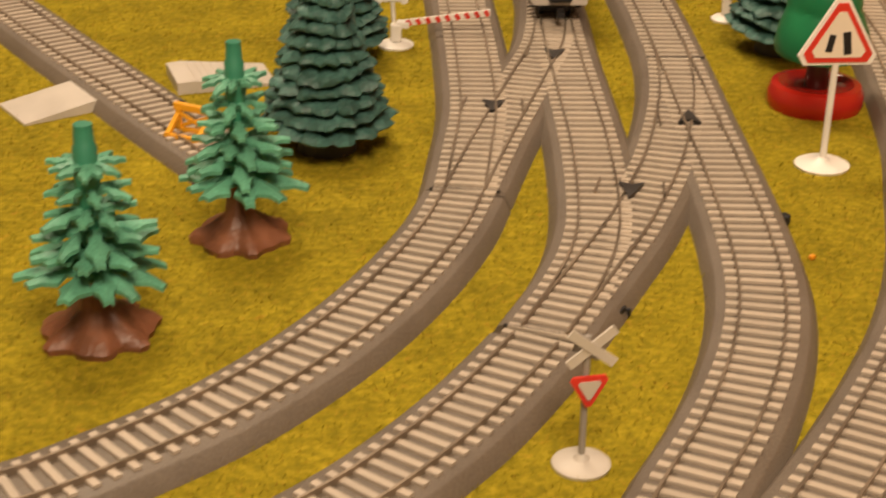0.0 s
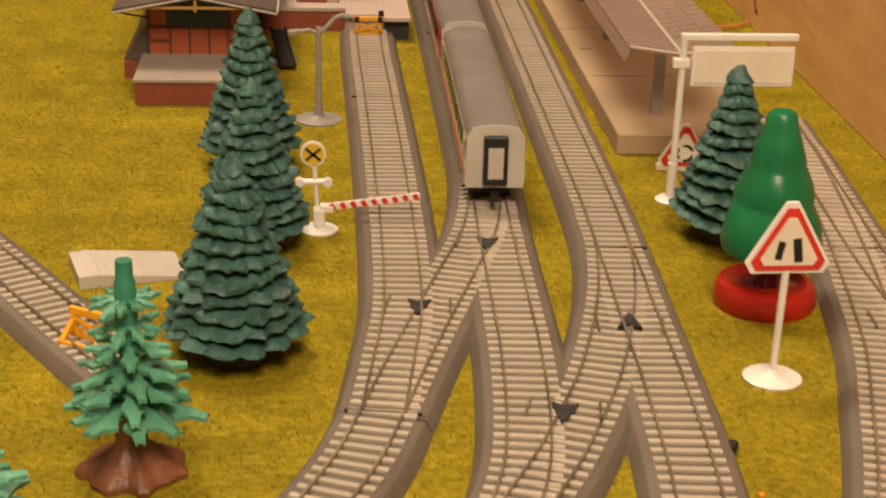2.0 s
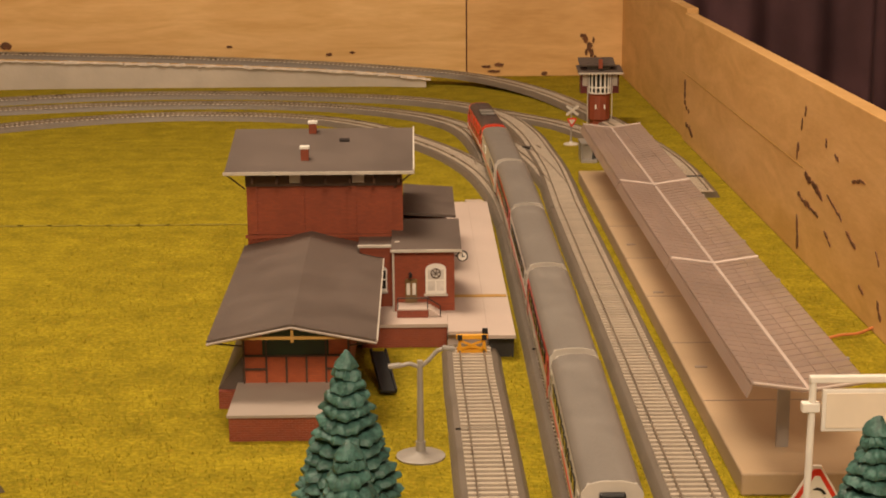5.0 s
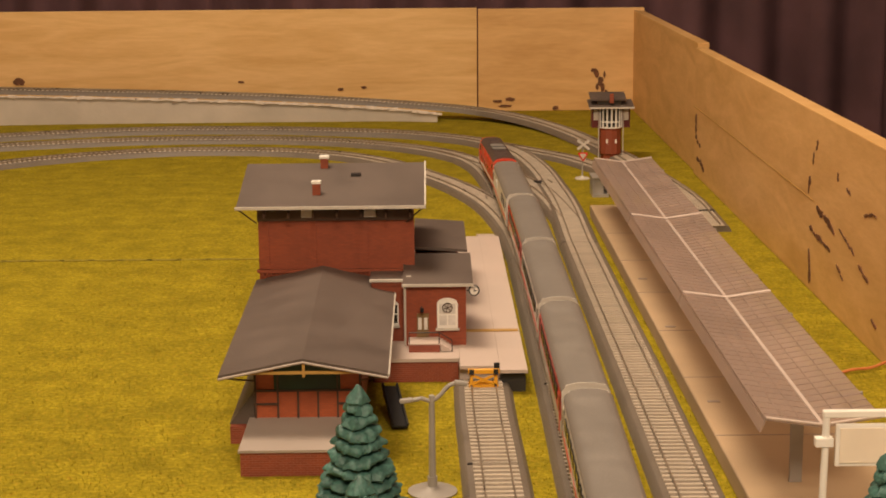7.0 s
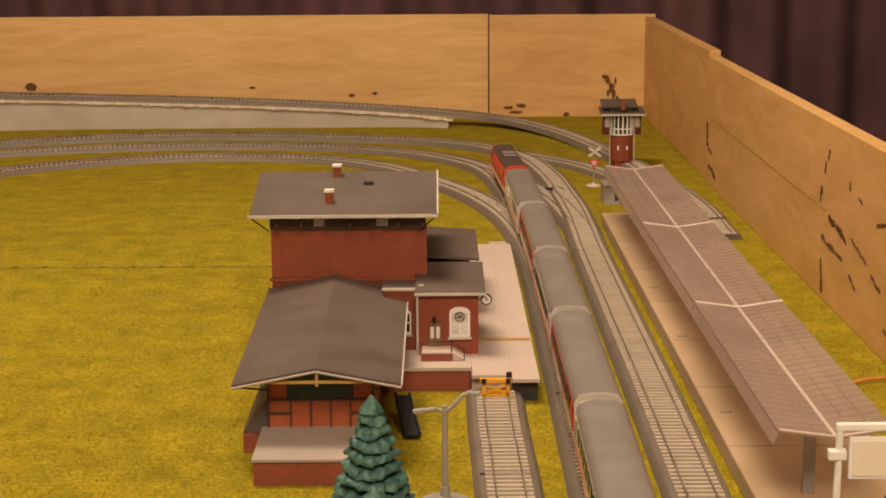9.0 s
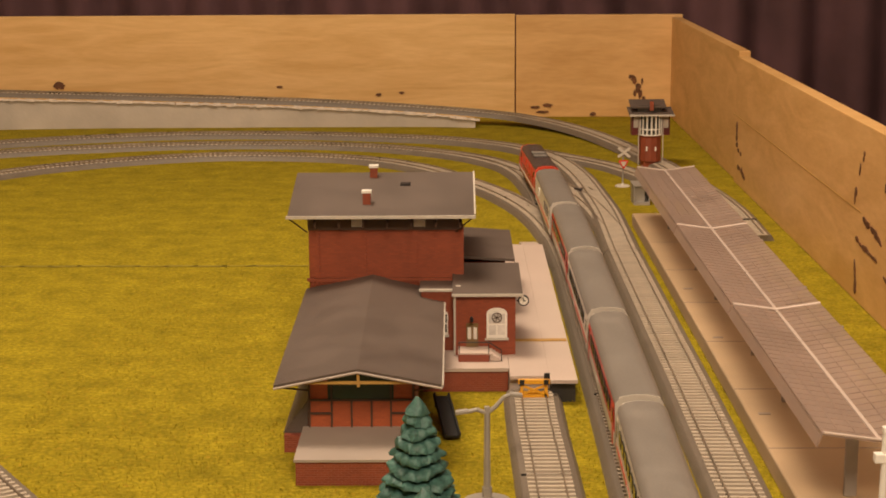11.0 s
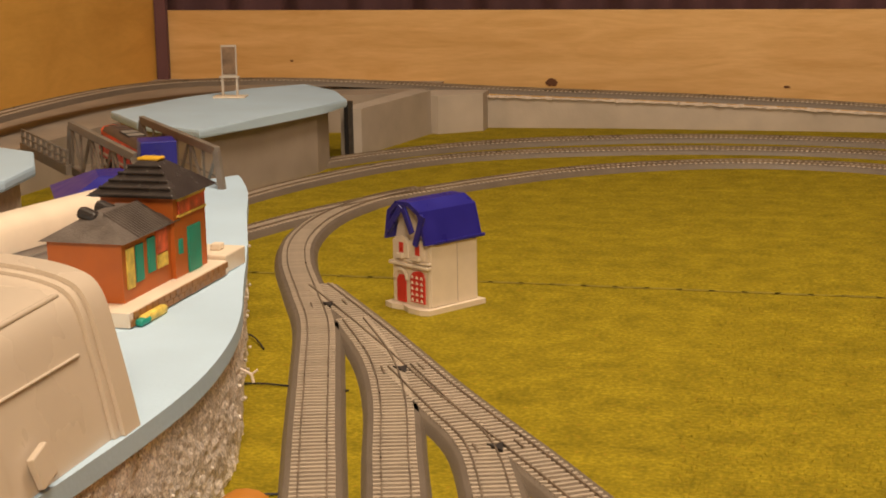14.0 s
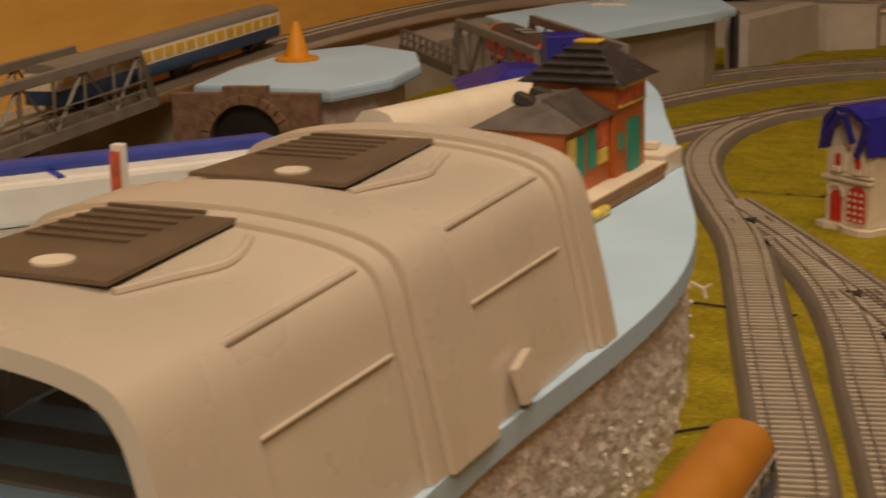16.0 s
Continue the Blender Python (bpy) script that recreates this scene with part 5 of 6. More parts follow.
for k in range(9):
    a0, a1 = math.pi * k / 9, math.pi * (k + 1) / 9
    arch.rod((-0.0362, 0.012 + 0.0085 * math.cos(a0), 0.0265 + 0.0085 * math.sin(a0)), (-0.0362, 0.012 + 0.0085 * math.cos(a1), 0.0265 + 0.0085 * math.sin(a1)), 0.0016, segs=8)
part("door_arch", arch, CREAM, body, "", True)
for y in (-0.012, 0.010):
    g = part("dormer_gable", Shape().prism([(y - 0.008, 0.046), (y + 0.008, 0.046), (y + 0.008, 0.058), (y + 0.004, 0.0635), (y, 0.065), (y - 0.004, 0.0635), (y - 0.008, 0.058)], 0.0040, Matrix.Translation((-0.0325, 0, 0)) @ Matrix(((0, 0, -1, 0), (1, 0, 0, 0), (0, 1, 0, 0), (0, 0, 0, 1)))), CREAM, body)
    part("red_window", Shape().span(-0.0371, -0.0366, y - 0.0028, y + 0.0028, 0.050, 0.059), RED, g, "small red window")
    part("balcony", Shape().span(-0.0400, -0.0367, y - 0.0045, y + 0.0045, 0.0455, 0.0495, 0.0005), CREAM, g)
TO_X = Matrix(((0, 0, 1, 0), (1, 0, 0, 0), (0, 1, 0, 0), (0, 0, 0, 1)))
rf = part("roof", Shape().prism([(-0.0285, 0.061), (-0.020, 0.089), (-0.006, 0.096), (0.012, 0.0955), (0.024, 0.086), (0.0285, 0.061), (0.026, 0.061), (0.020, 0.083), (0.010, 0.0915), (-0.005, 0.092), (-0.017, 0.086), (-0.0255, 0.061)], 0.070, Matrix.Translation((-0.041, 0, 0)) @ TO_X), BLUE, hs, "royal blue moulded roof")
part("gable_infill", Shape().prism([(-0.025, 0.060), (0.025, 0.060), (0.0195, 0.083), (0.010, 0.091), (-0.005, 0.0915), (-0.0168, 0.0855)], 0.052, Matrix.Translation((-0.030, 0, 0)) @ TO_X), CREAM, body)
part("front_valance", Shape().box(-0.0405, -0.019, 0.073, 0.003, 0.006, 0.030, rx=22, bevel=0.0008).box(-0.0405, -0.004, 0.080, 0.003, 0.006, 0.024, rx=-28, bevel=0.0008).box(-0.0405, 0.014, 0.080, 0.003, 0.006, 0.030, rx=40, bevel=0.0008), BLUE, rf)
part("ridge_ball", Shape().lathe([(0.001, 0.086), (0.003, 0.088), (0.003, 0.090), (0.001, 0.092)], 12, 0.027, 0.017), BLUE, rf, "", True)
part("eave_pipe", Shape().box(0.002, -0.0275, 0.0615, 0.062, 0.003, 0.003, bevel=0.0008), BLUE, rf)


# ---- foam hills ----
def slab(name, outline, z0, z1, material, label, category):
    s = Shape().prism(outline, z1 - z0, Matrix.Translation((0, 0, z0)))
    es = [e for e in s.bm.edges if abs(e.verts[0].co.z - e.verts[1].co.z) < 1e-6]
    bmesh.ops.bevel(s.bm, geom=es, offset=0.0035, segments=2, affect="EDGES", profile=0.6)
    return tagged(new(name, mesh_of(s, material)), label, category, kind="structure")


EDGE = [(-0.832, 1.375), (-0.79, 1.285), (-0.75, 1.175), (-0.705, 1.055), (-0.660, 0.925), (-0.632, 0.845), (-0.614, 0.775), (-0.603, 0.70), (-0.601, 0.62), (-0.605, 0.50), (-0.603, 0.40), (-0.60, 0.25), (-0.60, 0.0), (-0.60, -0.3)]
edge = [(p.x, p.y) for p in smooth_line([(x, y, 0) for x, y in EDGE], 0.02)]
slab("hill_foam", edge + [(-0.98, -0.3), (-0.98, 0.55), (-0.93, 1.0), (-0.90, 1.28)], 0.079, 0.090, FOAM, "pale blue foam slab topping the hill", "foam slab")
rockface = Shape()
rows = []
rough_edge = [(p.x, p.y) for p in smooth_line([(x, y, 0) for x, y in EDGE], 0.004)]
for j in range(22):
    z = 0.0785 * j / 21
    row = []
    for i, (x, y) in enumerate(rough_edge):
        n = noise.noise(Vector((x * 55, y * 55, z * 55))) + 0.8 * noise.noise(Vector((x * 170, y * 170, z * 170))) + 0.5 * noise.noise(Vector((x * 330, y * 330, z * 330)))
        row.append(rockface.bm.verts.new((x - 0.005 + 0.0017 * n, y + 0.0007 * n, z)))
    rows.append(row)
for lo, hi in zip(rows, rows[1:]):
    for k in range(len(lo) - 1):
        rockface.bm.faces.new((lo[k], lo[k + 1], hi[k + 1], hi[k]))
tops, bots = rows[-1], rows[0]
back_top = [rockface.bm.verts.new((v.co.x - 0.05, v.co.y, v.co.z)) for v in tops]
back_bot = [rockface.bm.verts.new((v.co.x - 0.05, v.co.y, v.co.z)) for v in bots]
for k in range(len(tops) - 1):
    rockface.bm.faces.new((tops[k], tops[k + 1], back_top[k + 1], back_top[k]))
    rockface.bm.faces.new((back_top[k], back_top[k + 1], back_bot[k + 1], back_bot[k]))
rock = structure("hill_rock", rockface, ROCK, "rough grey-brown plaster rock face under the foam", "rock face")
rnd = random.Random(4)
for k in range(100):
    i = rnd.randrange(len(edge) - 30)
    x, y = edge[i]
    part("rock_lump", Shape().box(x - 0.0045, y + rnd.uniform(-0.01, 0.01), rnd.uniform(0.004, 0.076), rnd.uniform(0.0015, 0.003), rnd.uniform(0.0015, 0.0036), rnd.uniform(0.0015, 0.003), rnd.uniform(0, 90), rnd.uniform(0, 90), bevel=0.0006), ROCK, rock)
tagged(new("glue_string", mesh_of(Shape().rod((-0.636, 0.850, 0.053), (-0.628, 0.849, 0.050), 0.0011, segs=6).rod((-0.628, 0.849, 0.050), (-0.626, 0.847, 0.045), 0.0009, segs=6).rod((-0.628, 0.849, 0.050), (-0.624, 0.850, 0.053), 0.0007, segs=6), TORN)), "white blob of dried glue on the rock edge", "glue")
slab("far_foam", [(-0.918, 1.915), (-0.908, 1.985), (-0.955, 2.085), (-1.024, 2.16), (-1.088, 2.10), (-1.14, 1.98), (-1.178, 1.83), (-1.10, 1.735), (-0.992, 1.67), (-0.955, 1.79)], 0.079, 0.090, FOAM, "pale blue foam slab over the far tunnel", "foam slab")
structure("far_hill", Shape().prism([(-0.930, 1.92), (-0.93, 1.97), (-1.03, 2.13), (-1.13, 1.96), (-1.165, 1.83), (-1.10, 1.75), (-1.0, 1.69), (-0.970, 1.80)], 0.0785), PLASTER, "smooth grey plaster hillside", "hillside")
# solid black post painting the shade between hillside and plaster wall
structure("tunnel_mouth", Shape().span(-0.9315, -0.9255, 2.045, 2.068, 0, 0.0775), BLACK, "black block standing for the shade in the gap at the tunnel mouth", "tunnel mouth")
structure("retaining_wall_return", Shape().prism([(-0.945, 2.072), (-0.914, 2.070), (-0.872, 2.300), (-0.904, 2.312)], 0.066), LIGHTPLASTER, "rough grey plaster wall beside the tunnel mouth", "retaining wall")
structure("retaining_wall_end", Shape().prism([(-0.905, 2.315), (-0.86, 2.295), (-0.80, 2.34), (-0.80, 2.385), (-0.905, 2.37)], 0.058), LIGHTPLASTER, "lumpy grey plaster block", "retaining wall")
wall_pts = [(-0.80, 2.375, 0.050), (-0.615, 2.387, 0.044), (-0.43, 2.388, 0.038), (-0.245, 2.388, 0.030), (-0.10, 2.385, 0.021), (-0.02, 2.37, 0.014)]
rw = Shape()
line = smooth_line(wall_pts, 0.012)
n0, n1 = [], []
for p in line:
    n0.append([rw.bm.verts.new((p.x, p.y + d, 0)) for d in (0, 0.012)])
    n1.append([rw.bm.verts.new((p.x, p.y + d, p.z - 0.001)) for d in (0, 0.012)])
for a in range(len(line) - 1):
    rw.bm.faces.new((n0[a][0], n0[a + 1][0], n1[a + 1][0], n1[a][0]))
    rw.bm.faces.new((n1[a][0], n1[a + 1][0], n1[a + 1][1], n1[a][1]))
    rw.bm.faces.new((n0[a][1], n0[a + 1][1], n1[a + 1][1], n1[a][1]))
structure("retaining_wall", rw, LIGHTPLASTER, "smooth grey plaster retaining wall below the raised track", "retaining wall")
torn = Shape()
rnd = random.Random(9)
for p in line:
    torn.box(p.x, p.y - 0.001, p.z - 0.0008, rnd.uniform(0.010, 0.018), 0.006, rnd.uniform(0.0015, 0.0045), rz=rnd.uniform(-15, 15), ry=rnd.uniform(-8, 8))
structure("torn_edge", torn, TORN, "white torn foam edge along the wall top", "foam edge")
structure("track_ledge", Shape().prism([(-1.40, 0.4), (-1.30, 0.4), (-1.30, 1.2), (-1.25, 1.6), (-1.22, 2.1), (-1.13, 2.26), (-0.9, 2.33), (-0.9, 2.5), (-1.40, 2.5)], 0.058), PLASTER, "grey ledge carrying the raised track", "ledge")
slab("left_foam", [(-1.068, 1.228), (-1.048, 1.31), (-1.062, 1.40), (-1.11, 1.49), (-1.19, 1.53), (-1.235, 1.45), (-1.225, 1.33), (-1.205, 1.225)], 0.078, 0.090, FOAM, "pale blue foam slab beside the tunnel portal", "foam slab")
structure("left_hill", Shape().prism([(-1.085, 1.245), (-1.065, 1.31), (-1.075, 1.39), (-1.12, 1.47), (-1.18, 1.50), (-1.215, 1.42), (-1.20, 1.24)], 0.0775), TORN, "torn white plaster hillside", "hillside")
structure("lower_ground", Shape().prism([(-1.24, 0.3), (-0.981, 0.3), (-0.981, 0.56), (-0.93, 1.0), (-0.90, 1.28), (-1.0, 1.40), (-1.24, 1.10)], 0.004), STONE, "dark ground between the hills", "hillside")

pt = thing("tunnel_portal", "brown stone tunnel portal with arched opening", "tunnel portal", -1.135, 1.195, 0, 14)
arch = [(0.033 * math.cos(math.pi * k / 14), 0.046 + 0.033 * math.sin(math.pi * k / 14)) for k in range(15)]
part("portal_wall", Shape().prism([(0.066, 0), (0.066, 0.088), (0.020, 0.088), (0.020, 0.094), (-0.020, 0.094), (-0.020, 0.088), (-0.066, 0.088), (-0.066, 0), (-0.033, 0)] + arch[::-1] + [(0.033, 0)], 0.012, Matrix.Translation((0, 0.012, 0)) @ FACE_Y), STONE, pt, "brown stone facing")
for k in range(13):
    a = math.pi * (k + 0.5) / 13
    part("arch_stone", Shape().box(0.037 * math.cos(a), -0.0012, 0.046 + 0.037 * math.sin(a), 0.0085, 0.003, 0.0078, ry=-math.degrees(a), bevel=0.0006), STONE, pt)
# flat black plate closes the arch and paints the darkness inside
part("tunnel_lining", Shape().span(-0.04, 0.04, 0.0125, 0.020, 0, 0.086), BLACK, pt, "black plate standing for the unlit tunnel interior")
tagged(new("traffic_cone", mesh_of(Shape().lathe([(0.0215, 0), (0.0215, 0.003), (0.0125, 0.0035), (0.0040, 0.036), (0.0028, 0.038)], 28), TAXI, True)), "plain orange-yellow toy traffic cone on the foam", "traffic cone").matrix_world = pose(-1.195, 1.395, 0.0902)

bb = thing("billboard", "small standing billboard with a faded poster on the far foam", "billboard", -1.073, 1.985, 0.0902, 8)
part("foot", Shape().box(0, 0, 0.0012, 0.044, 0.024, 0.0024, bevel=0.0005), CREAM, bb, "pale base plate")
for dx in (-0.010, 0.010):
    part("leg", Shape().box(dx, 0, 0.015, 0.003, 0.003, 0.028), LGREY, bb)
part("cross_bar", Shape().box(0, -0.001, 0.028, 0.028, 0.004, 0.0022), LGREY, bb)
pb = part("panel", Shape().box(0, 0, 0.050, 0.021, 0.0025, 0.042), LGREY, bb, "grey framed panel")
part("poster", Shape().box(0, -0.0016, 0.050, 0.018, 0.0006, 0.037), POSTER, pb, "faded brown picture print")


# ---- truss bridges ----
def truss(name, a, b, z, width, height, label, bays, solid_ends=True):
    a, b = Vector((*a, z)), Vector((*b, z))
    L = (b - a).length
    t = thing(name, label, "bridge", a.x, a.y, z, math.degrees(math.atan2((b - a).y, (b - a).x)), "truss bridges")
    part("deck", Shape().box(L / 2, 0, 0.001, L, width, 0.006, bevel=0.0008), STEEL, t, "grey bridge deck")
    for side in (-1, 1):
        y = side * width / 2
        inset = L * 0.06
        part("top_chord", Shape().box(L / 2, y, height, L - 2 * inset, 0.006, 0.008, bevel=0.0006), STEEL, t)
        part("bottom_chord", Shape().box(L / 2, y, 0.002, L, 0.006, 0.009), STEEL, t)
        for x0, x1 in ((0.003, inset + 0.003), (L - 0.003, L - inset - 0.003)):
            part("end_post", Shape().rod((x0, y, 0.004), (x1, y, height), 0.0042, segs=4), STEEL, t)
        for k in range(bays):
            x0 = inset + (L - 2 * inset) * k / bays
            x1 = inset + (L - 2 * inset) * (k + 1) / bays
            part("diagonal", Shape().rod((x0, y, 0.005 if k % 2 else height), (x1, y, height if k % 2 else 0.005), 0.0018, segs=4), STEEL, t)
            part("hanger", Shape().rod((x1, y, 0.005), (x1, y, height), 0.0014, segs=4), STEEL, t)
    for z1 in (0.016, 0.024):
        part("side_rail", Shape().box(L / 2, -width / 2 - 0.003, z1, L * 0.9, 0.0010, 0.0012), STEEL, t)
    return t


truss("truss_bridge", (-0.842, 1.262), (-1.030, 1.495), 0.074, 0.076, 0.050, "grey plastic truss bridge carrying a red locomotive", 6)
truss("truss_bridge", (-1.180, 0.725), (-1.257, 1.190), 0.076, 0.062, 0.050, "long grey plastic truss bridge with a passenger car", 8)
fence = thing("bridge_railing", "grey lattice railing along the bridge approach", "railing", -1.035, 1.42, 0.078, 131)
part("beam", Shape().box(0.10, 0, 0.004, 0.20, 0.006, 0.010), STEEL, fence)
part("top_rail", Shape().box(0.10, 0, 0.024, 0.20, 0.002, 0.002), STEEL, fence)
part("mid_rail", Shape().box(0.10, 0, 0.016, 0.20, 0.002, 0.0015), STEEL, fence)
for k in range(9):
    part("post", Shape().box(0.004 + k * 0.024, 0, 0.015, 0.003, 0.003, 0.020), STEEL, fence)
for x, y in ((-0.92, 1.36), (-1.22, 0.98)):
    tagged(new("bridge_pier", mesh_of(Shape().span(x - 0.018, x + 0.018, y - 0.02, y + 0.02, 0, 0.072, 0.002), STONE)), "brown stone bridge pier", "bridge pier", "bridge piers")


# ---- railway vehicles ----
def place_on(line, s, length):
    """The pose of a vehicle whose middle lies s metres along the line."""
    acc, out = 0.0, []
    for want in (s - length * 0.32, s + length * 0.32):
        acc = 0.0
        for a, b in zip(line, line[1:]):
            d = (b - a).length
            if acc + d >= want:
                out.append(a.lerp(b, (want - acc) / d))
                break
            acc += d
    a, b = out
    mid = (a + b) / 2
    return pose(mid.x, mid.y, mid.z + 0.0092, 0, 0, math.degrees(math.atan2(b.y - a.y, b.x - a.x)))


def bogie(parent, x, w=0.024):
    bg = part("bogie", Shape().box(x, 0, 0.0075, 0.036, w, 0.006, bevel=0.001).box(x, 0, 0.004, 0.030, w * 0.7, 0.004), BLACK, parent, "black bogie")
    for dx in (-0.012, 0.012):
        for y in (-0.0088, 0.0088):
            part("wheel", Shape().rod((x + dx, y - 0.0013, 0.0055), (x + dx, y + 0.0013, 0.0055), 0.0055, segs=16), BLACK, bg)


def section(shape, prof, length, x0=None):
    """A body of constant cross-section prof (y, z pairs) along x."""
    shape.prism(prof, length, Matrix.Translation((-length / 2 if x0 is None else x0, 0, 0)) @ TO_X)
    return shape


def coach(kind, m, L=0.212):
    red = kind == "red"
    label = {"red": "red and white model express coach with grey roof", "white": "white model express coach with red stripe and grey roof", "bistro": "pale grey model dining coach with red stripe"}[kind]
    t = thing("passenger_coach", label, "railway coach", group="coaches of the express train")
    t.matrix_world = m
    upper = LOCORED if red else COACHWHITE
    part("lower_body", section(Shape(), [(-0.0150, 0.010), (0.0150, 0.010), (0.0157, 0.0125), (0.0157, 0.020), (-0.0157, 0.020), (-0.0157, 0.0125)], L), COACHWHITE, t, "white lower body", True)
    part("upper_body", section(Shape(), [(-0.0157, 0.0202), (0.0157, 0.0202), (0.0150, 0.0375), (-0.0150, 0.0375)], L), upper, t, "coach side", True)
    part("roof", section(Shape(), [(-0.0153, 0.0377), (0.0153, 0.0377), (0.0145, 0.0408), (0.0110, 0.0436), (0.0050, 0.0450), (-0.0050, 0.0450), (-0.0110, 0.0436), (-0.0145, 0.0408)], L), COACHROOF, t, "grey ribbed roof", True)
    if not red:
        for side in (-1, 1):
            part("stripe", Shape().box(0, side * 0.0158, 0.0175, L * 0.99, 0.0004, 0.0022), LOCORED, t, "red stripe")
    for e in (-1, 1):
        part("end_frame", section(Shape(), [(-0.0152, 0.0105), (0.0152, 0.0105), (0.0152, 0.0385), (0.0120, 0.0432), (0.0050, 0.0448), (-0.0050, 0.0448), (-0.0120, 0.0432), (-0.0152, 0.0385)], 0.0022, e * L / 2 - 0.0011), LGREY, t, "pale grey end wall")
        g = part("gangway", Shape().box(e * (L / 2 + 0.0025), 0, 0.026, 0.004, 0.013, 0.027, bevel=0.0012), BLACK, t, "black gangway bellows")
        part("end_door", Shape().box(e * (L / 2 + 0.0048), 0, 0.025, 0.0006, 0.0080, 0.017), LGREY, g, "pale grey end door")
        part("coupling", Shape().box(e * (L / 2 + 0.005), 0, 0.007, 0.010, 0.004, 0.003), BLACK, t)
        bogie(t, e * L * 0.36)
    part("underframe", Shape().box(0, 0, 0.0085, L * 0.94, 0.020, 0.003).box(-0.01, 0, 0.006, 0.040, 0.022, 0.005).box(0.03, 0, 0.0065, 0.016, 0.022, 0.004), BLACK, t, "black underframe boxes")
    spots = [-0.078 + 0.0185 * k for k in range(9)] if kind != "bistro" else [0.040, 0.057, 0.074, -0.045]
    for side in (-1, 1):
        for k, x in enumerate(spots):
            if kind == "white" and k == 6:
                for dx in (-0.003, 0.003):
                    part("window", Shape().box(-side * (x + dx), side * 0.0156, 0.0295, 0.0026, 0.0012, 0.0080), GLASS, t)
                continue
            part("window", Shape().box(-side * x, side * 0.0156, 0.0290, 0.0120, 0.0012, 0.0085, bevel=0.0004), GLASS if kind != "bistro" or k < 3 else PALEGLASS, t, "dark coach window")
        for e in (-1, 1):
            part("door_window", Shape().box(e * (L / 2 - 0.008), side * 0.0156, 0.0290, 0.0032, 0.0012, 0.0090), GLASS, t)
            part("door", Shape().box(e * (L / 2 - 0.008), side * 0.0158, 0.0235, 0.0075, 0.0003, 0.025), upper, t)
    for side in (-1, 1):
        part("lettering_bar", Shape().box(side * 0.02, side * 0.0161, 0.0175, 0.020, 0.0003, 0.0016), LGREY if not red else COACHWHITE, t, "row of unreadable lettering")
    return t


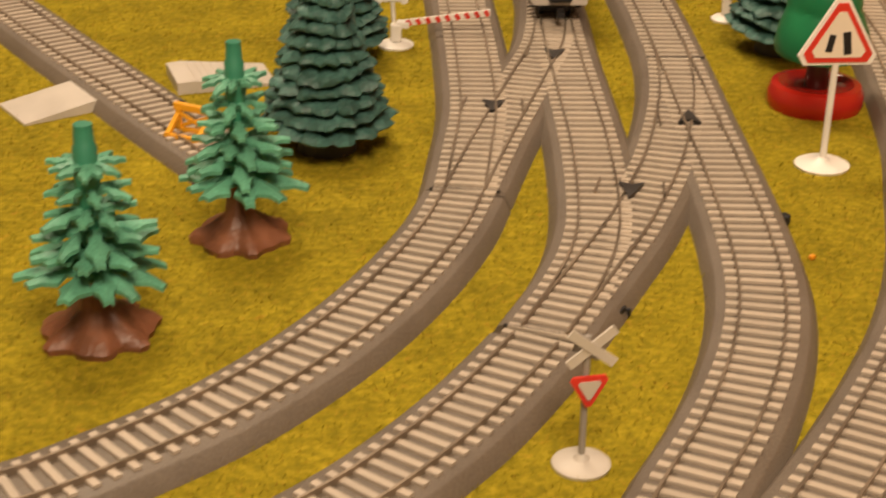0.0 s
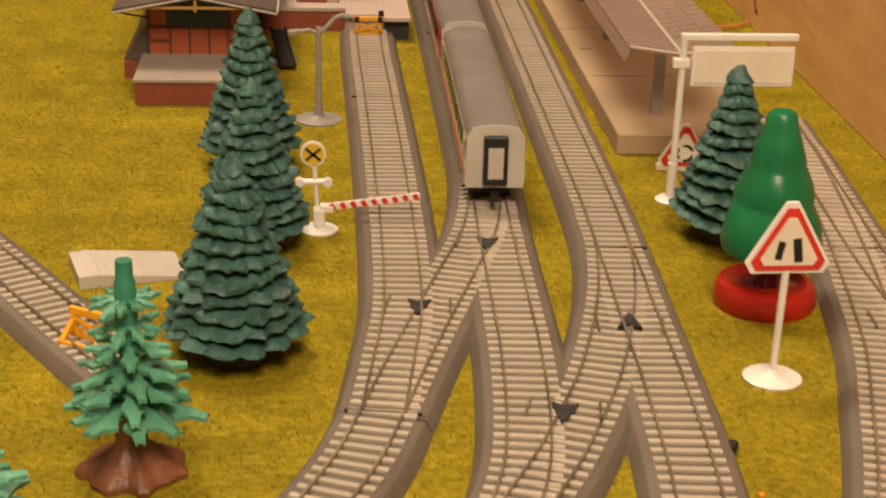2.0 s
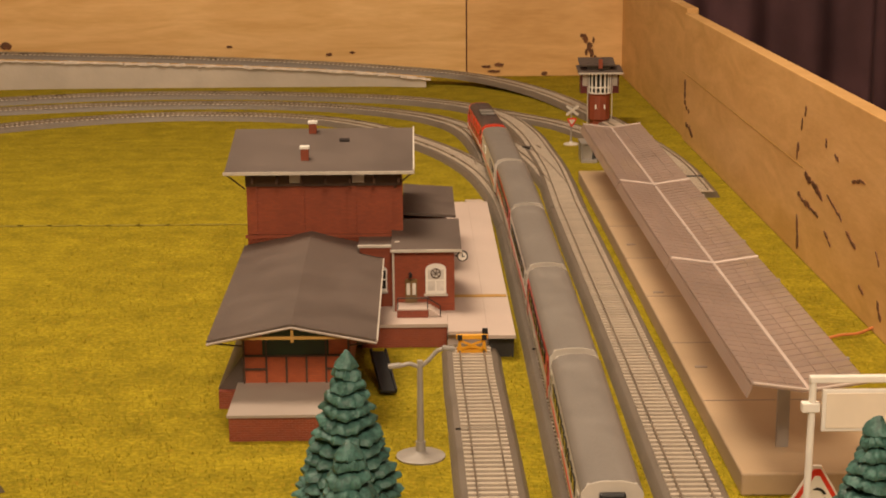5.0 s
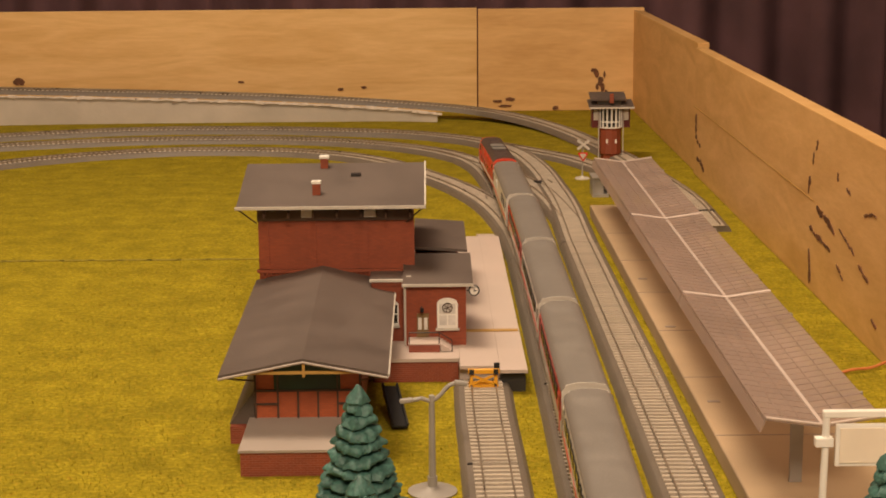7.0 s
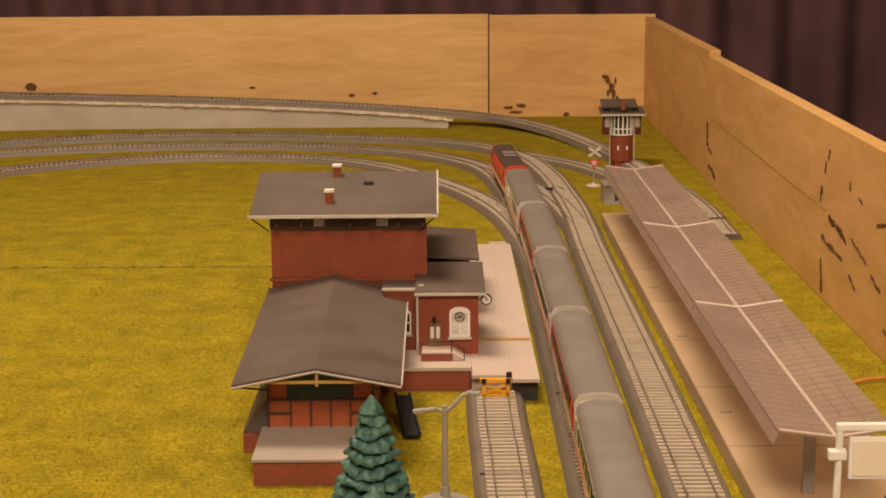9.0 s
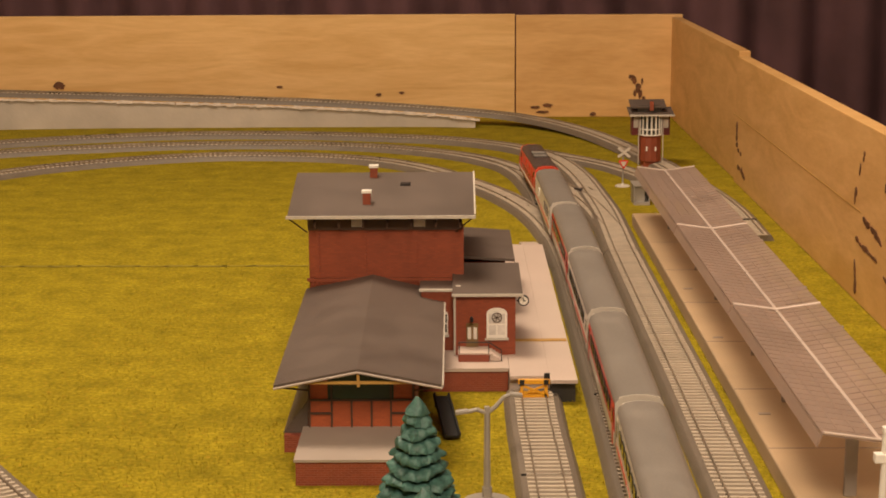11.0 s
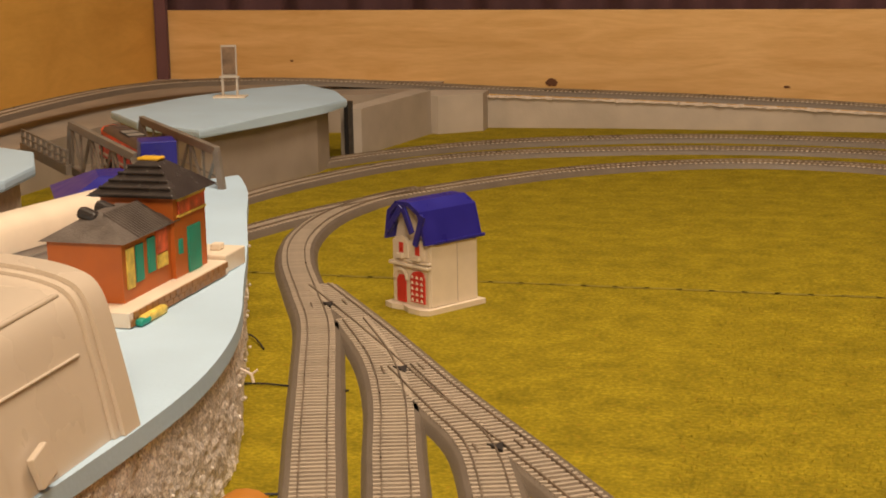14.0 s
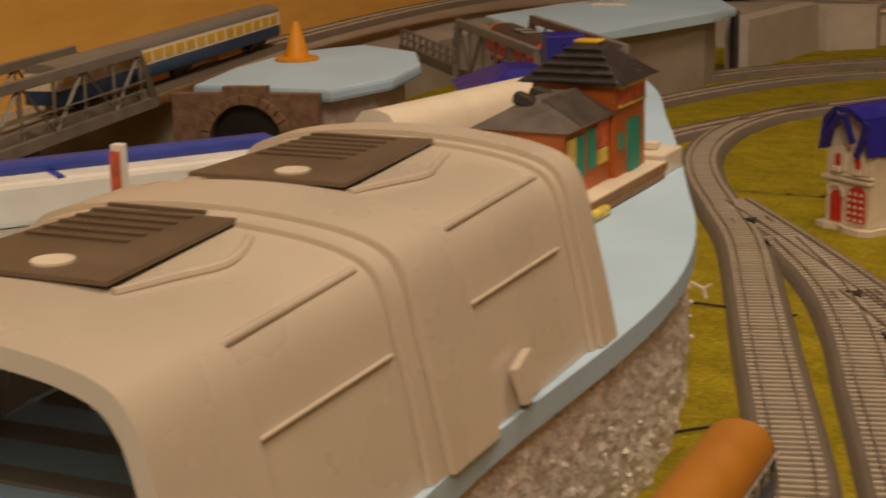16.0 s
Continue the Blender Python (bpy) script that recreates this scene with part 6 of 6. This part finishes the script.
def loco(m, L=0.205, label="red diesel model locomotive with white stripe and dark roof"):
    """Double-ended diesel; its front looks along +x."""
    t = thing("diesel_locomotive", label, "locomotive", group="diesel locomotives")
    t.matrix_world = m
    h = L / 2
    for name, lo, hi, mt, lab in (("lower_body", 0.0125, 0.0275, LOCORED, "deep red lower body"), ("upper_body", 0.0277, 0.0385, LOCOORANGE, "orange-red upper body")):
        half = 0.0155 if name == "lower_body" else 0.0150
        x_lo, x_hi = (h - 0.0005, h - 0.001) if name == "lower_body" else (h - 0.001, h - 0.010)
        s = Shape()
        vs = [[s.bm.verts.new((sx * x, sy * (half - (0.0010 if (z == hi and name == "upper_body") else 0)), z)) for sx, sy in ((-1, -1), (1, -1), (1, 1), (-1, 1))] for x, z in ((x_lo, lo), (x_hi, hi))]
        s.bm.faces.new(vs[0][::-1])
        s.bm.faces.new(vs[1])
        for k in range(4):
            j = (k + 1) % 4
            s.bm.faces.new((vs[0][k], vs[0][j], vs[1][j], vs[1][k]))
        bmesh.ops.bevel(s.bm, geom=[e for e in s.bm.edges if abs(e.verts[0].co.z - e.verts[1].co.z) > 0.004], offset=0.003, segments=3, affect="EDGES")
        part(name, s, mt, t, lab, True)
    part("roof", section(Shape(), [(-0.0138, 0.0387), (0.0138, 0.0387), (0.0110, 0.0428), (0.0055, 0.0442), (-0.0055, 0.0442), (-0.0110, 0.0428)], L - 0.032), LOCOROOF, t, "dark brown roof", True)
    for e in (-1, 1):
        part("cab_roof", section(Shape(), [(-0.0140, 0.0386), (0.0140, 0.0386), (0.0108, 0.0420), (0.0050, 0.0434), (-0.0050, 0.0434), (-0.0108, 0.0420)], 0.0085, e * (h - 0.0122) - 0.00425), LOCOORANGE, t, "red cab brow", True)
        part("nose_panel", Shape().box(e * (h + 0.0002), 0, 0.0235, 0.0012, 0.024, 0.007, bevel=0.0004), COACHWHITE, t, "white nose panel")
        for y in (-0.0062, 0.0062):
            part("windscreen", Shape().box(e * (h - 0.0050), y, 0.0330, 0.0010, 0.0105, 0.0088, ry=-e * 39), GLASS, t, "dark cab window")
            part("headlamp", Shape().rod((e * (h + 0.0005), y * 1.6, 0.0175), (e * (h + 0.0018), y * 1.6, 0.0175), 0.0013, segs=10), LAMPGLOW if e == 1 else COACHWHITE, t, "small headlamp")
        part("windscreen_frame", Shape().box(e * (h - 0.0047), 0, 0.0330, 0.0010, 0.0016, 0.0095, ry=-e * 39), COACHWHITE, t)
        part("windscreen_surround", Shape().box(e * (h - 0.0053), 0, 0.0330, 0.0010, 0.0250, 0.0108, ry=-e * 39, bevel=0.0004), COACHWHITE, t, "white window surround")
        part("buffer_beam", Shape().box(e * (h + 0.001), 0, 0.0100, 0.004, 0.028, 0.005), BLACK, t)
        for y in (-0.0095, 0.0095):
            part("buffer", Shape().rod((e * (h + 0.003), y, 0.0105), (e * (h + 0.008), y, 0.0105), 0.0022, segs=12), BLACK, t)
        part("coupling", Shape().box(e * (h + 0.006), 0, 0.006, 0.010, 0.004, 0.003), BLACK, t)
        for dx in (0.0, 0.019):
            bogie(t, e * (L * 0.33 - dx * 0.6))
    for side in (-1, 1):
        part("stripe", Shape().box(0, side * 0.0157, 0.0165, L - 0.004, 0.0004, 0.0026), COACHWHITE, t, "white waist stripe")
        for x in (-0.052, -0.030, -0.008, 0.014, 0.036, 0.056):
            part("porthole", Shape().rod((x, side * 0.0148, 0.0245), (x, side * 0.0158, 0.0245), 0.0016, segs=12), GLASS, t, "round side window")
        for x in (-0.078, 0.078):
            part("cab_window", Shape().box(x, side * 0.0148, 0.0325, 0.0065, 0.0010, 0.0055), GLASS, t)
            part("cab_door", Shape().box(x * 0.92, side * 0.0156, 0.0225, 0.0060, 0.0005, 0.016), LOCORED, t)
        for x in (-0.045, -0.015, 0.025):
            part("vent_panel", Shape().box(x, side * 0.0148, 0.0330, 0.024, 0.0008, 0.0072), LOCOORANGE, t)
    for x in (-0.012, 0.012):
        fan = part("roof_grille", Shape().box(x, 0, 0.0443, 0.018, 0.017, 0.0008), BLACK, t, "dark roof fan grille")
        for k in range(5):
            part("grille_bar", Shape().box(x - 0.007 + k * 0.0035, 0, 0.0449, 0.0007, 0.016, 0.0005), GREY, fan)
    for x in (-0.055, -0.035, 0.040, 0.060):
        part("roof_hatch", Shape().box(x, 0, 0.0442, 0.008, 0.009, 0.0012, bevel=0.0003), LOCOROOF, t)
    part("fuel_tank", Shape().box(0, 0, 0.0085, 0.050, 0.024, 0.008, bevel=0.001), BLACK, t)
    return t


# the express stands on the middle station track, its locomotive at the start of the loop
TRAINLINE = smooth_line([(x, y, 0) for x, y in MIDDLE + TRAIN[1:]], 0.009)
acc, gap = 0.0, 0.0
for a, b in zip(TRAINLINE, TRAINLINE[1:]):
    acc += (b - a).length
    if b.y > 1.606:
        gap = acc
        break
loco(place_on(TRAINLINE, gap + 0.110, 0.205))
for k, kind in enumerate(("bistro", "red", "white", "red", "white")):
    coach(kind, place_on(TRAINLINE, gap - 0.113 - 0.226 * k, 0.212))
d = Vector((-0.815 + 1.015, 1.235 - 1.50))
loco(pose(-0.953, 1.40, 0.0800, 0, 0, math.degrees(math.atan2(d.y, d.x))), 0.19, "red diesel model locomotive standing inside the truss bridge")

rc = thing("rail_car", "blue and cream rail car with glowing yellow windows", "rail car", -1.262, 1.275, 0.0892, 99)
rc.scale = (1.16, 1, 1)
part("lower_body", section(Shape(), [(-0.0150, 0.009), (0.0150, 0.009), (0.0157, 0.0115), (0.0157, 0.0205), (-0.0157, 0.0205), (-0.0157, 0.0115)], 0.42), NAVY, rc, "navy lower body", True)
part("upper_body", section(Shape(), [(-0.0157, 0.0207), (0.0157, 0.0207), (0.0150, 0.0345), (-0.0150, 0.0345)], 0.42), CREAM, rc, "cream window band", True)
part("roof", section(Shape(), [(-0.0153, 0.0347), (0.0153, 0.0347), (0.0145, 0.0378), (0.0110, 0.0406), (0.0050, 0.0420), (-0.0050, 0.0420), (-0.0110, 0.0406), (-0.0145, 0.0378)], 0.42), COACHROOF, rc, "grey roof", True)
for x in (0.10, -0.05):
    part("underframe_tank", Shape().box(x, 0, 0.0055, 0.05, 0.022, 0.006), TAXI, rc, "orange underframe tank")
for x in (-0.16, 0.0, 0.165):
    bogie(rc, x)
for k in range(20):
    part("window", Shape().box(-0.195 + k * 0.0205, -0.0156, 0.0275, 0.0155, 0.0012, 0.0090), GOLD, rc, "yellow-lit window")

oc = thing("orange_rail_car", "rail car with a rounded orange roof and blue lower side", "rail car", -0.553, 0.545, 0.0, 90)
part("body", section(Shape(), [(-0.0145, 0.012), (0.0145, 0.012), (0.0152, 0.030), (0.0148, 0.040), (-0.0148, 0.040), (-0.0152, 0.030)], 0.20), NAVY, oc, "navy lower side", True)
part("window_band", Shape().box(0, 0, 0.0345, 0.2004, 0.0308, 0.007), CREAM, oc)
s = section(Shape(), [(-0.0154, 0.0402), (0.0154, 0.0402), (0.0148, 0.0450), (0.0115, 0.0500), (0.0060, 0.0530), (0, 0.0538), (-0.0060, 0.0530), (-0.0115, 0.0500), (-0.0148, 0.0450)], 0.20)
bmesh.ops.bevel(s.bm, geom=[e for e in s.bm.edges if abs(e.verts[0].co.x - e.verts[1].co.x) < 1e-5], offset=0.006, segments=4, affect="EDGES")
part("roof", s, ORANGEROOF, oc, "rounded orange roof", True)
for k in range(12):
    part("window", Shape().box(-0.09 + k * 0.0163, -0.0153, 0.0345, 0.011, 0.0014, 0.006), GLASS, oc)
for x in (-0.065, 0.065):
    bogie(oc, x)


# ---- toy station and hall on the foam hill ----
Z = 0.0902
os_ = thing("toy_station", "orange toy station with black slate roofs on a brick-edged terrace", "toy station")
# local axes: +y runs along the front towards the tall part, the front faces +x
os_.matrix_world = pose(-0.701, 0.822, Z, 0, 0, -1.8)
terr = part("terrace", Shape().span(-0.070, 0.014, -0.022, 0.134, 0, 0.010, 0.0008), CREAM, os_, "cream terrace slab")
for k in range(17):
    for j in range(2):
        part("edge_brick", Shape().span(0.0142, 0.0152, -0.0215 + k * 0.0088 + j * 0.0044, -0.0135 + k * 0.0088 + j * 0.0044, 0.001 + j * 0.0044, 0.0050 + j * 0.0044), TERRACE, terr)
low = part("low_block", Shape().span(-0.052, 0.0, 0.0, 0.072, 0.010, 0.049), ORANGE, os_, "low orange block")
tall = part("tall_block", Shape().span(-0.050, 0.003, 0.0722, 0.124, 0.010, 0.066), ORANGE, os_, "tall orange block")


def hip(x0, x1, y0, y1, z0, z1, inset, ov=0.006):
    s = Shape()
    lo = [s.bm.verts.new(p) for p in ((x0 - ov, y0 - ov, z0), (x1 + ov, y0 - ov, z0), (x1 + ov, y1 + ov, z0), (x0 - ov, y1 + ov, z0))]
    hi = [s.bm.verts.new(p) for p in ((x0 + inset, y0 + inset, z1), (x1 - inset, y0 + inset, z1), (x1 - inset, y1 - inset, z1), (x0 + inset, y1 - inset, z1))]
    s.bm.faces.new(lo[::-1])
    s.bm.faces.new(hi)
    for k in range(4):
        j = (k + 1) % 4
        s.bm.faces.new((lo[k], lo[j], hi[j], hi[k]))
    return s


r1 = part("low_roof", hip(-0.052, 0.0, 0.0, 0.078, 0.0491, 0.064, 0.022, 0.004), ASHSLATE, os_, "dull grey slate hip roof")
r2 = part("tall_roof", hip(-0.050, 0.003, 0.0722, 0.124, 0.0661, 0.087, 0.020, 0.007), SLATE, os_, "shiny black hip roof")
for k in range(5):
    f = k / 5
    part("roof_course", Shape().box(-0.0235, 0.0652 + f * 0.027, 0.0672 + f * 0.0205, 0.061 * (1 - f * 0.74), 0.0016, 0.0030, rx=38, bevel=0.0005), SLATE, r2, "glossy slate course")
for k in range(14):
    part("roof_rib", Shape().box(-0.0085, 0.019 + k * 0.0036, 0.0570, 0.028, 0.0013, 0.0012, ry=30), ASHSLATE, r1, "narrow ribbed roof sheet")
part("roof_finial", Shape().box(-0.0235, 0.098, 0.0878, 0.016, 0.012, 0.002, bevel=0.0008), GOLD, r2, "gold ridge plate")
for y in (0.020, 0.044):
    part("roof_dormer", Shape().box(-0.032, y, 0.0625, 0.014, 0.010, 0.008, ry=20, bevel=0.003), SLATE, r1, "black skylight housing")
for y, w, z0, z1, mt, lb in ((0.010, 0.010, 0.018, 0.044, POSTERY, "yellow poster"), (0.0235, 0.010, 0.020, 0.044, TEAL, "teal window"), (0.041, 0.010, 0.022, 0.045, TEAL, "teal window"), (0.0575, 0.016, 0.032, 0.047, POSTERR, "red poster"), (0.0575, 0.015, 0.022, 0.031, POSTERY, "yellow notice")):
    part("front_panel", Shape().span(0.0001, 0.0012, y - w / 2, y + w / 2, z0, z1), mt, low, lb)
for y, w, z0, z1, mt, lb in ((0.080, 0.005, 0.026, 0.036, TEAL, "small teal window"), (0.102, 0.020, 0.0105, 0.042, TEAL, "teal double door"), (0.100, 0.042, 0.053, 0.062, POSTERR, "red sign panel with lettering bars")):
    part("front_panel", Shape().span(0.0031, 0.0045, y - w / 2, y + w / 2, z0, z1), mt, tall, lb)
part("sign_border", Shape().span(0.0031, 0.0050, 0.077, 0.122, 0.0622, 0.0640).span(0.0031, 0.0050, 0.077, 0.122, 0.0512, 0.0528), POSTERY, tall)
part("side_wall", Shape().span(-0.020, 0.012, 0.136, 0.172, 0, 0.013, 0.001).span(-0.006, 0.002, 0.150, 0.158, 0.0132, 0.018, 0.001), CREAM, os_, "cream garden wall with a knob")
part("bush", Shape().box(0.017, 0.005, 0.003, 0.006, 0.034, 0.006, bevel=0.002), POSTERY, os_, "yellow painted shrub")
part("bush", Shape().box(0.0175, -0.010, 0.0025, 0.006, 0.014, 0.005, bevel=0.002), TEAL, os_, "teal painted shrub")
bh = thing("blue_toy_roof", "royal blue toy building behind the station", "toy house", -0.850, 1.125, Z, 30)
part("roof", hip(-0.04, 0.04, -0.05, 0.05, 0.025, 0.042, 0.030), BLUE, bh, "royal blue roof")
part("walls", Shape().span(-0.037, 0.037, -0.045, 0.045, 0, 0.0248), CREAM, bh)
part("tower", Shape().box(0.052, 0.110, 0.026, 0.032, 0.032, 0.052, bevel=0.001), BLUE, bh, "blue tower block")

# beige arched hall: sections along y
HX = -0.696


def hall_section(w, h):
    """Outline of the hall from its right foot up the leaning side, round the shoulder and over the flat crown (x, z)."""
    half = [(1.0, 0.0), (0.955, 0.24), (0.90, 0.50), (0.855, 0.70), (0.82, 0.80), (0.765, 0.875), (0.66, 0.925), (0.50, 0.962), (0.26, 0.99), (0.0, 1.0)]
    full = half + [(-x, z) for x, z in half[-2::-1]]
    return [(p.x, max(p.z, 0.0)) for p in smooth_line([(x * w, 0, z * h) for x, z in full], 0.004)]


def hall_shell(w, h, y0, y1, thick):
    s = Shape()
    outer = hall_section(w, h)
    inner = [(x * (w - thick) / w, z * (h - thick) / h) for x, z in outer]
    rings = [[s.bm.verts.new((HX + x, y, Z + max(z, 0))) for x, z in o] for y in (y0, y1) for o in (outer, inner)]
    a, b, c, d = rings
    for k in range(len(outer) - 1):
        s.bm.faces.new((a[k], a[k + 1], c[k + 1], c[k]))
        s.bm.faces.new((b[k], d[k], d[k + 1], b[k + 1]))
        s.bm.faces.new((a[k], b[k], b[k + 1], a[k + 1]))
        s.bm.faces.new((c[k], c[k + 1], d[k + 1], d[k]))
    for p in (0, -1):
        s.bm.faces.new((a[p], c[p], d[p], b[p]))
    return s


hall = thing("train_hall", "large beige moulded plastic train hall with arched ribs", "train hall")
for y0, y1, ba, bb_ in ((0.343, 0.442, 0.346, 0.435), (0.490, 0.600, 0.499, 0.587)):
    p = part("vault", hall_shell(0.0890, 0.0832, y0, y1, 0.003), BEIGE, hall, "beige vault bay", True)
    ya, yb = y0 + 0.014, y1 - 0.001
    sky = part("skylight", Shape().prism([(HX - 0.040, ya), (HX + 0.028, ya), (HX + 0.020, yb), (HX - 0.034, yb)], 0.0016, Matrix.Translation((0, 0, Z + 0.0838))), SMOKE, p, "brown smoked roof panel")
    for k in range(6):
        part("panel_rib", Shape().box(HX - 0.014, ya + 0.042 + k * 0.009, Z + 0.0857, 0.040, 0.0018, 0.0014), SMOKE, sky)
    part("vent_disc", Shape().rod((HX - 0.002, ya + 0.014, Z + 0.0850), (HX - 0.002, ya + 0.014, Z + 0.0862), 0.0068, segs=24), CREAM, p, "pale round vent")
    bend = smooth_line([(HX + 0.030, ya, Z + 0.0822), (HX + 0.036, ya + 0.022, Z + 0.0818), (HX + 0.041, ya + 0.042, Z + 0.0812), (HX + 0.037, ya + 0.060, Z + 0.0816), (HX + 0.031, yb - 0.010, Z + 0.0820)], 0.004)
    part("curb", Shape().sweep(bend, [(0.0017 * math.cos(math.pi * k / 4), 0.0017 * math.sin(math.pi * k / 4)) for k in range(8)]), BEIGE, p, "moulded wavy skylight lip", True)
    part("roof_bead", Shape().rod((HX + 0.0690, y0 + 0.004, Z + 0.0722), (HX + 0.0672, y1 - 0.008, Z + 0.0732), 0.0016), BEIGE, p, "rounded roof moulding", True)
    part("side_bead", Shape().rod((HX + 0.0798, ba, Z + 0.0455), (HX + 0.0798, bb_, Z + 0.0455), 0.0008), BEIGE, p, "pale moulding line", True)
for y0, y1, w, h in ((0.296, 0.345, 0.0950, 0.0872), (0.440, 0.452, 0.0912, 0.0850), (0.452, 0.492, 0.0938, 0.0868), (0.598, 0.604, 0.0912, 0.0850), (0.604, 0.622, 0.0938, 0.0872)):
    part("rib", hall_shell(w, h, y0, y1, 0.006), BEIGE, hall, "raised arched rib", True)
part("foot_tab", Shape().box(HX + 0.0905, 0.524, Z + 0.012, 0.0040, 0.016, 0.016, rx=14, ry=-12, bevel=0.0008), BEIGE, hall)
part("inner_floor", Shape().span(HX - 0.082, HX + 0.082, 0.27, 0.61, Z, Z + 0.003), FOAM, hall, "blue-grey hall floor")
for k in range(9):
    part("floor_rib", Shape().span(HX - 0.08, HX + 0.08, 0.275 + k * 0.036, 0.287 + k * 0.036, Z + 0.0031, Z + 0.0045), GREY, hall)

bt = thing("blue_white_train", "white model train with a blue roof edge beside the hall", "railway coach", -0.931, 0.575, Z + 0.004, 52.7)
part("body", Shape().box(0, 0, 0.0380, 0.36, 0.036, 0.022, bevel=0.003), WHITE, bt, "white body")
part("lower_side", Shape().box(0, 0, 0.0185, 0.358, 0.0345, 0.0165, bevel=0.001), LGREY, bt, "grey lower side")
for k in range(12):
    part("window", Shape().box(-0.16 + k * 0.029, -0.0174, 0.0195, 0.017, 0.0012, 0.008), GLASS, bt)
part("roof", Shape().box(0, 0.0095, 0.0515, 0.36, 0.016, 0.006, bevel=0.002), TRAINBLUE, bt, "blue roof edge")
for x in (-0.10, 0.06):
    part("roof_band", Shape().box(x, -0.007, 0.0492, 0.004, 0.019, 0.0008), TRAINBLUE, bt, "blue band over the roof")
part("belt", Shape().box(0, 0, 0.0075, 0.35, 0.034, 0.006), GREY, bt)
wt = thing("white_silo_car", "cream rounded toy wagon standing behind the toy station", "toy wagon", -0.803, 0.935, Z, 77)
s = section(Shape(), [(-0.018, 0.030), (0.018, 0.030), (0.0175, 0.044), (0.010, 0.052), (0, 0.054), (-0.010, 0.052), (-0.0175, 0.044)], 0.20)
part("roof", s, CREAM, wt, "cream rounded roof", True)
part("side", Shape().box(0, 0, 0.0150, 0.196, 0.033, 0.0295), LGREY, wt, "ribbed grey side")
for k in range(3):
    part("side_rib", Shape().box(0, -0.0168, 0.010 + k * 0.007, 0.194, 0.0012, 0.0018), GREY, wt)
sp = thing("white_signpost", "white toy post with a small sign plate beside the hall", "signpost", -0.818, 0.573, Z)
part("post", Shape().box(0, 0, 0.040, 0.006, 0.005, 0.080, bevel=0.0008), WHITE, sp)
part("plate", Shape().box(0, -0.0032, 0.066, 0.0050, 0.0012, 0.022), POSTERR, sp, "red and grey sign plate")


# ---- flocked fibres of the grass mat beside the station tracks ----
seam = Shape()
rnd = random.Random(12)
for k in range(26):
    seam.box(-0.88 + k * 0.029, 1.342 - k * 0.0003 + rnd.uniform(-0.0008, 0.0008), 0.0003, 0.034, rnd.uniform(0.0030, 0.0070), 0.0008, rz=rnd.uniform(-2.5, 2.5))
tagged(new("mat_joint", mesh_of(seam, MATSEAM)), "dark joint line between two grass mats", "mat joint", kind="structure")
gen = np.random.default_rng(7)
count = 120000
gx, gy = gen.uniform(-0.36, 0.30, count), gen.uniform(-0.02, 1.35, count)
keep = gen.uniform(0, 1, count) < np.clip(1.35 - 0.75 * gy, 0.25, 1)
gx, gy = gx[keep], gy[keep]
n = len(gx)
ang, tilt, hgt = gen.uniform(0, 6.283, n), gen.normal(0, 0.0011, (n, 2)), gen.uniform(0.0009, 0.0024, n)
half = 0.00028
v = np.empty((n, 3, 3))
v[:, 0] = np.stack([gx - half * np.cos(ang), gy - half * np.sin(ang), np.zeros(n)], 1)
v[:, 1] = np.stack([gx + half * np.cos(ang), gy + half * np.sin(ang), np.zeros(n)], 1)
v[:, 2] = np.stack([gx + tilt[:, 0], gy + tilt[:, 1], hgt], 1)
me = bpy.data.meshes.new("fibres")
me.vertices.add(n * 3)
me.vertices.foreach_set("co", v.reshape(-1))
me.loops.add(n * 3)
me.loops.foreach_set("vertex_index", np.arange(n * 3))
me.polygons.add(n)
me.polygons.foreach_set("loop_start", np.arange(n) * 3)
me.update(calc_edges=True)
me.materials.append(BLADE)
tagged(new("grass", me), "short yellow-green and rust flock fibres on the mat", "grass", kind="stuff")
